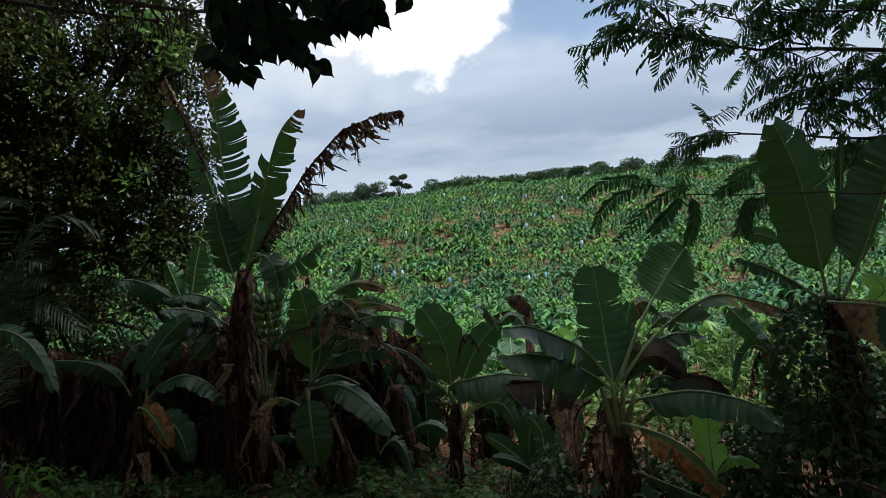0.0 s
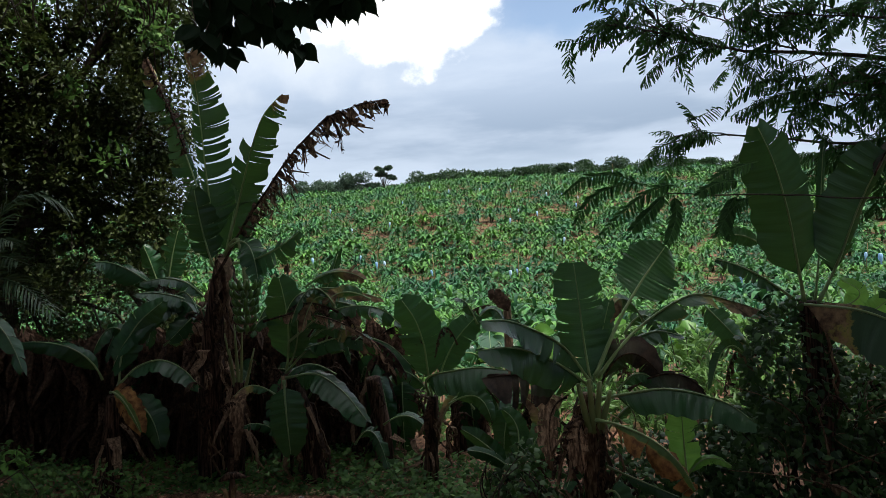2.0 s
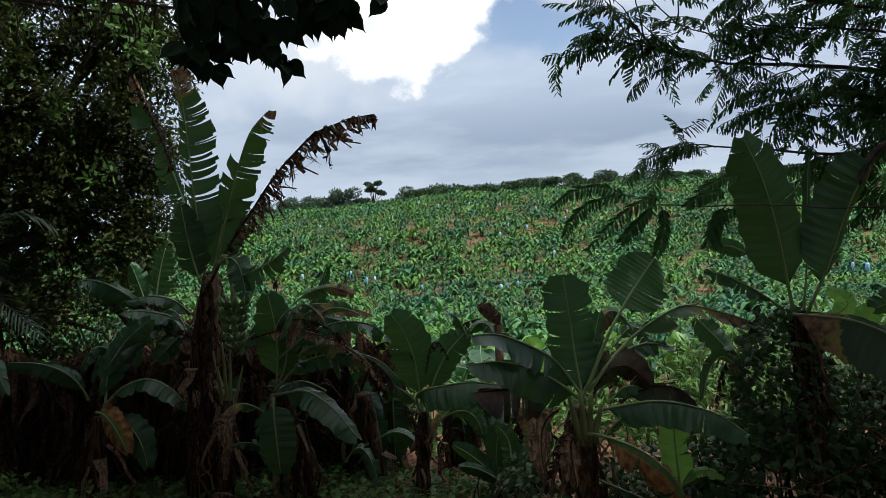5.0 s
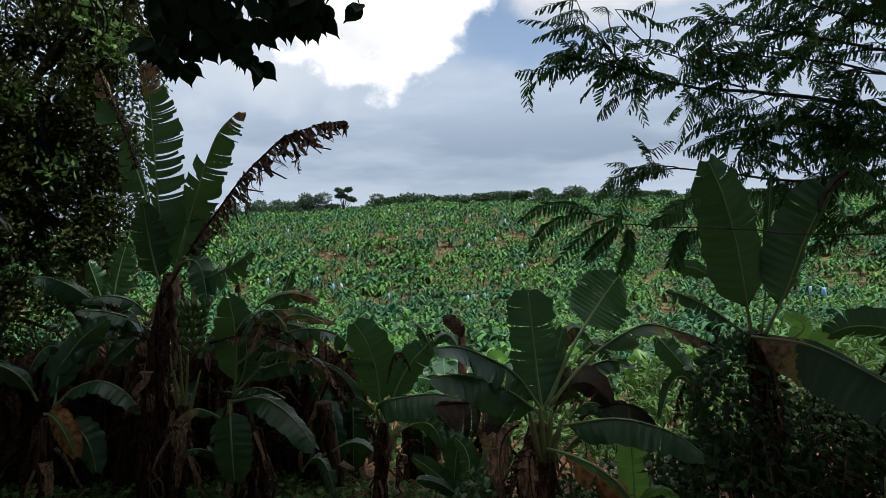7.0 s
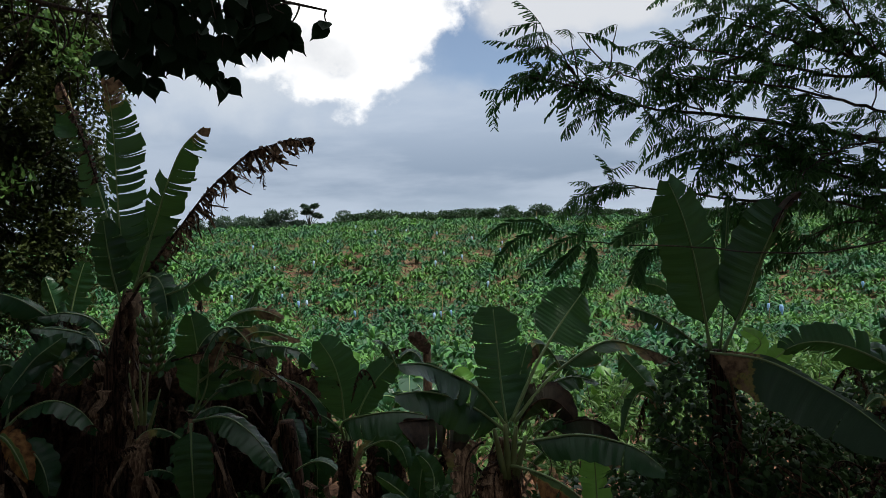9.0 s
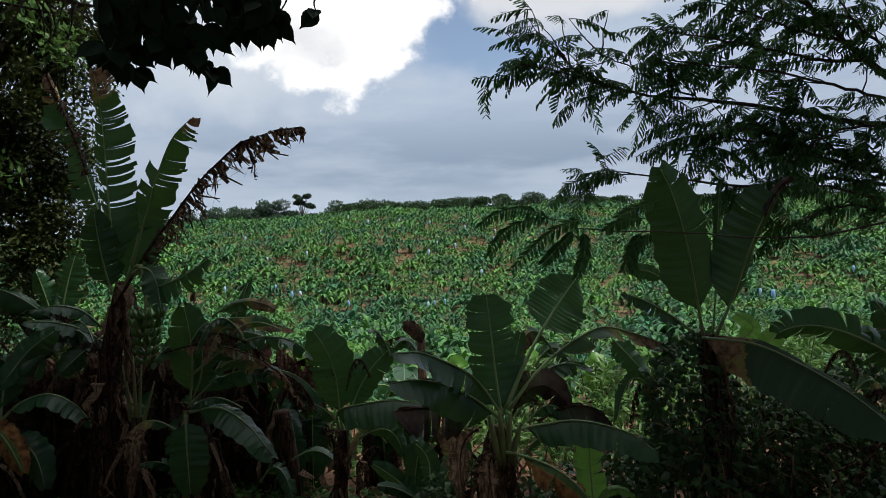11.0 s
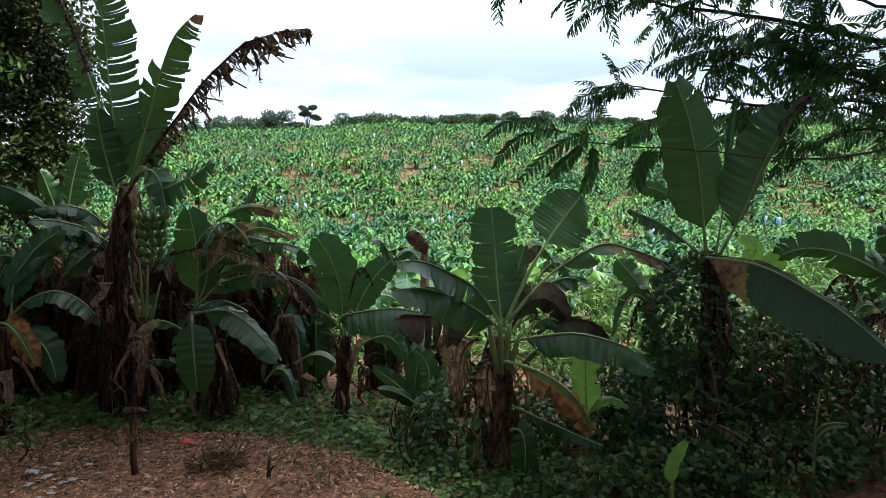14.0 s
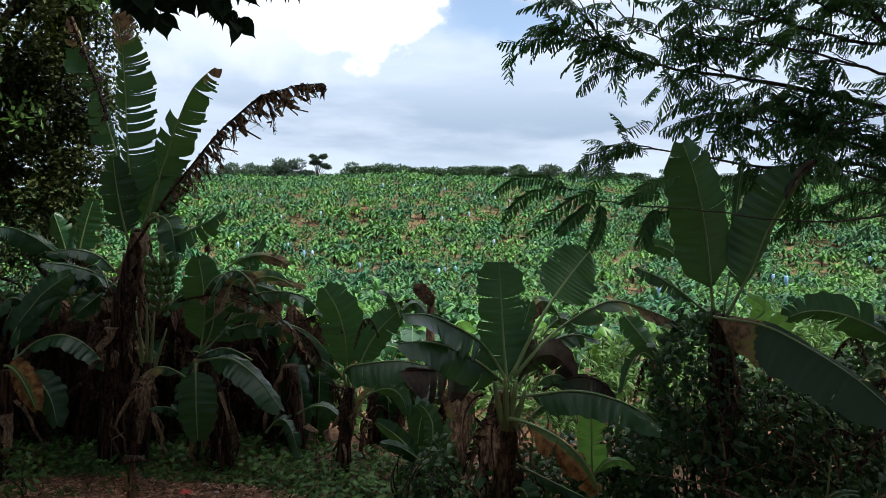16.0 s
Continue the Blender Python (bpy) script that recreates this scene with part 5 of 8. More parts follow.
old_plant = banana_plant((0.57, 7.00, -0.66), "old banana stem wrapped in dry brown leaves")
pseudostem(old_plant, [(0.57, 7.00, -0.69), (0.60, 7.00, -0.16), (0.57, 7.00, 0.34)], 0.12, 0.08, 38, 14)
leaf(old_plant, (0.58, 7.00, 0.22), (0.46, 6.80, 0.56), (0.41, 6.70, -0.19), 0.19, -5.0, 20, 14, "dead", 0.1)
leaf(old_plant, (0.58, 7.00, 0.33), (0.53, 6.80, 0.61), (0.50, 6.70, -0.04), 0.14, -10.0, 20, 14, "dead", 0.1)
leaf(old_plant, (0.58, 7.00, 0.37), (0.38, 6.80, 0.45), (0.29, 6.70, -0.01), 0.14, 3.0, 20, 14, "dead", 0.1)
leaf(old_plant, (0.58, 7.00, 0.28), (0.62, 6.80, 0.42), (0.64, 6.70, 0.11), 0.15, -9.0, 20, 3, "green", 0.1)
leaf(old_plant, (0.58, 7.00, 0.37), (0.28, 6.80, 0.55), (0.16, 6.70, 0.01), 0.17, -2.0, 20, 3, "green", 0.1)

back_plant = banana_plant((-2.06, 10.50, -0.49), "bright green banana plant on the far side of the row")
pseudostem(back_plant, [(-2.06, 10.50, -0.33), (-2.01, 10.50, 0.30)], 0.08, 0.05, 60, 3)
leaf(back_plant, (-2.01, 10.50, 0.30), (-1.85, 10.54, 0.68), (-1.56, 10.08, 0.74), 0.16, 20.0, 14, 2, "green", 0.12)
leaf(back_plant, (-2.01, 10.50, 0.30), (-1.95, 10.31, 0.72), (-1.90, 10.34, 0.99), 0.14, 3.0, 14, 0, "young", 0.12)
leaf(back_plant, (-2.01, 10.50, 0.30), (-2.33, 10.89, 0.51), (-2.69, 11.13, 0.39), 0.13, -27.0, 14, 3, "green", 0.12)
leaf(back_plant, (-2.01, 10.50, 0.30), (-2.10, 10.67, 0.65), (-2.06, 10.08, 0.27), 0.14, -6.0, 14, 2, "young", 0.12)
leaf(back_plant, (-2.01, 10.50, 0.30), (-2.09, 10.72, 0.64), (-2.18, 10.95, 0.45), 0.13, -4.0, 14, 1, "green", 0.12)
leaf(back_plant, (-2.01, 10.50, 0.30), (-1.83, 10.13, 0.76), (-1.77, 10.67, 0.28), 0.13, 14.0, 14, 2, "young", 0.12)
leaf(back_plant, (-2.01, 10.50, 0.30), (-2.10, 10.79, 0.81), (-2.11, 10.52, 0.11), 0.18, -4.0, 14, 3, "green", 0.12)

back_plant = banana_plant((-1.51, 11.00, -0.49), "bright green banana plant on the far side of the row")
pseudostem(back_plant, [(-1.51, 11.00, -0.34), (-1.46, 11.00, 0.32)], 0.08, 0.05, 61, 3)
leaf(back_plant, (-1.46, 11.00, 0.32), (-1.18, 10.80, 0.64), (-0.87, 11.46, 0.35), 0.14, 30.0, 14, 1, "green", 0.12)
leaf(back_plant, (-1.46, 11.00, 0.32), (-1.33, 10.99, 0.68), (-1.18, 11.47, 0.69), 0.14, 16.0, 14, 3, "young", 0.12)
leaf(back_plant, (-1.46, 11.00, 0.32), (-1.37, 11.39, 0.61), (-1.11, 10.86, 0.40), 0.19, 17.0, 14, 3, "green", 0.12)
leaf(back_plant, (-1.46, 11.00, 0.32), (-1.30, 10.79, 0.75), (-1.08, 10.35, 0.40), 0.15, 16.0, 14, 2, "young", 0.12)
leaf(back_plant, (-1.46, 11.00, 0.32), (-1.74, 10.99, 0.62), (-2.09, 11.10, 0.45), 0.15, -29.0, 14, 0, "green", 0.12)
leaf(back_plant, (-1.46, 11.00, 0.32), (-1.34, 10.63, 0.88), (-1.24, 10.80, 0.77), 0.14, 10.0, 14, 2, "young", 0.12)
leaf(back_plant, (-1.46, 11.00, 0.32), (-1.75, 11.16, 0.62), (-1.99, 10.70, 0.66), 0.19, -28.0, 14, 3, "green", 0.12)

back_plant = banana_plant((-0.79, 11.20, -0.51), "bright green banana plant on the far side of the row")
pseudostem(back_plant, [(-0.78, 11.20, -0.35), (-0.74, 11.20, 0.32)], 0.08, 0.05, 62, 3)
leaf(back_plant, (-0.74, 11.20, 0.32), (-0.68, 11.22, 0.77), (-0.60, 11.28, 0.15), 0.19, 8.0, 14, 3, "green", 0.12)
leaf(back_plant, (-0.74, 11.20, 0.32), (-1.11, 11.56, 0.56), (-1.48, 11.16, 0.50), 0.14, -34.0, 14, 1, "young", 0.12)
leaf(back_plant, (-0.74, 11.20, 0.32), (-1.00, 10.85, 0.72), (-1.37, 11.05, 0.52), 0.17, -30.0, 14, 1, "green", 0.12)
leaf(back_plant, (-0.74, 11.20, 0.32), (-0.75, 11.13, 0.94), (-0.76, 11.27, 0.88), 0.14, -1.0, 14, 0, "young", 0.12)
leaf(back_plant, (-0.74, 11.20, 0.32), (-0.59, 11.28, 0.63), (-0.38, 12.00, 0.28), 0.15, 19.0, 14, 3, "green", 0.12)
leaf(back_plant, (-0.74, 11.20, 0.32), (-0.78, 11.34, 0.72), (-0.79, 11.07, 0.69), 0.14, -2.0, 14, 1, "young", 0.12)
leaf(back_plant, (-0.74, 11.20, 0.32), (-1.03, 11.57, 0.58), (-1.29, 11.14, 0.52), 0.17, -25.0, 14, 0, "green", 0.12)

back_plant = banana_plant((0.14, 10.20, -0.55), "bright green banana plant on the far side of the row")
pseudostem(back_plant, [(0.14, 10.20, -0.40), (0.18, 10.20, 0.22)], 0.08, 0.05, 63, 3)
leaf(back_plant, (0.18, 10.20, 0.22), (-0.14, 10.06, 0.52), (-0.49, 9.57, 0.50), 0.15, -35.0, 14, 3, "green", 0.12)
leaf(back_plant, (0.18, 10.20, 0.22), (0.28, 10.42, 0.67), (0.41, 9.88, 0.37), 0.15, 13.0, 14, 3, "young", 0.12)
leaf(back_plant, (0.18, 10.20, 0.22), (0.24, 10.42, 0.49), (0.35, 10.53, 0.68), 0.13, 9.0, 14, 1, "green", 0.12)
leaf(back_plant, (0.18, 10.20, 0.22), (0.08, 9.82, 0.58), (-0.02, 10.82, 0.49), 0.15, -9.0, 14, 3, "young", 0.12)
leaf(back_plant, (0.18, 10.20, 0.22), (0.17, 10.59, 0.74), (0.15, 9.57, 0.47), 0.17, 0.0, 14, 2, "green", 0.12)
leaf(back_plant, (0.18, 10.20, 0.22), (0.43, 9.84, 0.56), (0.84, 10.40, 0.32), 0.14, 33.0, 14, 1, "young", 0.12)
leaf(back_plant, (0.18, 10.20, 0.22), (0.26, 10.21, 0.63), (0.36, 9.54, 0.54), 0.12, 11.0, 14, 2, "green", 0.12)

back_plant = banana_plant((0.87, 10.50, -0.57), "bright green banana plant on the far side of the row")
pseudostem(back_plant, [(0.87, 10.50, -0.41), (0.90, 10.50, 0.23)], 0.08, 0.05, 64, 3)
leaf(back_plant, (0.90, 10.50, 0.23), (0.68, 10.16, 0.65), (0.45, 9.84, 0.59), 0.14, -20.0, 14, 1, "green", 0.12)
leaf(back_plant, (0.90, 10.50, 0.23), (0.67, 10.85, 0.54), (0.36, 10.84, 0.35), 0.13, -26.0, 14, 2, "young", 0.12)
leaf(back_plant, (0.90, 10.50, 0.23), (0.67, 10.41, 0.62), (0.44, 11.21, 0.41), 0.13, -23.0, 14, 1, "green", 0.12)
leaf(back_plant, (0.90, 10.50, 0.23), (0.96, 10.19, 0.74), (1.10, 10.16, 0.22), 0.15, 12.0, 14, 2, "young", 0.12)
leaf(back_plant, (0.90, 10.50, 0.23), (1.14, 10.32, 0.56), (1.42, 9.75, 0.46), 0.14, 31.0, 14, 1, "green", 0.12)
leaf(back_plant, (0.90, 10.50, 0.23), (0.65, 10.18, 0.57), (0.40, 10.57, 0.27), 0.17, -24.0, 14, 2, "young", 0.12)
leaf(back_plant, (0.90, 10.50, 0.23), (0.72, 10.77, 0.52), (0.47, 10.24, 0.56), 0.17, -20.0, 14, 1, "green", 0.12)

back_plant = banana_plant((2.30, 10.80, -0.60), "bright green banana plant on the far side of the row")
pseudostem(back_plant, [(2.30, 10.80, -0.44), (2.33, 10.80, 0.22)], 0.08, 0.05, 65, 3)
leaf(back_plant, (2.33, 10.80, 0.22), (2.46, 10.57, 0.64), (2.79, 10.79, 0.31), 0.16, 23.0, 14, 2, "green", 0.12)
leaf(back_plant, (2.33, 10.80, 0.22), (2.59, 10.79, 0.50), (3.02, 10.96, 0.32), 0.13, 31.0, 14, 2, "young", 0.12)
leaf(back_plant, (2.33, 10.80, 0.22), (2.27, 11.18, 0.46), (2.06, 10.81, 0.52), 0.19, -12.0, 14, 2, "green", 0.12)
leaf(back_plant, (2.33, 10.80, 0.22), (2.18, 10.45, 0.73), (2.13, 10.49, 0.13), 0.15, -5.0, 14, 1, "young", 0.12)
leaf(back_plant, (2.33, 10.80, 0.22), (2.32, 10.65, 0.58), (2.36, 10.53, 0.75), 0.15, 5.0, 14, 3, "green", 0.12)
leaf(back_plant, (2.33, 10.80, 0.22), (2.54, 10.88, 0.52), (2.92, 11.24, 0.24), 0.16, 23.0, 14, 1, "young", 0.12)
leaf(back_plant, (2.33, 10.80, 0.22), (2.06, 11.09, 0.50), (1.56, 10.27, 0.52), 0.16, -31.0, 14, 0, "green", 0.12)

back_plant = banana_plant((3.35, 10.50, -0.64), "bright green banana plant on the far side of the row")
pseudostem(back_plant, [(3.35, 10.50, -0.48), (3.37, 10.50, 0.17)], 0.08, 0.05, 66, 3)
leaf(back_plant, (3.37, 10.50, 0.17), (3.61, 10.88, 0.38), (3.69, 10.57, 0.49), 0.14, 15.0, 14, 1, "green", 0.12)
leaf(back_plant, (3.37, 10.50, 0.17), (3.18, 10.31, 0.64), (3.18, 10.65, 0.04), 0.17, -10.0, 14, 2, "young", 0.12)
leaf(back_plant, (3.37, 10.50, 0.17), (3.16, 10.89, 0.43), (2.57, 10.02, 0.42), 0.14, -31.0, 14, 1, "green", 0.12)
leaf(back_plant, (3.37, 10.50, 0.17), (3.20, 10.42, 0.60), (3.14, 10.67, 0.19), 0.16, -13.0, 14, 2, "young", 0.12)
leaf(back_plant, (3.37, 10.50, 0.17), (3.35, 10.77, 0.64), (3.38, 11.13, 0.59), 0.15, -7.0, 14, 0, "green", 0.12)
leaf(back_plant, (3.37, 10.50, 0.17), (3.66, 10.56, 0.44), (3.94, 10.24, 0.37), 0.15, 33.0, 14, 2, "young", 0.12)
leaf(back_plant, (3.37, 10.50, 0.17), (3.38, 10.41, 0.62), (3.69, 10.99, 0.08), 0.15, 8.0, 14, 1, "green", 0.12)

back_plant = banana_plant((4.30, 11.00, -0.65), "bright green banana plant on the far side of the row")
pseudostem(back_plant, [(4.29, 11.00, -0.49), (4.31, 11.00, 0.19)], 0.08, 0.05, 67, 3)
leaf(back_plant, (4.31, 11.00, 0.19), (4.50, 11.27, 0.55), (4.49, 10.83, 0.35), 0.14, 12.0, 14, 1, "green", 0.12)
leaf(back_plant, (4.31, 11.00, 0.19), (4.37, 10.87, 0.56), (4.62, 10.97, 0.23), 0.18, 15.0, 14, 1, "young", 0.12)
leaf(back_plant, (4.31, 11.00, 0.19), (4.63, 11.12, 0.48), (4.82, 10.60, 0.37), 0.16, 32.0, 14, 2, "green", 0.12)
leaf(back_plant, (4.31, 11.00, 0.19), (4.30, 11.37, 0.64), (4.04, 11.04, 0.50), 0.17, -11.0, 14, 1, "young", 0.12)
leaf(back_plant, (4.31, 11.00, 0.19), (4.19, 11.29, 0.61), (3.62, 10.31, 0.65), 0.18, -19.0, 14, 1, "green", 0.12)
leaf(back_plant, (4.31, 11.00, 0.19), (4.31, 11.13, 0.54), (4.08, 10.53, 0.68), 0.18, -1.0, 14, 3, "young", 0.12)
leaf(back_plant, (4.31, 11.00, 0.19), (4.22, 10.72, 0.63), (4.10, 10.23, 0.75), 0.16, 6.0, 14, 2, "green", 0.12)

back_plant = banana_plant((2.56, 9.60, -0.64), "bright green banana plant on the far side of the row")
pseudostem(back_plant, [(2.56, 9.60, -0.48), (2.57, 9.60, 0.12)], 0.08, 0.05, 68, 3)
leaf(back_plant, (2.57, 9.60, 0.12), (2.38, 9.39, 0.60), (2.42, 10.15, 0.04), 0.12, -14.0, 14, 1, "green", 0.12)
leaf(back_plant, (2.57, 9.60, 0.12), (2.42, 9.94, 0.36), (1.98, 9.23, 0.38), 0.16, -26.0, 14, 1, "young", 0.12)
leaf(back_plant, (2.57, 9.60, 0.12), (2.51, 9.65, 0.44), (2.59, 10.22, 0.60), 0.13, -6.0, 14, 2, "green", 0.12)
leaf(back_plant, (2.57, 9.60, 0.12), (2.60, 9.75, 0.35), (2.44, 9.06, 0.14), 0.16, 1.0, 14, 0, "young", 0.12)
leaf(back_plant, (2.57, 9.60, 0.12), (2.25, 9.23, 0.50), (2.04, 9.39, 0.31), 0.11, -25.0, 14, 3, "green", 0.12)
leaf(back_plant, (2.57, 9.60, 0.12), (2.58, 9.88, 0.60), (2.27, 8.89, 0.69), 0.14, -5.0, 14, 1, "young", 0.12)
leaf(back_plant, (2.57, 9.60, 0.12), (2.63, 9.62, 0.42), (2.90, 10.20, 0.19), 0.14, 9.0, 14, 3, "green", 0.12)

back_plant = banana_plant((-2.79, 11.00, -0.46), "bright green banana plant on the far side of the row")
pseudostem(back_plant, [(-2.78, 11.00, -0.30), (-2.73, 11.00, 0.35)], 0.08, 0.05, 69, 3)
leaf(back_plant, (-2.73, 11.00, 0.35), (-2.60, 10.69, 0.91), (-2.50, 10.50, 0.58), 0.13, 6.0, 14, 3, "green", 0.12)
leaf(back_plant, (-2.73, 11.00, 0.35), (-2.52, 11.35, 0.57), (-2.13, 11.33, 0.42), 0.14, 33.0, 14, 0, "young", 0.12)
leaf(back_plant, (-2.73, 11.00, 0.35), (-2.65, 10.68, 0.96), (-2.59, 10.38, 0.48), 0.14, 0.0, 14, 1, "green", 0.12)
leaf(back_plant, (-2.73, 11.00, 0.35), (-3.02, 11.31, 0.60), (-3.25, 11.25, 0.62), 0.15, -22.0, 14, 1, "young", 0.12)
leaf(back_plant, (-2.73, 11.00, 0.35), (-3.11, 11.36, 0.61), (-3.51, 11.45, 0.50), 0.19, -31.0, 14, 3, "green", 0.12)
leaf(back_plant, (-2.73, 11.00, 0.35), (-2.79, 10.72, 0.88), (-3.22, 11.66, 0.48), 0.16, -15.0, 14, 0, "young", 0.12)
leaf(back_plant, (-2.73, 11.00, 0.35), (-2.76, 10.84, 0.71), (-2.68, 10.21, 0.52), 0.14, -7.0, 14, 0, "green", 0.12)

back_plant = banana_plant((-3.69, 11.00, -0.43), "bright green banana plant on the far side of the row")
pseudostem(back_plant, [(-3.68, 11.00, -0.28), (-3.62, 11.00, 0.37)], 0.08, 0.05, 70, 3)
leaf(back_plant, (-3.62, 11.00, 0.37), (-3.62, 10.64, 0.71), (-4.07, 11.58, 0.84), 0.15, -13.0, 14, 0, "green", 0.12)
leaf(back_plant, (-3.62, 11.00, 0.37), (-3.28, 10.86, 0.66), (-2.73, 10.23, 0.62), 0.16, 34.0, 14, 3, "young", 0.12)
leaf(back_plant, (-3.62, 11.00, 0.37), (-3.47, 11.06, 0.73), (-3.10, 10.54, 0.64), 0.15, 19.0, 14, 3, "green", 0.12)
leaf(back_plant, (-3.62, 11.00, 0.37), (-3.62, 10.60, 0.81), (-4.21, 11.80, 0.50), 0.17, -15.0, 14, 0, "young", 0.12)
leaf(back_plant, (-3.62, 11.00, 0.37), (-3.32, 10.98, 0.65), (-2.77, 10.32, 0.61), 0.13, 33.0, 14, 2, "green", 0.12)
leaf(back_plant, (-3.62, 11.00, 0.37), (-3.86, 11.14, 0.66), (-4.07, 11.00, 0.40), 0.13, -21.0, 14, 0, "young", 0.12)
leaf(back_plant, (-3.62, 11.00, 0.37), (-3.58, 10.90, 1.01), (-3.61, 10.97, 1.05), 0.18, -1.0, 14, 3, "green", 0.12)
leaf(ragged_plant, (-1.60, 7.23, 0.88), (-1.87, 7.13, 1.03), (-2.07, 6.98, 0.93), 0.07, -50.0, 20, 0, "green", 0.1)
leaf(ragged_plant, (-1.48, 6.93, 1.48), (-1.64, 6.83, 1.65), (-1.75, 6.68, 1.66), 0.08, -50.0, 20, 12, "dead", 0.1)
leaf(ragged_plant, (-1.82, 7.03, 1.34), (-1.49, 6.93, 1.60), (-1.23, 6.78, 1.34), 0.08, 58.0, 20, 12, "dead", 0.1)
leaf(ragged_plant, (-1.45, 6.68, 1.69), (-1.66, 6.58, 1.88), (-1.84, 6.43, 1.55), 0.07, -45.0, 20, 3, "green", 0.1)
leaf(ragged_plant, (-1.15, 7.18, 1.21), (-0.85, 7.08, 1.39), (-0.61, 6.93, 1.22), 0.12, 47.0, 20, 12, "dead", 0.1)
leaf(ragged_plant, (-1.23, 7.25, 1.57), (-1.49, 7.15, 1.68), (-1.67, 7.00, 1.72), 0.10, -30.0, 20, 5, "green", 0.1)
leaf(ragged_plant, (-1.40, 7.10, 1.11), (-1.65, 7.00, 1.25), (-1.83, 6.85, 1.24), 0.08, -39.0, 20, 2, "green", 0.1)
leaf(ragged_plant, (-1.70, 7.23, 1.21), (-1.52, 7.13, 1.43), (-1.38, 6.98, 1.07), 0.09, 50.0, 20, 5, "green", 0.1)
leaf(ragged_plant, (-1.11, 6.87, 1.72), (-1.36, 6.77, 1.82), (-1.54, 6.62, 1.72), 0.09, 20.0, 20, 3, "half", 0.1)
leaf(ragged_plant, (-1.65, 7.11, 1.66), (-1.86, 7.01, 1.81), (-2.03, 6.86, 1.55), 0.11, -52.0, 20, 1, "green", 0.1)
leaf(ragged_plant, (-1.42, 6.70, 1.62), (-1.68, 6.60, 1.74), (-1.86, 6.45, 1.70), 0.11, -47.0, 20, 12, "dead", 0.1)
leaf(ragged_plant, (-2.05, 7.24, 1.41), (-2.26, 7.14, 1.58), (-2.43, 6.99, 1.39), 0.10, -34.0, 20, 2, "green", 0.1)
leaf(ragged_plant, (-2.09, 7.33, 1.56), (-2.25, 7.23, 1.70), (-2.37, 7.08, 1.50), 0.12, -43.0, 20, 1, "green", 0.1)
leaf(ragged_plant, (-1.01, 6.74, 1.19), (-1.14, 6.64, 1.36), (-1.23, 6.49, 1.35), 0.08, -50.0, 20, 3, "green", 0.1)
leaf(ragged_plant, (-1.45, 6.74, 1.66), (-1.62, 6.64, 1.79), (-1.75, 6.49, 1.49), 0.09, 29.0, 20, 5, "half", 0.1)
leaf(small_plant, (-0.25, 6.98, 1.18), (-0.37, 6.88, 1.38), (-0.47, 6.73, 1.12), 0.07, -46.0, 20, 12, "dead", 0.1)
leaf(small_plant, (-0.06, 7.29, 1.30), (0.12, 7.19, 1.51), (0.26, 7.04, 1.38), 0.08, 27.0, 20, 1, "green", 0.1)
leaf(small_plant, (-0.11, 7.18, 0.44), (-0.32, 7.08, 0.60), (-0.50, 6.93, 0.26), 0.06, 28.0, 20, 2, "half", 0.1)
leaf(small_plant, (0.01, 7.27, 0.47), (0.22, 7.17, 0.64), (0.38, 7.02, 0.48), 0.10, 44.0, 20, 0, "green", 0.1)
leaf(small_plant, (-0.11, 6.92, 0.74), (0.05, 6.82, 0.92), (0.18, 6.67, 0.91), 0.09, 38.0, 20, 12, "dead", 0.1)
leaf(small_plant, (0.15, 7.14, 0.51), (-0.09, 7.04, 0.73), (-0.29, 6.89, 0.46), 0.06, 27.0, 20, 12, "dead", 0.1)
leaf(small_plant, (-0.03, 7.17, 1.36), (-0.14, 7.07, 1.61), (-0.24, 6.92, 1.64), 0.08, -57.0, 20, 4, "green", 0.1)
leaf(wide_plant, (1.21, 6.09, 1.48), (0.98, 5.99, 1.57), (0.79, 5.84, 1.46), 0.10, 24.0, 20, 12, "dead", 0.1)
leaf(wide_plant, (1.37, 6.42, 1.29), (1.55, 6.32, 1.47), (1.68, 6.17, 1.23), 0.10, 31.0, 20, 5, "green", 0.1)
leaf(wide_plant, (1.47, 6.08, 1.45), (1.27, 5.98, 1.68), (1.10, 5.83, 1.51), 0.10, -34.0, 20, 1, "half", 0.1)
leaf(wide_plant, (2.51, 6.18, 1.05), (2.29, 6.08, 1.14), (2.11, 5.93, 0.83), 0.11, -59.0, 20, 12, "dead", 0.1)
leaf(wide_plant, (2.17, 6.04, 1.11), (2.27, 5.94, 1.26), (2.34, 5.79, 1.00), 0.10, 39.0, 20, 1, "half", 0.1)
leaf(wide_plant, (2.30, 5.77, 1.06), (2.06, 5.67, 1.27), (1.85, 5.52, 0.96), 0.06, 28.0, 20, 0, "green", 0.1)
leaf(behind_plant, (-3.53, 8.01, 1.24), (-3.31, 7.91, 1.45), (-3.11, 7.76, 1.34), 0.12, 56.0, 20, 5, "green", 0.1)
leaf(behind_plant, (-4.04, 8.10, 1.32), (-4.30, 8.00, 1.49), (-4.51, 7.85, 1.08), 0.13, -57.0, 20, 4, "green", 0.1)
leaf(behind_plant, (-3.64, 7.69, 1.67), (-3.35, 7.59, 1.84), (-3.13, 7.44, 1.44), 0.12, 57.0, 20, 2, "green", 0.1)
leaf(behind_plant, (-3.68, 7.60, 1.54), (-3.39, 7.50, 1.76), (-3.16, 7.35, 1.60), 0.09, 38.0, 20, 5, "green", 0.1)
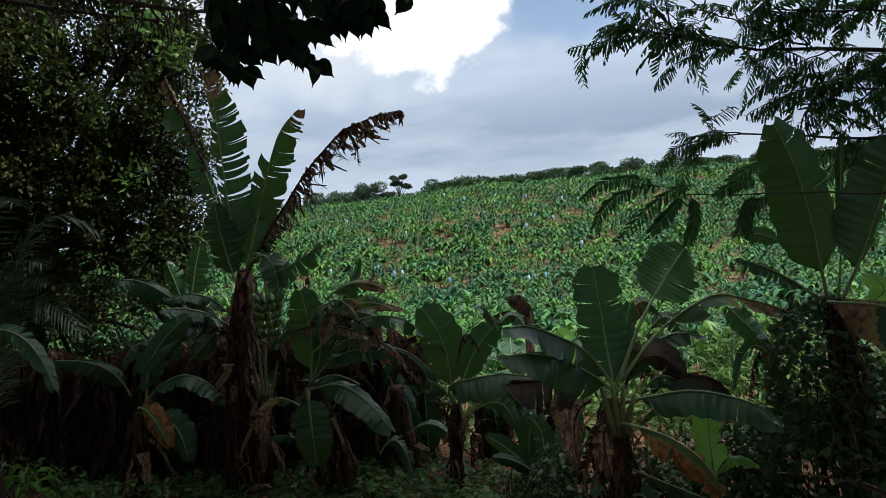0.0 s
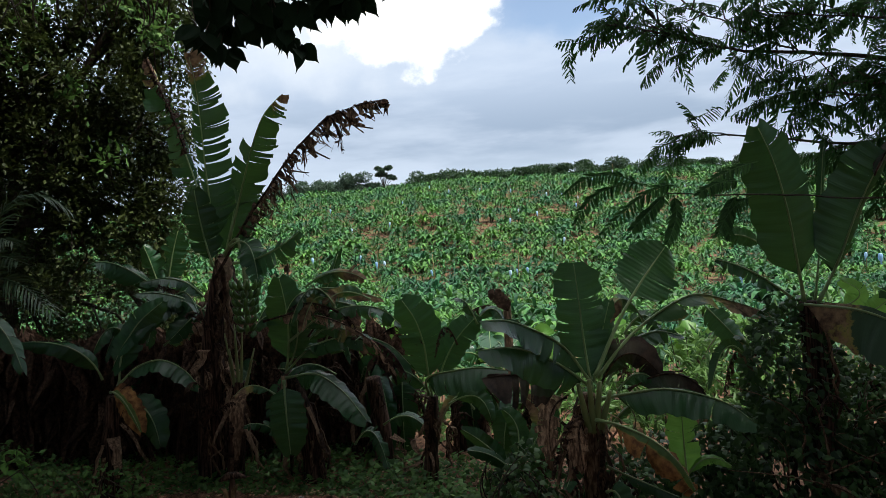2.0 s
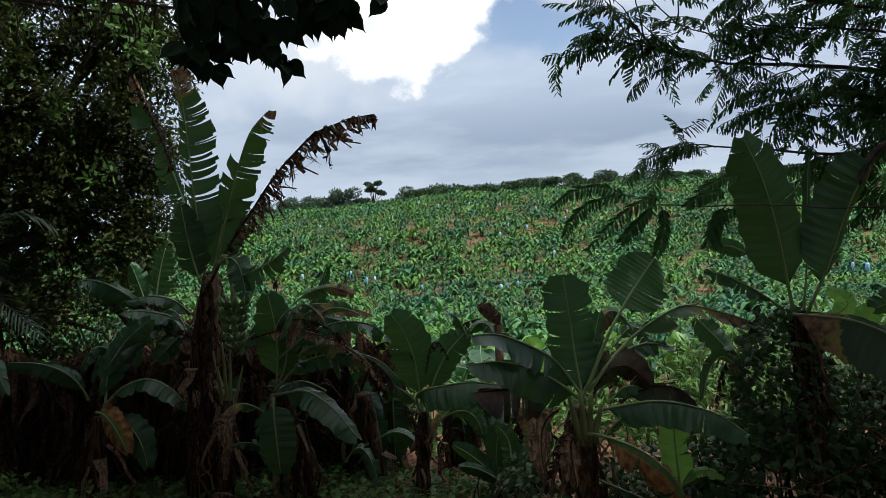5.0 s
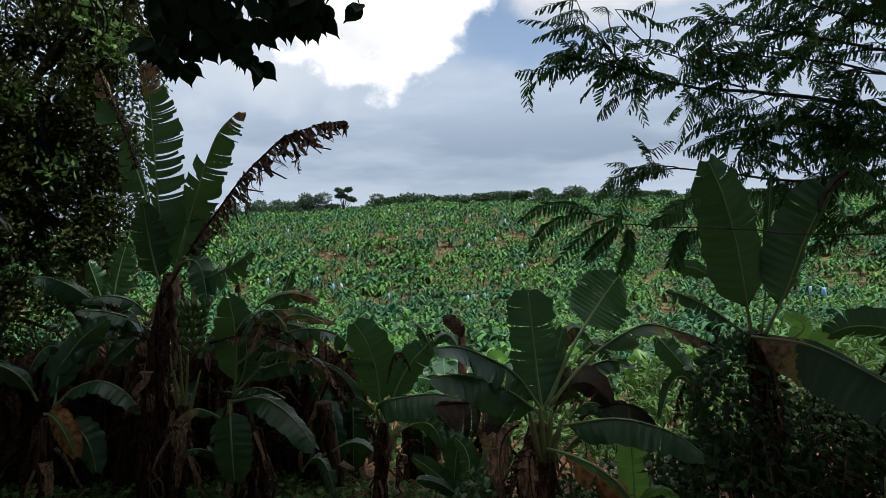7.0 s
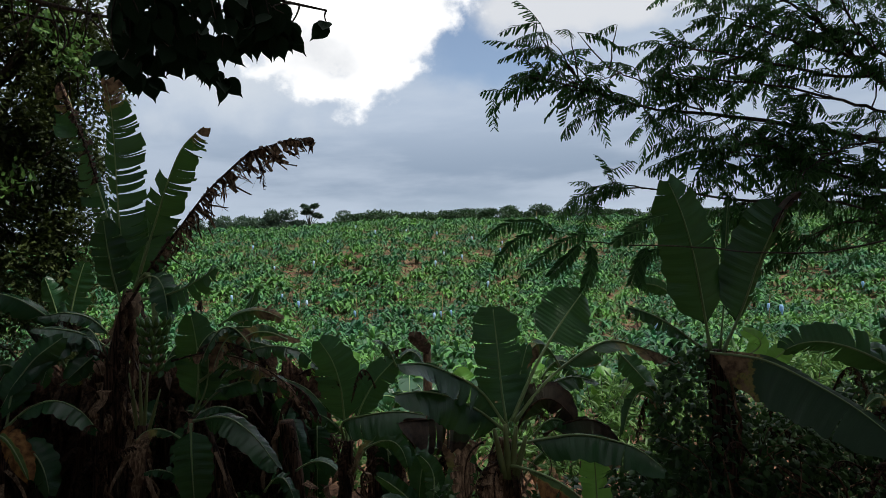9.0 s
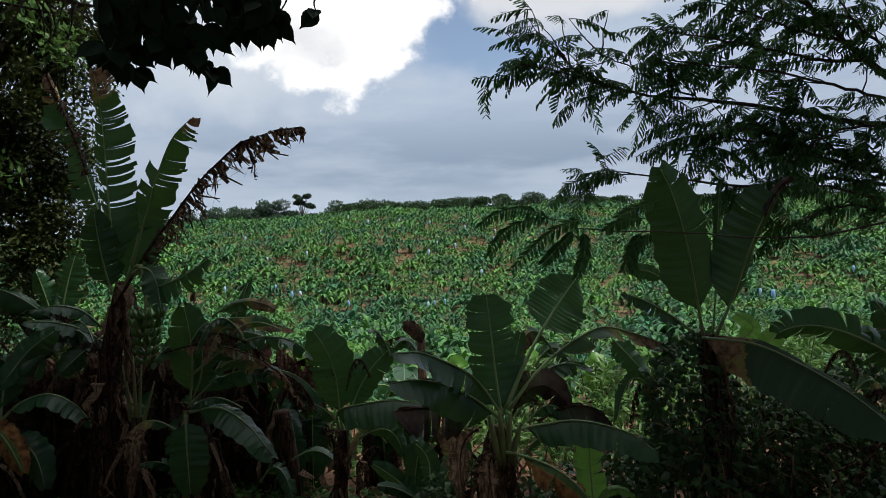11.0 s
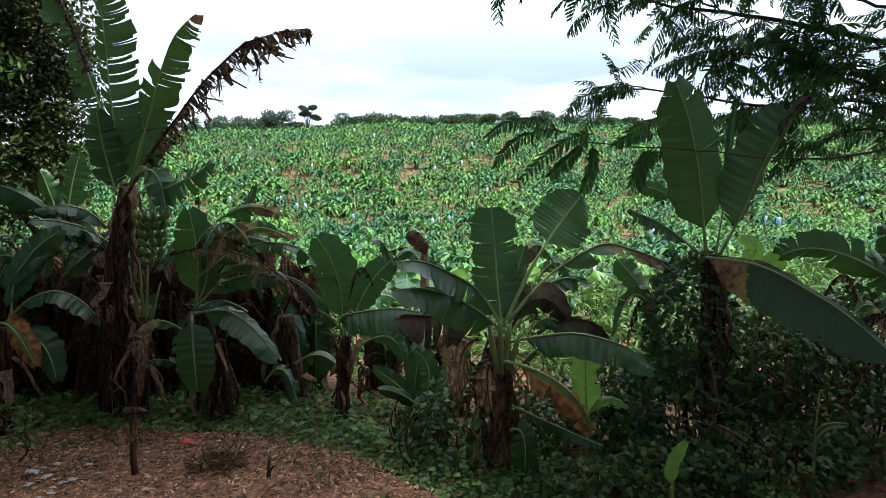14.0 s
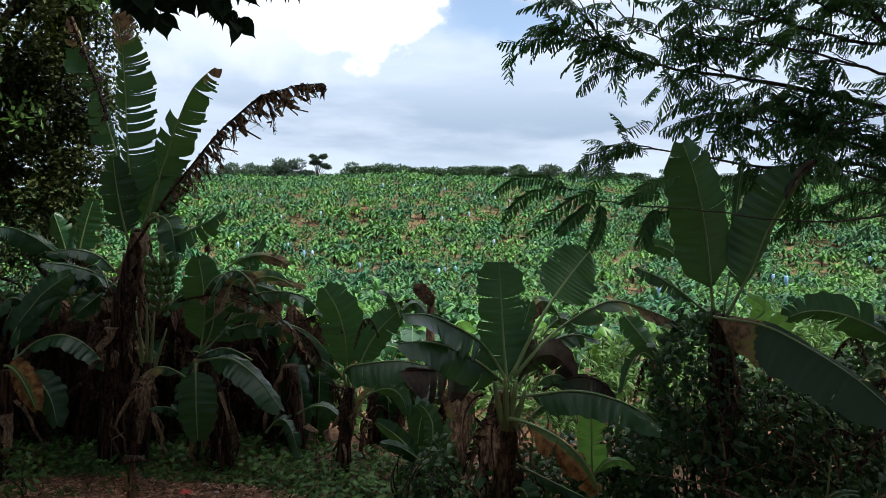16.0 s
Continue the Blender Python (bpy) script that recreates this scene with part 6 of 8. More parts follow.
leaf(behind_plant, (-4.07, 7.97, 1.61), (-3.69, 7.87, 1.87), (-3.37, 7.72, 1.75), 0.14, 41.0, 20, 12, "dead", 0.1)
leaf(behind_plant, (-3.52, 7.75, 1.52), (-3.68, 7.65, 1.67), (-3.80, 7.50, 1.27), 0.13, -35.0, 20, 2, "green", 0.1)
leaf(behind_plant, (-3.46, 7.61, 1.70), (-3.61, 7.51, 1.96), (-3.73, 7.36, 1.59), 0.13, -44.0, 20, 12, "dead", 0.1)
leaf(behind_plant, (-3.98, 7.51, 1.32), (-4.16, 7.41, 1.51), (-4.30, 7.26, 1.26), 0.11, -33.0, 20, 0, "green", 0.1)
leaf(behind_plant, (-3.71, 7.72, 1.23), (-3.49, 7.62, 1.35), (-3.29, 7.47, 1.39), 0.12, 39.0, 20, 3, "half", 0.1)
leaf(right_plant, (3.93, 5.54, 0.56), (3.69, 5.44, 0.66), (3.46, 5.29, 0.61), 0.06, -59.0, 20, 12, "dead", 0.1)
leaf(right_plant, (3.91, 5.84, 1.15), (4.03, 5.74, 1.39), (4.10, 5.59, 1.10), 0.08, 47.0, 20, 12, "dead", 0.1)
leaf(right_plant, (3.17, 5.86, 0.79), (3.37, 5.76, 0.87), (3.51, 5.61, 0.68), 0.10, 54.0, 20, 12, "dead", 0.1)
leaf(right_plant, (2.88, 5.39, 0.75), (2.70, 5.29, 0.91), (2.53, 5.14, 0.84), 0.09, -32.0, 20, 12, "dead", 0.1)
leaf(right_plant, (3.26, 5.81, 0.63), (3.45, 5.71, 0.75), (3.56, 5.56, 0.70), 0.07, 20.0, 20, 2, "green", 0.1)
leaf(right_plant, (4.31, 5.91, 1.30), (4.42, 5.81, 1.54), (4.46, 5.66, 1.45), 0.09, 46.0, 20, 5, "half", 0.1)
leaf(right_plant, (3.87, 5.69, 0.91), (4.02, 5.59, 1.00), (4.10, 5.44, 0.81), 0.09, 27.0, 20, 12, "dead", 0.1)
leaf(right_plant, (3.64, 5.91, 0.47), (3.38, 5.81, 0.70), (3.15, 5.66, 0.54), 0.10, 26.0, 20, 2, "green", 0.1)
leaf(right_plant, (3.91, 5.47, 1.03), (4.04, 5.37, 1.18), (4.11, 5.22, 0.89), 0.07, 45.0, 20, 3, "half", 0.1)
leaf(wide_plant, (1.24, 6.02, 0.17), (1.39, 5.92, 0.44), (1.49, 5.77, 0.27), 0.08, 24.0, 20, 12, "dead", 0.1)
leaf(wide_plant, (0.47, 6.10, -0.30), (0.35, 6.00, -0.02), (0.24, 5.85, -0.25), 0.06, -53.0, 20, 12, "dead", 0.1)
leaf(wide_plant, (1.06, 5.93, -0.05), (1.18, 5.83, 0.13), (1.26, 5.68, -0.08), 0.09, 25.0, 20, 12, "dead", 0.1)
leaf(wide_plant, (1.06, 5.87, 0.01), (0.89, 5.77, 0.18), (0.74, 5.62, -0.07), 0.06, -55.0, 20, 2, "green", 0.1)
leaf(wide_plant, (0.90, 6.18, -0.38), (0.76, 6.08, -0.11), (0.64, 5.93, -0.35), 0.07, -51.0, 20, 12, "dead", 0.1)
leaf(wide_plant, (1.03, 5.73, 0.58), (1.22, 5.63, 0.82), (1.35, 5.48, 0.85), 0.06, 38.0, 20, 4, "half", 0.1)
leaf(wide_plant, (1.00, 5.70, 0.12), (0.79, 5.60, 0.33), (0.62, 5.45, 0.20), 0.09, -50.0, 20, 5, "green", 0.1)
leaf(wide_plant, (1.22, 5.95, -0.29), (1.04, 5.85, -0.09), (0.88, 5.70, -0.05), 0.09, -53.0, 20, 12, "dead", 0.1)
leaf(wide_plant, (2.03, 6.16, -0.38), (2.13, 6.06, -0.14), (2.19, 5.91, -0.38), 0.08, 26.0, 20, 4, "green", 0.1)
leaf(ragged_plant, (-1.38, 6.95, 0.19), (-1.18, 6.85, 0.34), (-1.02, 6.70, 0.02), 0.10, 32.0, 20, 4, "green", 0.1)
leaf(ragged_plant, (-1.98, 7.50, 0.58), (-1.71, 7.40, 0.78), (-1.51, 7.25, 0.37), 0.09, 26.0, 20, 2, "green", 0.1)
leaf(ragged_plant, (-1.46, 7.39, 0.76), (-1.67, 7.29, 0.95), (-1.83, 7.14, 0.60), 0.10, 29.0, 20, 12, "dead", 0.1)
leaf(ragged_plant, (-2.20, 6.95, 0.76), (-2.41, 6.85, 0.89), (-2.55, 6.70, 0.81), 0.08, -55.0, 20, 1, "half", 0.1)
leaf(ragged_plant, (-1.12, 7.31, 0.28), (-0.83, 7.21, 0.39), (-0.59, 7.06, 0.22), 0.11, 22.0, 20, 3, "green", 0.1)
leaf(ragged_plant, (-1.88, 7.36, 0.69), (-2.12, 7.26, 0.86), (-2.33, 7.11, 0.49), 0.11, 26.0, 20, 3, "green", 0.1)
leaf(ragged_plant, (-2.02, 7.42, 0.47), (-2.15, 7.32, 0.78), (-2.24, 7.17, 0.77), 0.13, -46.0, 20, 12, "dead", 0.1)
leaf(ragged_plant, (-2.10, 7.08, 0.21), (-2.34, 6.98, 0.43), (-2.52, 6.83, 0.47), 0.08, -55.0, 20, 5, "green", 0.1)
leaf(ragged_plant, (-1.46, 7.56, 0.28), (-1.66, 7.46, 0.43), (-1.81, 7.31, 0.52), 0.11, -32.0, 20, 12, "dead", 0.1)
leaf(tall_plant, (-3.08, 7.11, 0.43), (-3.20, 7.01, 0.70), (-3.29, 6.86, 0.62), 0.05, -39.0, 20, 12, "dead", 0.1)
leaf(tall_plant, (-3.05, 7.10, 1.17), (-3.12, 7.00, 1.29), (-3.16, 6.85, 1.00), 0.07, -44.0, 20, 12, "dead", 0.1)
leaf(tall_plant, (-2.91, 6.93, 0.55), (-2.72, 6.83, 0.69), (-2.55, 6.68, 0.77), 0.06, 44.0, 20, 12, "dead", 0.1)
leaf(tall_plant, (-2.92, 6.87, 0.87), (-2.99, 6.77, 0.97), (-3.02, 6.62, 0.92), 0.07, -48.0, 20, 12, "dead", 0.1)
leaf(tall_plant, (-2.85, 7.06, 1.38), (-2.96, 6.96, 1.65), (-3.04, 6.81, 1.67), 0.08, -32.0, 20, 12, "dead", 0.1)
leaf(tall_plant, (-3.08, 7.29, 1.12), (-2.87, 7.19, 1.30), (-2.71, 7.04, 1.11), 0.08, 23.0, 20, 12, "dead", 0.1)

# ---- tree with small glossy leaves behind the tall plant ----
rng = np.random.default_rng(21)
shade_tree = thing("shade_tree", (-7.2, 9.6, float(ground_z(-7.2, 9.6))), "dense dark tree with small glossy leaves", "tree")
sp = np.linspace(0, 1, 9)
trunk = np.column_stack([-7.2 + 0.3 * np.sin(sp * 3), 9.6 - 0.2 * sp, -0.4 + 6.6 * sp])
part("trunk", *tube(trunk, 0.26 * (1.1 - 0.75 * sp), 12, 0.05, rng), BARK, shade_tree)
CLUMPS = []
for x, y, z, rad in [(-4.6, 9.2, 6.2, 1.0), (-4.4, 9.1, 7.4, 1.0), (-5.2, 9.0, 5.0, 1.1), (-4.75, 9.3, 4.2, 0.7), (-5.6, 9.0, 3.7, 0.9), (-6.4, 9.0, 4.6, 1.2), (-5.9, 9.2, 6.4, 1.2),
                     (-7.4, 9.2, 5.9, 1.4), (-7.6, 9.0, 4.2, 1.3), (-6.6, 9.3, 7.4, 1.3), (-8.8, 9.2, 5.2, 1.5), (-5.1, 9.4, 3.0, 0.8), (-6.3, 9.4, 2.9, 1.0), (-7.5, 9.4, 2.8, 1.2),
                     (-8.8, 9.6, 3.4, 1.4), (-10.2, 9.4, 4.8, 1.6), (-8.4, 9.4, 7.2, 1.5), (-5.4, 8.6, 7.4, 1.0), (-7.2, 8.6, 8.4, 1.6), (-9.8, 9.4, 6.8, 1.6), (-5.4, 9.2, 2.3, 0.7),
                     (-6.8, 9.2, 2.0, 0.9), (-4.2, 9.6, 5.3, 0.6), (-8.2, 9.5, 2.0, 1.0), (-4.1, 9.2, 6.6, 0.5), (-6.5, 8.6, 5.6, 1.1),
                     (-5.6, 10.2, 1.4, 1.2), (-7.2, 10.2, 1.2, 1.4), (-9.0, 10.0, 1.2, 1.5), (-6.3, 10.0, 0.3, 1.2), (-8.2, 10.0, 0.2, 1.4), (-10.2, 9.8, 2.6, 1.6), (-4.7, 10.4, 0.6, 0.9), (-4.9, 9.6, 3.6, 0.7), (-5.9, 9.6, 4.3, 0.9), (-4.9, 9.8, 5.6, 0.8), (-6.9, 9.6, 3.6, 1.0), (-4.6, 9.4, 3.3, 0.55), (-5.3, 9.6, 4.7, 0.8), (-4.6, 9.5, 2.6, 0.5), (-4.4, 9.4, 4.7, 0.6), (-4.35, 9.3, 5.5, 0.65), (-4.55, 9.5, 4.0, 0.6), (-4.35, 9.2, 6.1, 0.65), (-4.35, 9.5, 3.3, 0.5), (-4.2, 9.5, 3.9, 0.5), (-4.5, 9.6, 2.9, 0.5), (-4.75, 9.6, 2.3, 0.6), (-5.0, 9.5, 3.2, 0.6)]:
    CLUMPS.append((np.array((x, y, z)), rad))
for c, rad in CLUMPS:
    start = trunk[rng.integers(3, 8)]
    mid = (start + c) / 2 + rng.normal(0, 0.2, 3)
    pts, _ = bez(start, mid, c, np.linspace(0, 1, 8))
    limb = part("limb", *tube(pts, np.linspace(0.09, 0.02, 8), 7), BARK, shade_tree)
    for k in range(4):
        d = unit(rng.normal(0, 1, 3))
        part("twig", *tube(np.linspace(pts[5 + k % 3], c + d * rad * 0.9, 4), [0.018, 0.013, 0.009, 0.004], 5), BARK, limb)
pos, dirs = [], []
for c, rad in CLUMPS:
    n = int(3900 * rad ** 2)
    d = unit(rng.normal(0, 1, (n, 3)))
    tufts = c + unit(rng.normal(0, 1, (26, 3))) * rad * rng.uniform(0.6, 1.0, (26, 1))
    pick = rng.integers(0, 26, n)
    pos.append(np.where(rng.random((n, 1)) < 0.65, tufts[pick] + d * 0.2 * rng.uniform(0.2, 1, (n, 1)) * rad ** 0.5, c + d * rad * rng.uniform(0.3, 1.08, (n, 1)) ** 0.6))
    dirs.append(d * 0.7 + rng.normal(0, 0.5, (n, 3)) + np.array((0, 0, 0.1)))
pos, dirs = np.concatenate(pos), np.concatenate(dirs)
v, f = scatter(LEAFLET, LEAFLET_F, pos, frames_along(dirs, rng), rng.uniform(0.045, 0.105, len(pos)))
tagged(part("crown", v, f, SHRUB, shade_tree), kind="stuff")
# sprigs in a lighter green that stands for sun on the leaves
for x, y, z in [(-4.0, 8.3, 5.4), (-3.75, 8.3, 5.2), (-3.68, 8.35, 4.95), (-4.3, 8.3, 5.6), (-5.6, 8.2, 4.9), (-4.9, 8.2, 4.4), (-3.85, 8.3, 5.05), (-5.3, 8.2, 5.5), (-6.6, 8.0, 4.4), (-4.6, 8.4, 3.6)]:
    n = 46
    pos = np.array((x, y, z)) + rng.normal(0, 0.11, (n, 3))
    v, f = scatter(LEAFLET, LEAFLET_F, pos, frames_along(rng.normal(0, 0.6, (n, 3)) + np.array((0, -0.2, 0.6)), rng), rng.uniform(0.07, 0.14, n))
    tagged(part("sprig", v, f, WEED, shade_tree, "light green sprig, sunlight put into its colour"), kind="stuff")
    part("twig", *tube(np.linspace((x - 0.3, y + 0.7, z - 0.4), (x, y, z + 0.1), 4), [0.014, 0.011, 0.008, 0.004], 5), BARK, shade_tree)

# ---- broad-leaved tree whose boughs hang over the yard ----
over_tree = thing("broadleaf_tree", (-5.6, 1.8, float(ground_z(-5.6, 1.8))), "large tree with drooping heart-shaped leaves over the yard, unseen crown added for shade", "tree")
trunk = np.column_stack([-5.6 + 0.5 * sp, 1.8 + 0.4 * sp, -0.4 + 6.4 * sp])
part("trunk", *tube(trunk, 0.32 * (1.1 - 0.6 * sp), 12, 0.05, rng), BARK, over_tree)
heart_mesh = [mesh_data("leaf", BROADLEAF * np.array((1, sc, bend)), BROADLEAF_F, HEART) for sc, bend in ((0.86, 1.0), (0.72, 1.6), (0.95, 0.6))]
LEAF_EDGE = ([-4.2, -3.0, -2.2, -2.01, -1.85, -1.72, -1.58, -1.5, -1.35, -1.24, -1.1, -1.0, -0.87, -0.78, -0.69, -0.56, -0.42, -0.3, -0.2], [4.1, 4.05, 3.98, 3.85, 3.86, 3.98, 3.92, 3.96, 3.83, 3.96, 4.12, 4.06, 4.01, 4.2, 4.42, 4.45, 4.22, 4.34, 4.55])
BOUGHS = [((-5.2, 2.2, 5.4), (-3.0, 4.6, 5.0), (-0.5, 5.4, 4.50)), ((-5.2, 2.2, 5.5), (-3.4, 4.8, 5.0), (-1.5, 5.55, 4.50)), ((-5.2, 2.2, 5.3), (-3.8, 4.6, 4.8), (-2.0, 5.35, 4.40)),
          ((-5.1, 2.2, 5.6), (-2.6, 4.6, 5.1), (-0.95, 5.3, 4.62)), ((-5.3, 2.2, 5.2), (-4.9, 4.4, 4.9), (-2.6, 5.5, 4.45)), ((-5.3, 2.2, 5.2), (-5.2, 4.4, 5.2), (-3.4, 5.6, 4.6))]
for i, (b, m, t) in enumerate(BOUGHS):
    sb = np.linspace(0, 1, 14)
    pts, dd = bez(b, m, t, sb)
    bough = part("bough", *tube(pts, np.linspace(0.07, 0.008, 14), 7), BARK, over_tree)
    for k in range(15):
        q = rng.uniform(0.55, 1.0) if k > 2 else 1.0 - 0.04 * k
        p = np.array([np.interp(q, sb, pts[:, c]) for c in range(3)])
        ex = p[0] + rng.normal(0, 0.12)
        low = float(np.interp(ex, *LEAF_EDGE)) + 0.025
        drop = max(0.12, p[2] - low - 0.16) * (1.0 if k % 2 == 0 else rng.uniform(0.2, 0.95))
        e = np.array((ex, p[1] + rng.normal(0, 0.12), p[2] - drop))
        tw, _ = bez(p, (p + e) / 2 + rng.normal(0, 0.05, 3), e, np.linspace(0, 1, 6))
        twig = part("twig", *tube(tw, np.linspace(0.009, 0.004, 6), 5), BARK, bough)
        for n in range(6):
            o = tw[5 - n] if n < 5 else tw[5]
            x = unit(np.array((rng.normal(0, 0.5), rng.normal(0, 0.4), -1.0)))
            y = unit(np.cross(x, np.array((rng.normal(0, 0.6), -1.0, 0.3))))
            z = np.cross(x, y)
            sz = rng.uniform(0.17, 0.25)
            if o[0] < -2.14 or (o[0] > -0.75 and n > 1):
                continue
            if o[2] - 1.05 * sz < low - 0.08:
                sz *= 0.8
            ob = new("leaf", heart_mesh[(k + n) % 3])
            ob.parent = twig
            c = o - ORIGIN[over_tree]
            ob.matrix_local = Matrix(((x[0] * sz, y[0] * sz, z[0] * sz, c[0]), (x[1] * sz, y[1] * sz, z[1] * sz, c[1]), (x[2] * sz, y[2] * sz, z[2] * sz, c[2]), (0, 0, 0, 1)))
# unseen crown, added to shade the yard and the near row
n = 28000
cx, cy = rng.uniform(-13, 12, n), rng.uniform(-10, 2.4, n)
cz = 6.3 + 3.0 * rng.random(n)
# more shade: thicker towards the shade tree, hanging low at both sides of the yard
k = 5000
cx[:k], cy[:k], cz[:k] = rng.uniform(-13, -5.8, k), rng.uniform(-4, 7.8, k), rng.uniform(6.2, 8.8, k)
cx[k:2 * k], cy[k:2 * k], cz[k:2 * k] = rng.uniform(-13, -9.4, k), rng.uniform(-9, 8.5, k), rng.uniform(0.2, 7, k)
cx[2 * k:2 * k + 3500], cy[2 * k:2 * k + 3500], cz[2 * k:2 * k + 3500] = rng.uniform(9.0, 12, 3500), rng.uniform(-9, 6.5, 3500), rng.uniform(0.2, 7, 3500)
# high patches placed out of view to keep the sun off the near plants
k3 = 2 * k + 3500
cx[k3:k3 + 8000], cy[k3:k3 + 8000], cz[k3:k3 + 8000] = rng.uniform(-4, 13, 8000), rng.uniform(-3, 4.9, 8000), rng.uniform(8.4, 10.2, 8000)
k4 = k3 + 8000
cx[k4:k4 + 2000], cy[k4:k4 + 2000], cz[k4:k4 + 2000] = rng.uniform(-3, 5.4, 2000), rng.uniform(3.3, 5.6, 2000), rng.uniform(9.8, 11.4, 2000)
pos = np.column_stack([cx, cy, cz])
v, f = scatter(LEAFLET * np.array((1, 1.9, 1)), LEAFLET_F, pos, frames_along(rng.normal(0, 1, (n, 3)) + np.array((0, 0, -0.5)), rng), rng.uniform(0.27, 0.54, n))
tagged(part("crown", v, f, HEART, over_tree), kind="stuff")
for k in range(10):
    a = k * 0.63
    tip = np.array((-5 + 9 * abs(math.cos(a * 0.7)), 2 - 8 * math.sin(a) ** 2, 6.6))
    part("limb", *tube(bez(trunk[6], (trunk[7] + tip) / 2 + np.array((0, 0, 0.6)), tip, np.linspace(0, 1, 9))[0], np.linspace(0.14, 0.02, 9), 7), BARK, over_tree)


# ---- feathery tree at the right ----


def comb(o, d, lat, length, m, r, wide, down=0.12):
    """One pinna: a narrow oval blade at o along d, its closely set leaflets joined, notched along both edges."""
    g = np.linspace(0, 1, m + 1)
    rib = o + d * length * g[:, None] + np.array((0, 0, -down * length)) * (g * g)[:, None]
    w = wide * np.sin(np.pi * np.clip(0.1 + 0.86 * g, 0, 1)) ** 0.6 * (1 + 0.22 * (-1.0) ** np.arange(m + 1))
    up = np.cross(lat, d) * 0.25
    k = m + 1
    v = np.concatenate([rib, rib + (lat + up + d * 0.25) * w[:, None], rib + (-lat + up + d * 0.25) * w[:, None]])
    return v, [(j, j + 1, k + j + 1, k + j) for j in range(m)] + [(j + 1, j, 2 * k + j, 2 * k + j + 1) for j in range(m)]


def frond(seed, length, pairs, droop, m=5, reach=0.098, wild=0.2, wide=0.0095):
    """A twice-divided leaf: a rachis with paired pinnae, each a comb of narrow leaflets."""
    r = np.random.default_rng(seed)
    s = np.linspace(0, 1, 8)
    rach = np.column_stack([s * length, 0.02 * np.sin(s * 3), -droop * s * s * length])
    pieces = [tube(rach, np.linspace(0.004, 0.0015, 8), 4, cap=False)]
    for i in range(pairs):
        q = 0.16 + 0.84 * i / (pairs - 1)
        o = np.array([np.interp(q, s, rach[:, k]) for k in range(3)])
        pl = reach * math.sin(np.pi * (0.25 + 0.58 * q)) * r.uniform(0.85, 1.12)
        for sg in (1, -1):
            d = unit(np.array((0.42, sg * 0.75, -0.55 - 0.6 * droop)) + r.normal(0, wild, 3))
            pieces.append(comb(o, d, unit(np.cross(d, (0, 0, 1.0))), pl, m, r, wide))
    return joined(pieces)


FRONDS = [mesh_data("frond", *frond(i, 0.30 + 0.03 * (i % 3), 10 + i % 3, 0.12 + 0.12 * i), MIMOSA) for i in range(6)]
mimosa = thing("feathery_tree", (5.9, 6.6, float(ground_z(5.9, 6.6))), "spreading tree with feathery divided leaves and thin arching boughs", "tree")
trunk = np.column_stack([5.9 - 0.5 * sp, 6.6 - 0.2 * sp, -0.4 + 5.4 * sp])
part("trunk", *tube(trunk, 0.15 * (1.1 - 0.6 * sp), 10, 0.05, rng), BARK, mimosa)


def mim_bough(way, r0, fronds, side_twigs, lo=0.3, seed=0):
    r = np.random.default_rng(seed)
    k = 24
    s = np.linspace(0, 1, k)
    pts, dd = bez(way[0], way[1:-1], way[-1], s)
    pts = pts + r.normal(0, 0.008, pts.shape)
    bough = part("bough", *tube(pts, np.linspace(r0, 0.005, k), 7), BARK, mimosa)
    seats = []
    for i in range(side_twigs):
        q = r.uniform(lo, 0.97)
        o = np.array([np.interp(q, s, pts[:, c]) for c in range(3)])
        d = unit(dd[min(k - 1, int(q * k))] + r.normal(0, 0.6, 3))
        e = o + d * r.uniform(0.2, 0.55) * (1.2 - 0.4 * q)
        part("twig", *tube(np.linspace(o, e, 5) + r.normal(0, 0.008, (5, 3)), [0.009, 0.007, 0.006, 0.005, 0.003], 5), BARK, bough)
        seats += [(e, d), ((o + e) / 2, d)]
    seats += [(pts[-1], dd[-1]), (pts[-2], dd[-2]), (pts[-3], dd[-3])]
    for i in range(int(fronds * 1.3)):
        p, d = seats[i % len(seats)] if i < 2 * len(seats) else (pts[r.integers(int(lo * k), k)], dd[-1])
        x = unit(d * np.array((1, 1, 0.5)) * 0.7 + r.normal(0, 0.65, 3) * np.array((1, 1, 0.45)) + np.array((0, 0, -0.05)))
        z = unit(np.array((r.normal(0, 0.4), r.normal(-0.6, 0.4), 1.0)))
        y = unit(np.cross(z, x))
        z = np.cross(x, y)
        sc = r.uniform(0.7, 1.15)
        ob = new("frond", FRONDS[r.integers(0, 6)])
        ob.parent = bough
        q = p - ORIGIN[mimosa]
        ob.matrix_local = Matrix(((x[0] * sc, y[0] * sc, z[0] * sc, q[0]), (x[1] * sc, y[1] * sc, z[1] * sc, q[1]), (x[2] * sc, y[2] * sc, z[2] * sc, q[2]), (0, 0, 0, 1)))


mim_bough([(5.57, 6.40, 3.50), (4.67, 6.33, 3.56), (4.02, 6.26, 3.66), (3.03, 6.19, 3.79), (2.33, 6.11, 3.85), (1.93, 6.04, 3.95), (1.71, 5.97, 4.04), (1.52, 5.90, 4.14)], 0.034, 62, 16, 0.36, seed=1)
mim_bough([(5.58, 6.40, 3.68), (5.12, 6.36, 3.98), (4.70, 6.32, 4.28), (4.39, 6.28, 4.55), (4.14, 6.24, 4.79), (3.90, 6.20, 5.12)], 0.05, 26, 8, 0.3, seed=2)
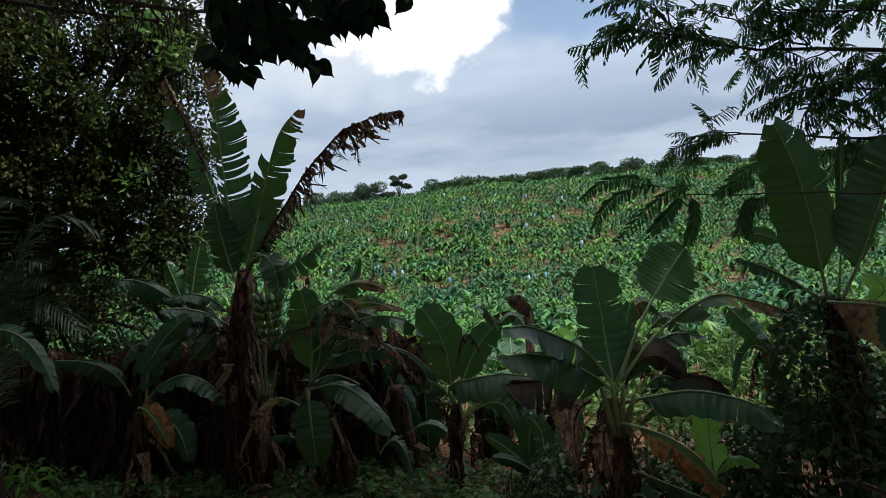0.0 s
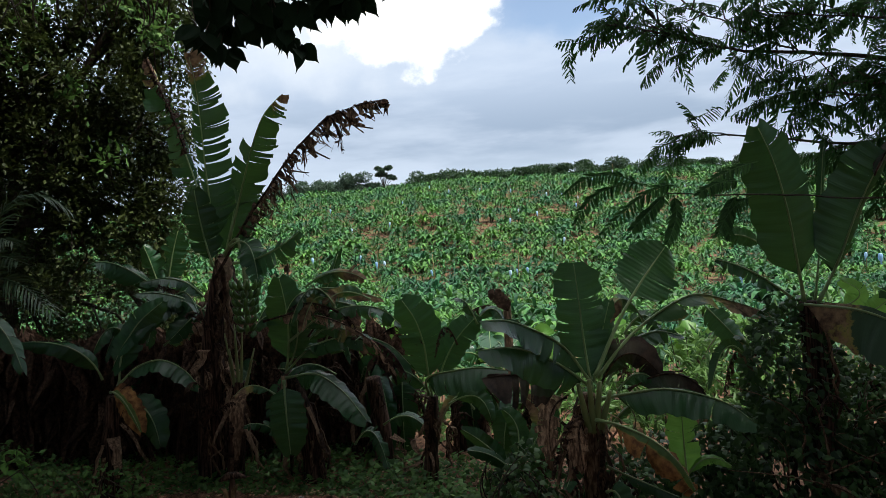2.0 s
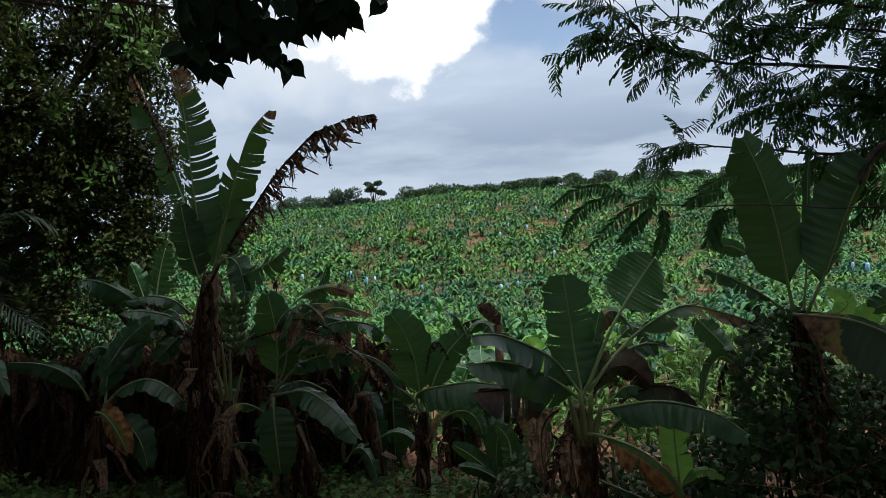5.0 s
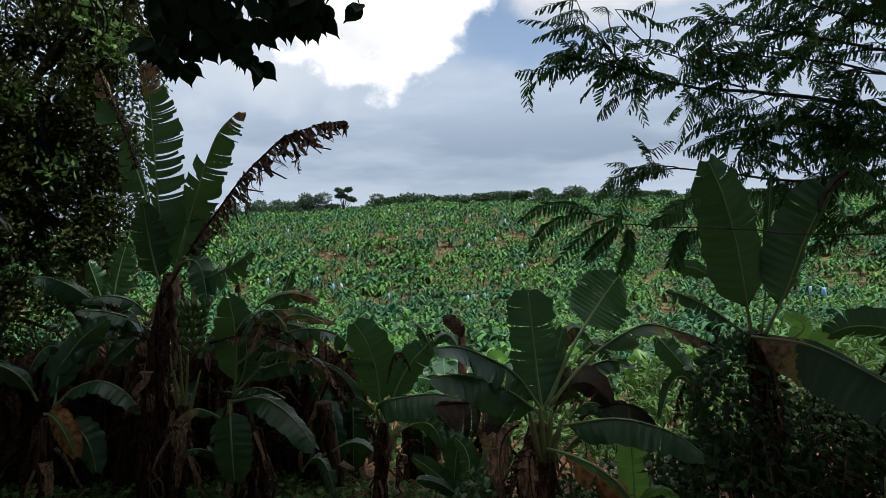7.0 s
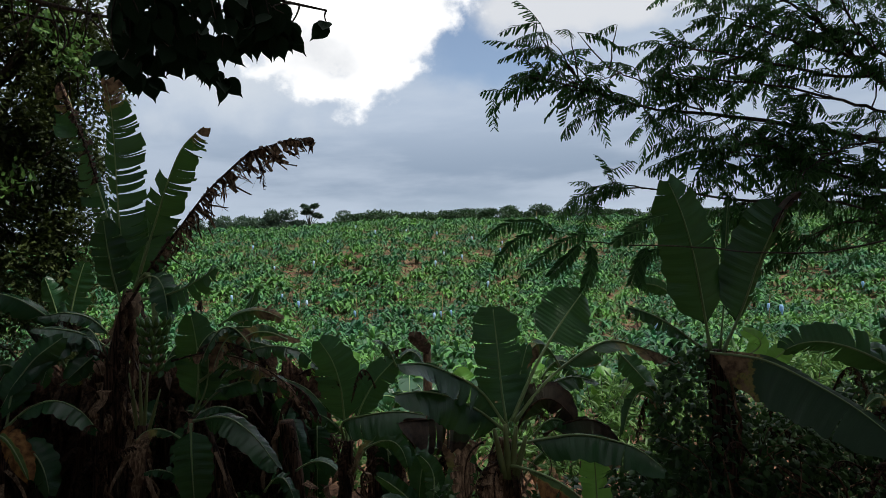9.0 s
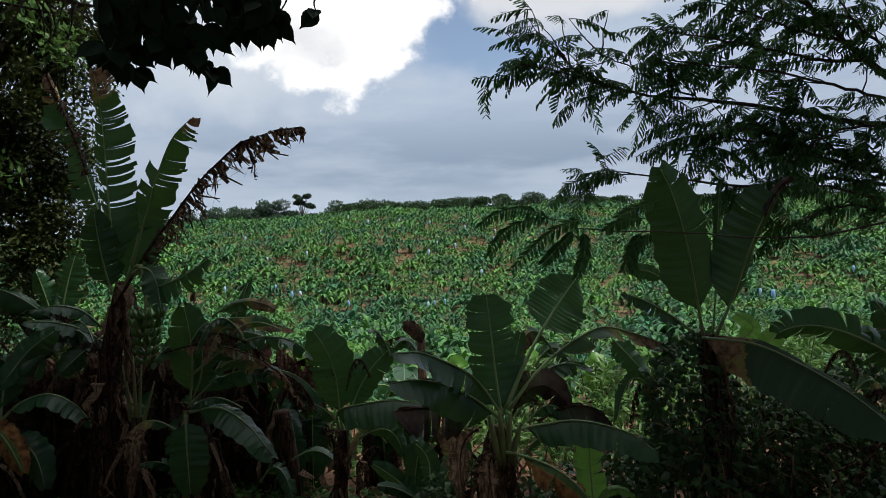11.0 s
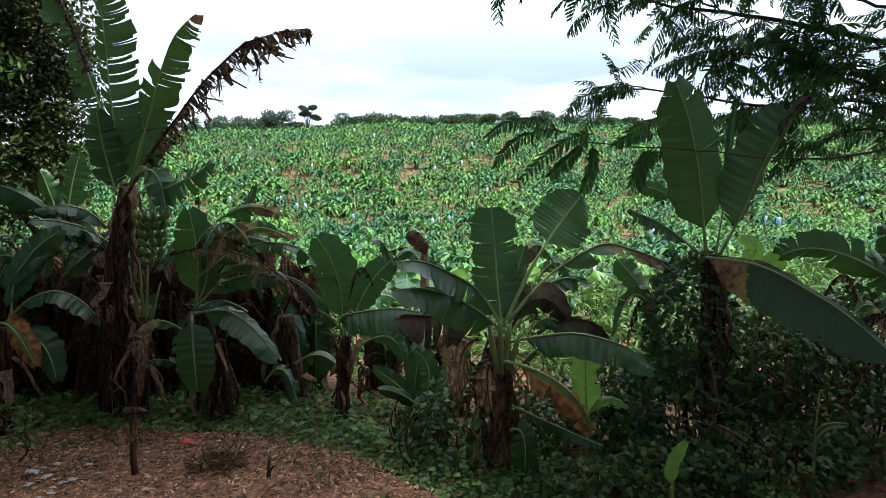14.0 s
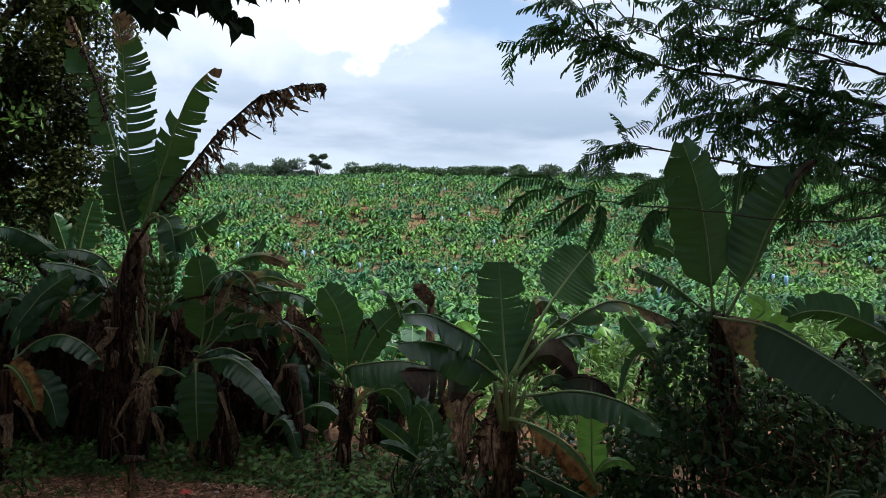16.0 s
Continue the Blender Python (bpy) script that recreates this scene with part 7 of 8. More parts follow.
mim_bough([(4.94, 6.40, 4.20), (4.32, 6.30, 4.18), (3.63, 6.20, 4.29), (3.01, 6.10, 4.37), (2.59, 6.00, 4.42)], 0.02, 48, 13, 0.1, seed=3)
mim_bough([(4.76, 6.40, 4.37), (4.10, 6.30, 4.48), (3.53, 6.20, 4.63), (3.09, 6.10, 4.72)], 0.02, 42, 12, 0.1, seed=4)
mim_bough([(4.59, 6.40, 4.51), (4.12, 6.30, 4.80), (3.66, 6.20, 4.98), (3.27, 6.10, 5.03)], 0.02, 40, 12, 0.1, seed=5)
mim_bough([(5.28, 6.30, 4.12), (4.54, 6.15, 4.57), (4.22, 6.00, 4.92)], 0.02, 34, 10, 0.1, seed=6)
mim_bough([(5.49, 6.30, 3.62), (4.49, 6.22, 3.89), (3.87, 6.15, 4.01), (3.27, 6.08, 4.07), (2.68, 6.00, 4.09)], 0.02, 48, 13, 0.2, seed=7)
mim_bough([(5.66, 6.40, 2.92), (4.41, 6.32, 3.17), (3.81, 6.24, 3.34), (3.22, 6.16, 3.41), (2.85, 6.08, 3.41), (2.62, 6.00, 3.36)], 0.03, 64, 16, 0.2, seed=8)
mim_bough([(4.86, 6.30, 3.08), (4.09, 6.20, 3.33), (3.58, 6.10, 3.46), (3.03, 6.00, 3.46)], 0.018, 44, 12, 0.1, seed=9)
mim_bough([(5.74, 6.50, 2.84), (4.25, 6.44, 3.02), (3.60, 6.38, 2.96), (2.88, 6.32, 3.05), (2.29, 6.26, 3.11), (1.86, 6.20, 3.12)], 0.026, 46, 13, 0.35, seed=10)
mim_bough([(5.56, 6.30, 2.60), (4.53, 6.20, 2.85), (3.90, 6.10, 2.95), (3.44, 6.00, 2.83)], 0.022, 34, 10, 0.2, seed=12)
mim_bough([(5.57, 6.30, 2.91), (4.69, 6.23, 3.11), (4.25, 6.17, 3.35), (3.99, 6.10, 3.67)], 0.022, 40, 12, 0.1, seed=13)
mim_bough([(5.58, 6.20, 2.39), (4.80, 6.10, 2.64), (4.21, 6.00, 2.70), (3.75, 5.90, 2.52)], 0.02, 24, 8, 0.2, seed=14)
mim_bough([(5.43, 6.20, 4.03), (4.96, 6.10, 4.39), (4.76, 6.00, 4.86)], 0.02, 32, 10, 0.1, seed=15)
mim_bough([(5.51, 6.20, 3.30), (4.84, 6.10, 3.46), (4.25, 6.00, 3.41), (3.67, 5.90, 3.14)], 0.02, 36, 10, 0.1, seed=16)


def hanging_frond(b, m, t):
    """A long drooping divided leaf along a curve, its pinnae spread on both sides."""
    seed = int(abs(b[0] * 1000 + t[2] * 377))
    r = np.random.default_rng(seed)
    s = np.linspace(0, 1, 14)
    pts, dd = bez(b, m, t, s)
    pieces = [tube(pts, np.linspace(0.005, 0.002, 14), 4, cap=False)]
    for i in range(22):
        q = 0.10 + 0.89 * i / 21
        o = np.array([np.interp(q, s, pts[:, k]) for k in range(3)])
        d0 = dd[min(13, int(q * 14))]
        side = unit(np.cross(d0, np.array((0.0, -1.0, 0.5))))
        pl = 0.08 * math.sin(np.pi * (0.22 + 0.6 * q)) * r.uniform(0.85, 1.15)
        for sg in (1, -1):
            d = unit(d0 * 0.55 + side * sg * 0.8 + np.array((0, 0, -0.45)) + r.normal(0, 0.13, 3))
            pieces.append(comb(o, d, unit(np.cross(d, (0, -1.0, 0.4))), pl, 6, r, 0.0095))
    part("frond", *joined(pieces), MIMOSA, mimosa)


mim_bough([(2.32, 6.10, 3.86), (1.95, 6.00, 3.94), (1.61, 5.90, 4.00), (1.28, 5.80, 4.04)], 0.010, 18, 7, 0.2, seed=21)
mim_bough([(1.88, 6.00, 3.95), (1.65, 5.93, 4.12), (1.47, 5.87, 4.25), (1.36, 5.80, 4.34)], 0.010, 14, 6, 0.2, seed=22)
mim_bough([(3.04, 6.20, 3.79), (2.55, 6.10, 3.97), (2.19, 6.00, 4.11), (1.90, 5.90, 4.18)], 0.010, 10, 5, 0.4, seed=23)
# long thin bough that crosses in front of the great leaves, with drooping fronds
mim_bough([(4.82, 5.00, 2.65), (3.99, 5.02, 2.53), (3.39, 5.04, 2.43), (3.02, 5.06, 2.43), (2.21, 5.08, 2.50), (1.45, 5.10, 2.56)], 0.010, 0, 0, 0.9, seed=11)
for b, m, t in [((1.28, 5.10, 2.63), (0.97, 5.05, 2.73), (0.69, 5.00, 2.61)),
                ((1.31, 5.10, 2.64), (0.97, 5.05, 2.61), (0.75, 5.00, 2.39)),
                ((1.51, 5.10, 2.62), (1.26, 5.05, 2.55), (0.91, 5.00, 2.26)),
                ((1.50, 5.10, 2.55), (1.50, 5.05, 2.39), (1.41, 5.00, 2.19)),
                ((2.01, 5.10, 2.62), (1.82, 5.05, 2.61), (1.66, 5.00, 2.54)),
                ((2.08, 5.10, 2.50), (1.91, 5.05, 2.41), (1.78, 5.00, 2.23)),
                ((1.99, 5.10, 2.52), (1.88, 5.05, 2.39), (1.87, 5.00, 2.21)),
                ((1.45, 5.10, 2.56), (1.31, 5.05, 2.44), (1.16, 5.00, 2.31)),
                ((2.22, 5.30, 2.77), (2.01, 5.25, 2.72), (1.82, 5.20, 2.64))]:
    hanging_frond(b, m, t)

# ---- palm at the yard's edge ----


def palm_frond(parent, b, m, t, leaflet, seed):
    r = np.random.default_rng(seed)
    s = np.linspace(0, 1, 12)
    pts, dd = bez(b, m, t, s)
    rib = part("frond", *tube(pts, np.linspace(0.02, 0.004, 12), 6), PALM, parent)
    vs, fs = [], []
    for i in range(46):
        q = 0.15 + 0.85 * i / 45
        o = np.array([np.interp(q, s, pts[:, c]) for c in range(3)])
        d = dd[min(11, int(q * 11))]
        side = unit(np.cross(d, (0, 0, 1.0)))
        for sg in (1, -1):
            ln = leaflet * math.sin(np.pi * (0.15 + 0.75 * q)) * r.uniform(0.8, 1.1)
            e = unit(side * sg + d * 0.8 + np.array((0, 0, -0.25 + r.normal(0, 0.12))))
            n = unit(np.cross(e, d))
            w = np.cross(n, e) * 0.008
            tip = o + e * ln + np.array((0, 0, -0.22 * ln))
            mid = o + e * ln * 0.5
            k = len(vs)
            vs += [o - w * 0.5, o + w * 0.5, mid + w, tip, mid - w]
            fs += [(k, k + 1, k + 2, k + 4), (k + 4, k + 2, k + 3)]
    tagged(part("frond_blade", vs, fs, PALM, rib), kind="stuff")


palm = thing("palm", (-4.35, 5.2, float(ground_z(-4.35, 5.2))), "young palm with fine feathery fronds in deep shade", "palm")
part("trunk", *tube([(-4.35, 5.2, -0.4), (-4.34, 5.2, 0.2), (-4.3, 5.2, 0.8)], [0.12, 0.11, 0.07], 10, 0.08, rng), SHEATH, palm)
for i, (m, t) in enumerate([((-3.95, 5.1, 2.1), (-3.3, 5.0, 1.95)), ((-4.0, 5.0, 2.2), (-3.5, 4.9, 2.5)), ((-4.2, 5.1, 2.6), (-3.75, 5.0, 3.0)), ((-4.8, 5.1, 2.2), (-5.6, 5.0, 2.2)),
                            ((-4.5, 5.3, 2.5), (-4.9, 5.4, 3.1)), ((-4.1, 5.2, 2.1), (-3.6, 5.1, 2.35)), ((-4.6, 4.9, 2.3), (-4.9, 4.6, 2.6)), ((-3.95, 5.3, 2.6), (-3.4, 5.5, 2.75))]):
    palm_frond(palm, (-4.3, 5.2, 0.75), m, t, 0.42, 70 + i)

# ---- undergrowth and yard ----
rng = np.random.default_rng(31)


def foliage_bank(name, ovals, count, size, mat, label, template=(HEARTLET, HEARTLET_F), tilt=0.5):
    """Small leaves over a few rounded heaps, with climbing stems."""
    pos, dirs = [], []
    total = sum(a * c for _, (a, b, c) in ovals)
    for c, rad in ovals:
        n = int(count * rad[0] * rad[2] / total)
        d = unit(rng.normal(0, 1, (n, 3)))
        pos.append(np.array(c) + d * np.array(rad) * rng.uniform(0.45, 1.05, (n, 1)) ** 0.5)
        dirs.append(d * 0.6 + rng.normal(0, tilt, (n, 3)) + np.array((0, 0, -0.5)))
    pos, dirs = np.concatenate(pos), np.concatenate(dirs)
    ok = pos[:, 2] > ground_z(pos[:, 0], pos[:, 1]) - 0.05
    pos, dirs = pos[ok], dirs[ok]
    v, f = scatter(*template, pos, frames_along(dirs, rng, (0, -0.7, 0.7)), rng.uniform(size * 0.6, size * 1.3, len(pos)))
    e = thing(name, (*ovals[0][0][:2], float(ground_z(*ovals[0][0][:2]))), label, "undergrowth", "", "stuff")
    tagged(part("leaves", v, f, mat, e), kind="stuff")
    for c, rad in ovals:
        for k in range(9):
            x, y = c[0] + rng.uniform(-1, 1) * rad[0] * 0.8, c[1] + rng.uniform(-0.6, 0.6) * rad[1]
            g = float(ground_z(x, y)) - 0.05
            top = c[2] + rad[2] * rng.uniform(0.3, 0.95)
            pts, _ = bez((x, y, g), (x + rng.normal(0, 0.12), y, (g + top) / 2), (x + rng.normal(0, 0.2), y + rng.normal(0, 0.1), max(top, g + 0.2)), np.linspace(0, 1, 8))
            part("stem", *tube(pts, np.linspace(0.012, 0.004, 8), 5), BARK, e)


foliage_bank("vine_thicket", [((2.62, 5.75, 0.95), (0.42, 0.3, 0.75)), ((2.5, 5.7, 0.2), (0.65, 0.4, 0.6)), ((3.3, 5.9, 0.5), (0.6, 0.4, 0.55)), ((3.9, 6.0, 0.4), (0.7, 0.5, 0.6)), ((4.7, 6.2, 0.6), (0.7, 0.5, 0.7)),
                              ((2.0, 5.9, 0.1), (0.45, 0.4, 0.45)), ((3.1, 5.2, -0.1), (0.8, 0.4, 0.35)), ((1.5, 5.0, -0.2), (0.6, 0.3, 0.28)), ((2.2, 5.1, -0.15), (0.6, 0.35, 0.32)), ((4.3, 5.4, 0.0), (0.8, 0.4, 0.45))], 16500, 0.060, VINE, "dark climbing vines smothering the stems and ground")
foliage_bank("weed_bank", [((0.45, 5.9, 0.0), (0.35, 0.35, 0.5)), ((0.25, 6.3, -0.1), (0.3, 0.3, 0.35)), ((1.2, 5.9, 0.0), (0.4, 0.4, 0.4)), ((1.6, 6.2, 0.05), (0.4, 0.4, 0.35))], 2200, 0.055, VINE, "leafy weeds round the foot of the banana plants")
foliage_bank("left_weeds", [((-4.2, 6.4, -0.05), (0.9, 0.5, 0.3)), ((-5.4, 6.6, 0.1), (0.9, 0.5, 0.5)), ((-3.6, 4.7, -0.1), (0.5, 0.3, 0.25))], 1500, 0.07, WEED, "shaded low weeds at the yard's edge", (LEAFLET, LEAFLET_F))

foliage_bank("tall_weeds", [((-2.6, 9.6, 0.0), (1.2, 0.6, 0.55)), ((-0.9, 9.4, -0.1), (1.0, 0.6, 0.5)), ((0.9, 9.2, 0.0), (1.0, 0.6, 0.6)), ((2.3, 9.4, 0.2), (0.9, 0.6, 0.8)), ((3.6, 9.0, 0.3), (1.0, 0.6, 0.8)),
                            ((5.2, 9.2, 0.4), (1.2, 0.6, 0.9)), ((7.0, 9.6, 0.3), (1.4, 0.6, 0.9)), ((1.4, 8.4, -0.1), (0.9, 0.4, 0.4)), ((2.6, 8.5, 0.0), (0.8, 0.4, 0.5)), ((0.0, 8.6, -0.1), (0.8, 0.4, 0.4)), ((3.8, 8.3, 0.0), (0.8, 0.4, 0.6))], 8200, 0.16, WEED, "bright tall weeds and ferns behind the banana row", (LEAFLET * np.array((1, 0.6, 1)), LEAFLET_F), 0.8)

# dry hanging leaves added to block light, so gaps between the stems stay dark
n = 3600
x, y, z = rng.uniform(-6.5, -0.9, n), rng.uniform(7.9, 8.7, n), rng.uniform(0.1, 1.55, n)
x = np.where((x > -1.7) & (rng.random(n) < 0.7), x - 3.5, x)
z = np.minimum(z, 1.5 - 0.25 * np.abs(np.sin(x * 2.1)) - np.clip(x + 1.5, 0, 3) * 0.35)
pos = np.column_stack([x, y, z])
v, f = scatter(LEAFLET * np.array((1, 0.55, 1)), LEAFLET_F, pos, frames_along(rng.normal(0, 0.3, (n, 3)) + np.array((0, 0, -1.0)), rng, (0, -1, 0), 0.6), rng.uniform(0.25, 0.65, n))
solo("dry_leaf_curtain", v, f, DEAD, "added tangle of dead brown leaves that keeps the gaps between the stems dark", "dead leaves", "stuff")

# creeping weeds along the foot of the row
n = 15000
x = -5.5 + 10.5 * rng.random(n) ** 0.85
edge = np.interp(x, [-5.5, -3.2, -2.4, -1.6, -0.9, -0.3, 0.1, 0.5, 1.2, 5], [7.0, 7.0, 6.85, 6.75, 6.35, 6.0, 5.5, 5.0, 4.6, 4.3])
y = edge + rng.random(n) ** 1.4 * 1.5
keep = (x < 1.3) | (np.array([noise.noise(Vector((a * 1.3, b * 1.3, 7.0))) for a, b in zip(x, y)]) > 0.12)
x, y, edge = x[keep], y[keep], edge[keep]
n = len(x)
pos = np.column_stack([x, y, ground_z(x, y) + rng.uniform(0.0, 0.16, n) * np.clip((y - edge) * 3, 0.15, 1)])
v, f = scatter(HEARTLET, HEARTLET_F, pos, frames_along(rng.normal(0, 1, (n, 3)) * np.array((1, 1, 0.35)), rng, (0, -0.3, 1)), rng.uniform(0.03, 0.075, n))
solo("creeping_weeds", v, f, WEED, "low green creeping weeds in front of the stems", "weeds", "stuff")
# grass tufts in the yard
n = 2600
x, y = rng.uniform(-6, 1.0, n), rng.uniform(3.8, 7.4, n)
keep = np.array([noise.noise(Vector((a * 0.9, b * 0.9, 5.0))) > 0.2 for a, b in zip(x, y)])
x, y = x[keep], y[keep]
pos = np.column_stack([x, y, ground_z(x, y) - 0.005])
v, f = scatter(LEAFLET * np.array((1, 0.35, 1)), LEAFLET_F, pos, frames_along(rng.normal(0, 0.6, (len(x), 3)) + np.array((0, 0, 0.9)), rng, (0, 1, 0)), rng.uniform(0.04, 0.11, len(x)))
solo("yard_grass", v, f, WEED, "sparse short grass in the littered yard", "grass", "stuff")
# dry leaf litter
n = 52000
x, y = rng.uniform(-6.5, 1.6, n), rng.uniform(4.4, 7.6, n)
pos = np.column_stack([x, y, ground_z(x, y) + rng.uniform(0.004, 0.03, n)])
v, f = scatter(LEAFLET * np.array((1, 0.8, 1.2)), LEAFLET_F, pos, frames_along(rng.normal(0, 1, (n, 3)) * np.array((1, 1, 0.25)), rng, (0, 0, 1), 0.35), 0.010 + 0.068 * rng.random(n) ** 3.0)
solo("leaf_litter", v, f, LITTER, "brown dry leaf litter over the yard", "litter", "stuff")

# stake with dry tufts, peg, scraps
stake = thing("wooden_stake", (-2.34, 5.9, -0.28), "short old stake with a frayed straw-coloured top", "stake")
part("shaft", *tube([(-2.34, 5.9, -0.33), (-2.35, 5.9, -0.1), (-2.33, 5.9, 0.12), (-2.32, 5.9, 0.26)], [0.035, 0.03, 0.034, 0.024], 9, 0.1, rng), SHEATH, stake)
for k in range(9):
    a = rng.uniform(3.3, 6.1)
    d = np.array((math.cos(a) * 0.07, -0.015, 0.17))
    b = np.array((-2.335 + 0.02 * math.cos(a), 5.855, 0.02 + 0.05 * k / 9))
    part("frayed_strip", *tube(bez(b, b + d * 0.5 + np.array((0, 0, 0.03)), b + d, np.linspace(0, 1, 5))[0], [0.009, 0.011, 0.010, 0.008, 0.003], 5), STRAW, stake, "pale frayed fibre")
part("dry_cap", *tube([(-2.44, 5.88, 0.25), (-2.36, 5.9, 0.285), (-2.28, 5.9, 0.29), (-2.2, 5.92, 0.26)], [0.012, 0.035, 0.03, 0.01], 7, 0.2, rng), SHEATH, stake, "brown dry leaf lying on the stake")
# heap of dry twigs
n = 420
a, q = rng.uniform(0, 2 * np.pi, n), rng.random(n) ** 0.6
x, y = -1.62 + 0.26 * q * np.cos(a), 5.95 + 0.22 * q * np.sin(a)
pos = np.column_stack([x, y, ground_z(x, y) + 0.09 * (1 - q) * rng.random(n) + 0.01])
v, f = scatter(LEAFLET * np.array((1, 0.16, 1)), LEAFLET_F, pos, frames_along(rng.normal(0, 1, (n, 3)) * np.array((1, 1, 0.5)), rng, (0, 0, 1), 0.8), rng.uniform(0.06, 0.2, n))
solo("twig_heap", v, f, DRY_STRIP, "small heap of dark dry twigs on the litter", "twigs", "stuff")
peg = thing("peg", (-1.12, 5.62, -0.30), "small dark wooden peg in the litter", "peg")
part("shaft", *tube([(-1.13, 5.62, -0.35), (-1.12, 5.62, -0.2), (-1.11, 5.62, -0.06)], [0.022, 0.02, 0.012], 7, 0.12, rng), BARK, peg)
part("side_shoot", *tube([(-1.12, 5.62, -0.2), (-1.08, 5.6, -0.14), (-1.06, 5.6, -0.13)], [0.012, 0.01, 0.006], 6), BARK, peg)


def scrap(name, at, size, mat, label, seed):
    r = np.random.default_rng(seed)
    k = 7
    g = np.linspace(-1, 1, k)
    X, Y = np.meshgrid(g, g)
    R = np.sqrt(X ** 2 + Y ** 2)
    Z = 0.35 * np.clip(1 - R * 0.8, 0, 1) + r.normal(0, 0.10, X.shape)
    v = np.stack([X * size[0] + r.normal(0, 0.1, X.shape) * size[0], Y * size[1] + r.normal(0, 0.1, X.shape) * size[1], Z * size[2]], -1).reshape(-1, 3) + np.array(at)
    f = [(j * k + i, j * k + i + 1, (j + 1) * k + i + 1, (j + 1) * k + i) for j in range(k - 1) for i in range(k - 1) if R[j, i] < 1.25]
    solo(name, v, f, mat, label, "litter")


scrap("plastic_scrap", (-2.06, 6.5, -0.25), (0.06, 0.045, 0.1), RED, "crumpled red plastic scrap on the litter", 1)
for i in range(26):
    x, y = (rng.normal(-3.0, 0.22), rng.normal(5.9, 0.18)) if i < 15 else (rng.uniform(-3.9, -0.8), rng.uniform(5.3, 6.7))
    s = rng.uniform(0.012, 0.04) if i else 0.06
    scrap("paper_scrap", (x, y, float(ground_z(x, y)) + 0.02), (s, s * rng.uniform(0.4, 0.8), s * 0.9), WHITE, "crumpled pale plastic scrap on the litter", 20 + i)

# broken stem with a dry cap
snag = thing("broken_stem", (0.28, 7.5, float(ground_z(0.28, 7.5))), "broken pale banana stem topped by a curled dry leaf", "stem")
part("shaft", *tube([(0.30, 7.5, -0.4), (0.31, 7.5, 0.6), (0.32, 7.5, 1.5)], [0.075, 0.06, 0.045], 10, 0.08, rng), DRY_STRIP, snag)
v, f, uv = blade((0.33, 7.45, 1.44), (0.24, 7.42, 1.60), (0.12, 7.38, 1.66), 0.085, 0, 14, 0, 0.0, False, 77)
part("dry_leaf", v, f, DEAD, snag, "curled reddish-brown dry leaf", uv)

# seedling at the yard's edge
sx, sy = -5.35, 7.0
sz = float(ground_z(sx, sy))
seedling = thing("seedling", (sx, sy, sz), "small pale-green seedling with lance-shaped leaves", "plant")
part("stem", *tube([(sx, sy, sz - 0.05), (sx + 0.01, sy, sz + 0.25), (sx + 0.02, sy, sz + 0.5)], [0.014, 0.012, 0.007], 6), STEM_GREEN, seedling)
for k in range(11):
    a = k * 2.4
    b = np.array((sx + 0.01, sy, sz + 0.22 + 0.026 * k))
    d = np.array((math.cos(a), math.sin(a), 0)) * rng.uniform(0.2, 0.32)
    v, f, uv = blade(b, b + d * 0.55 + np.array((0, 0, 0.09)), b + d + np.array((0, 0, -0.02)), 0.045, 60, 14, 0, 0.05, False, 90 + k)
    part("leaf", v, f, YOUNG_LIT, seedling, "", uv)

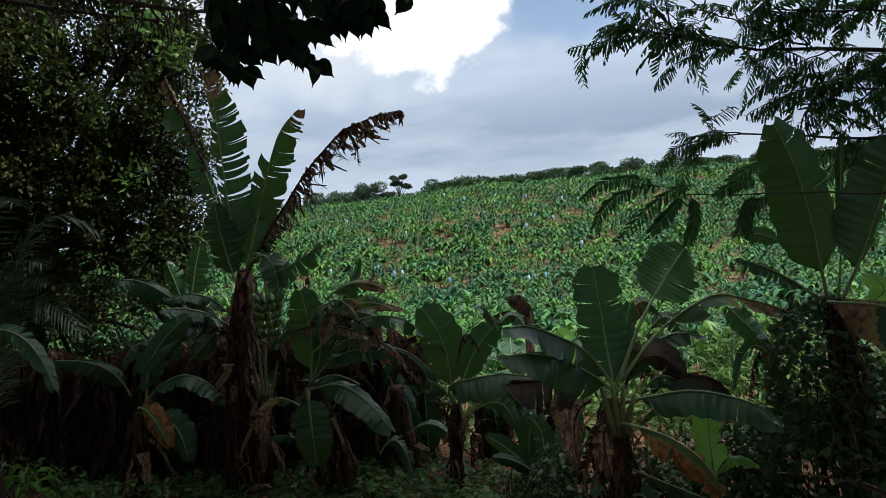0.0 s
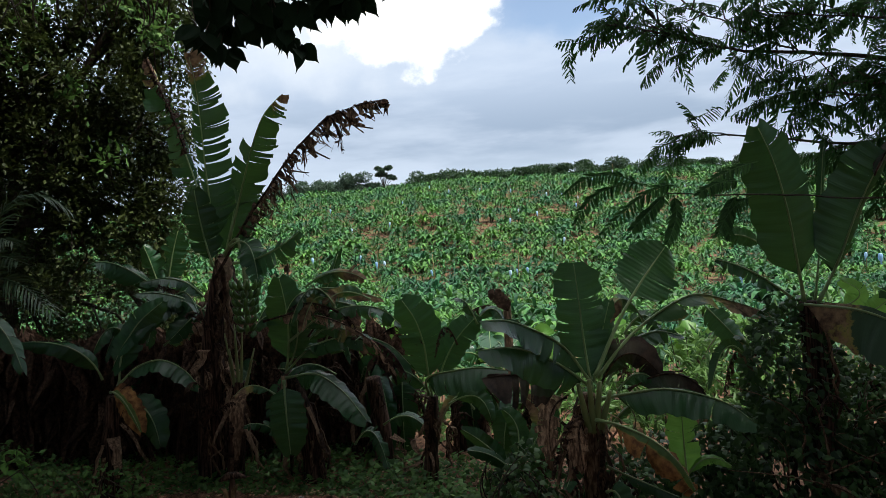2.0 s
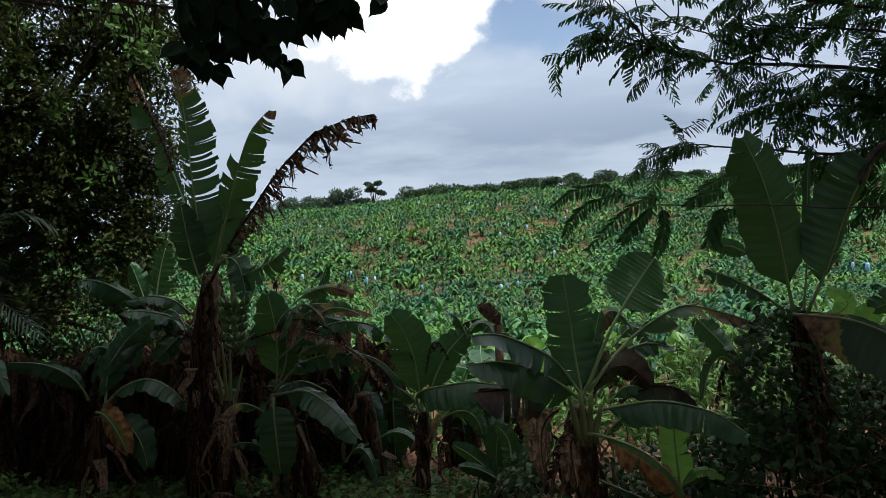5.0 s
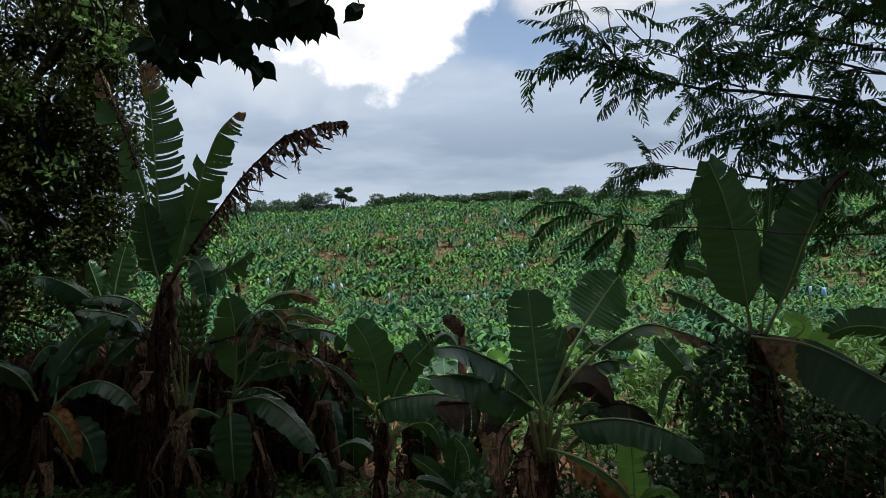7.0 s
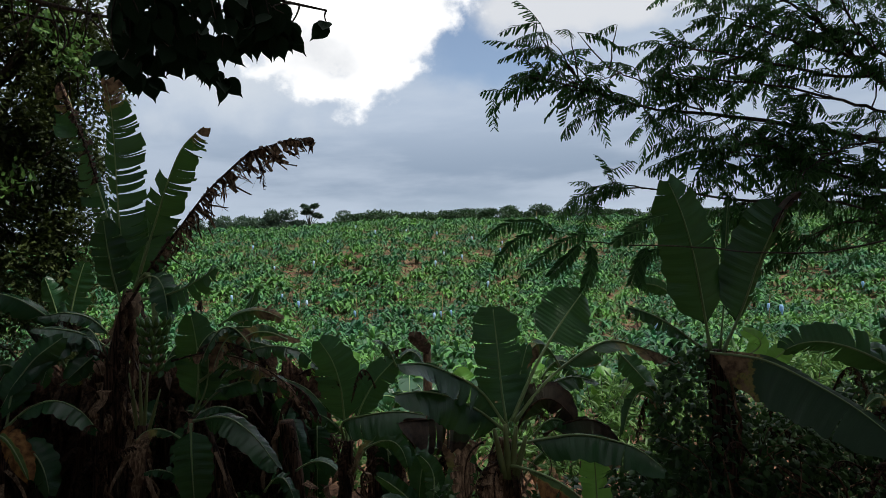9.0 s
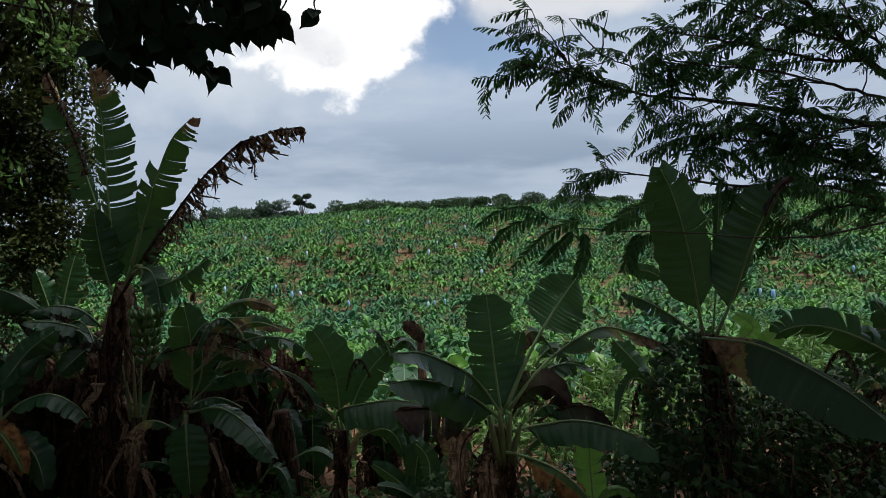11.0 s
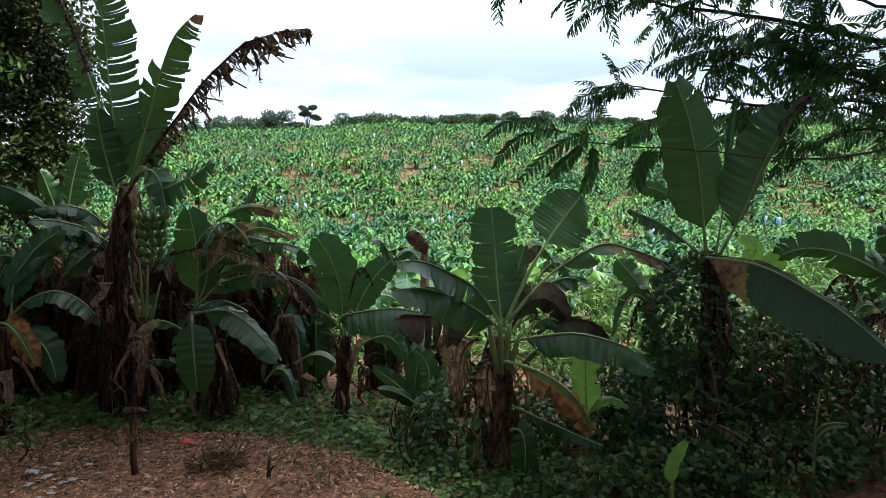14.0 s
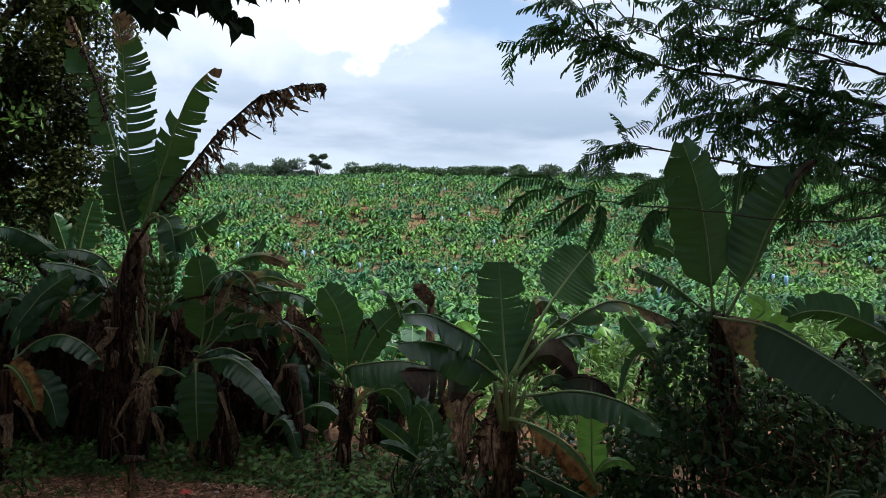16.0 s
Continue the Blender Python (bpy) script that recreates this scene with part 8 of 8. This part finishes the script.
# tangle of dry stalks under the great drooping leaf
dry_tangle = thing("dry_tangle", (3.4, 5.6, float(ground_z(3.4, 5.6))), "tangle of dry brown stalks among the vines", "undergrowth", "", "stuff")
pieces = []
for k in range(110):
    x, y = rng.uniform(2.2, 4.9), rng.uniform(5.25, 6.2)
    g = float(ground_z(x, y))
    b = np.array((x, y, g + rng.uniform(-0.05, 0.7)))
    d = np.array((rng.normal(0, 0.35), rng.normal(0, 0.12), rng.uniform(0.15, 0.75)))
    pts, _ = bez(b, b + d * 0.6 + rng.normal(0, 0.06, 3), b + d + np.array((rng.normal(0, 0.25), 0, -0.25 * rng.random())), np.linspace(0, 1, 7))
    pieces.append(tube(pts, np.linspace(rng.uniform(0.006, 0.016), 0.003, 7), 5))
tagged(part("stalks", *joined(pieces), DRY_STRIP, dry_tangle), kind="stuff")
sapling = thing("sapling", (3.28, 4.90, 0.06), "thin pale-green sapling with narrow leaves among the vines", "plant")
part("stem", *tube(bez((3.28, 4.90, 0.06), (3.28, 4.90, 0.30), (3.30, 4.90, 0.62), np.linspace(0, 1, 8))[0], np.linspace(0.011, 0.006, 8), 6), STEM_GREEN, sapling)
part("root_stem", *tube([(3.28, 4.90, 0.06), (3.28, 4.90, -0.35)], [0.011, 0.013], 6), STEM_GREEN, sapling)
for k, (b, m, t) in enumerate([((3.27, 4.9, 0.28), (3.34, 4.85, 0.36), (3.46, 4.8, 0.38)), ((3.28, 4.9, 0.16), (3.35, 4.88, 0.3), (3.5, 4.85, 0.33))]):
    v, f, uv = blade(b, m, t, 0.022, 40, 14, 0, 0.1, False, 300 + k)
    part("leaf", v, f, FRESH_LIT, sapling, "", uv)
    part("twig", *tube(bez(b, m, t, np.linspace(0, 1, 7))[0], np.linspace(0.008, 0.004, 7), 5), STEM_GREEN, sapling)
leaf(right_plant, (2.59, 5.20, 0.25), (2.73, 5.15, 0.19), (2.85, 5.10, 0.09), 0.07, 20, 24, 1, "tan", 0.05, label="curled tan dry leaf caught in the vines")

# plain unseen wall, added behind the viewer to hold back light
wv = [(-9, -3.2, -0.5), (9, -3.2, -0.5), (9, -3.2, 3.4), (-9, -3.2, 3.4), (-9, -3.45, -0.5), (9, -3.45, -0.5), (9, -3.45, 3.4), (-9, -3.45, 3.4)]
wf = [(0, 1, 2, 3), (5, 4, 7, 6), (3, 2, 6, 7), (1, 5, 6, 2), (4, 0, 3, 7)]
solo("wall_south", wv, wf, BARK, "plain dark weathered wall, added unseen behind the yard to block light", "wall", "structure", smooth=False)
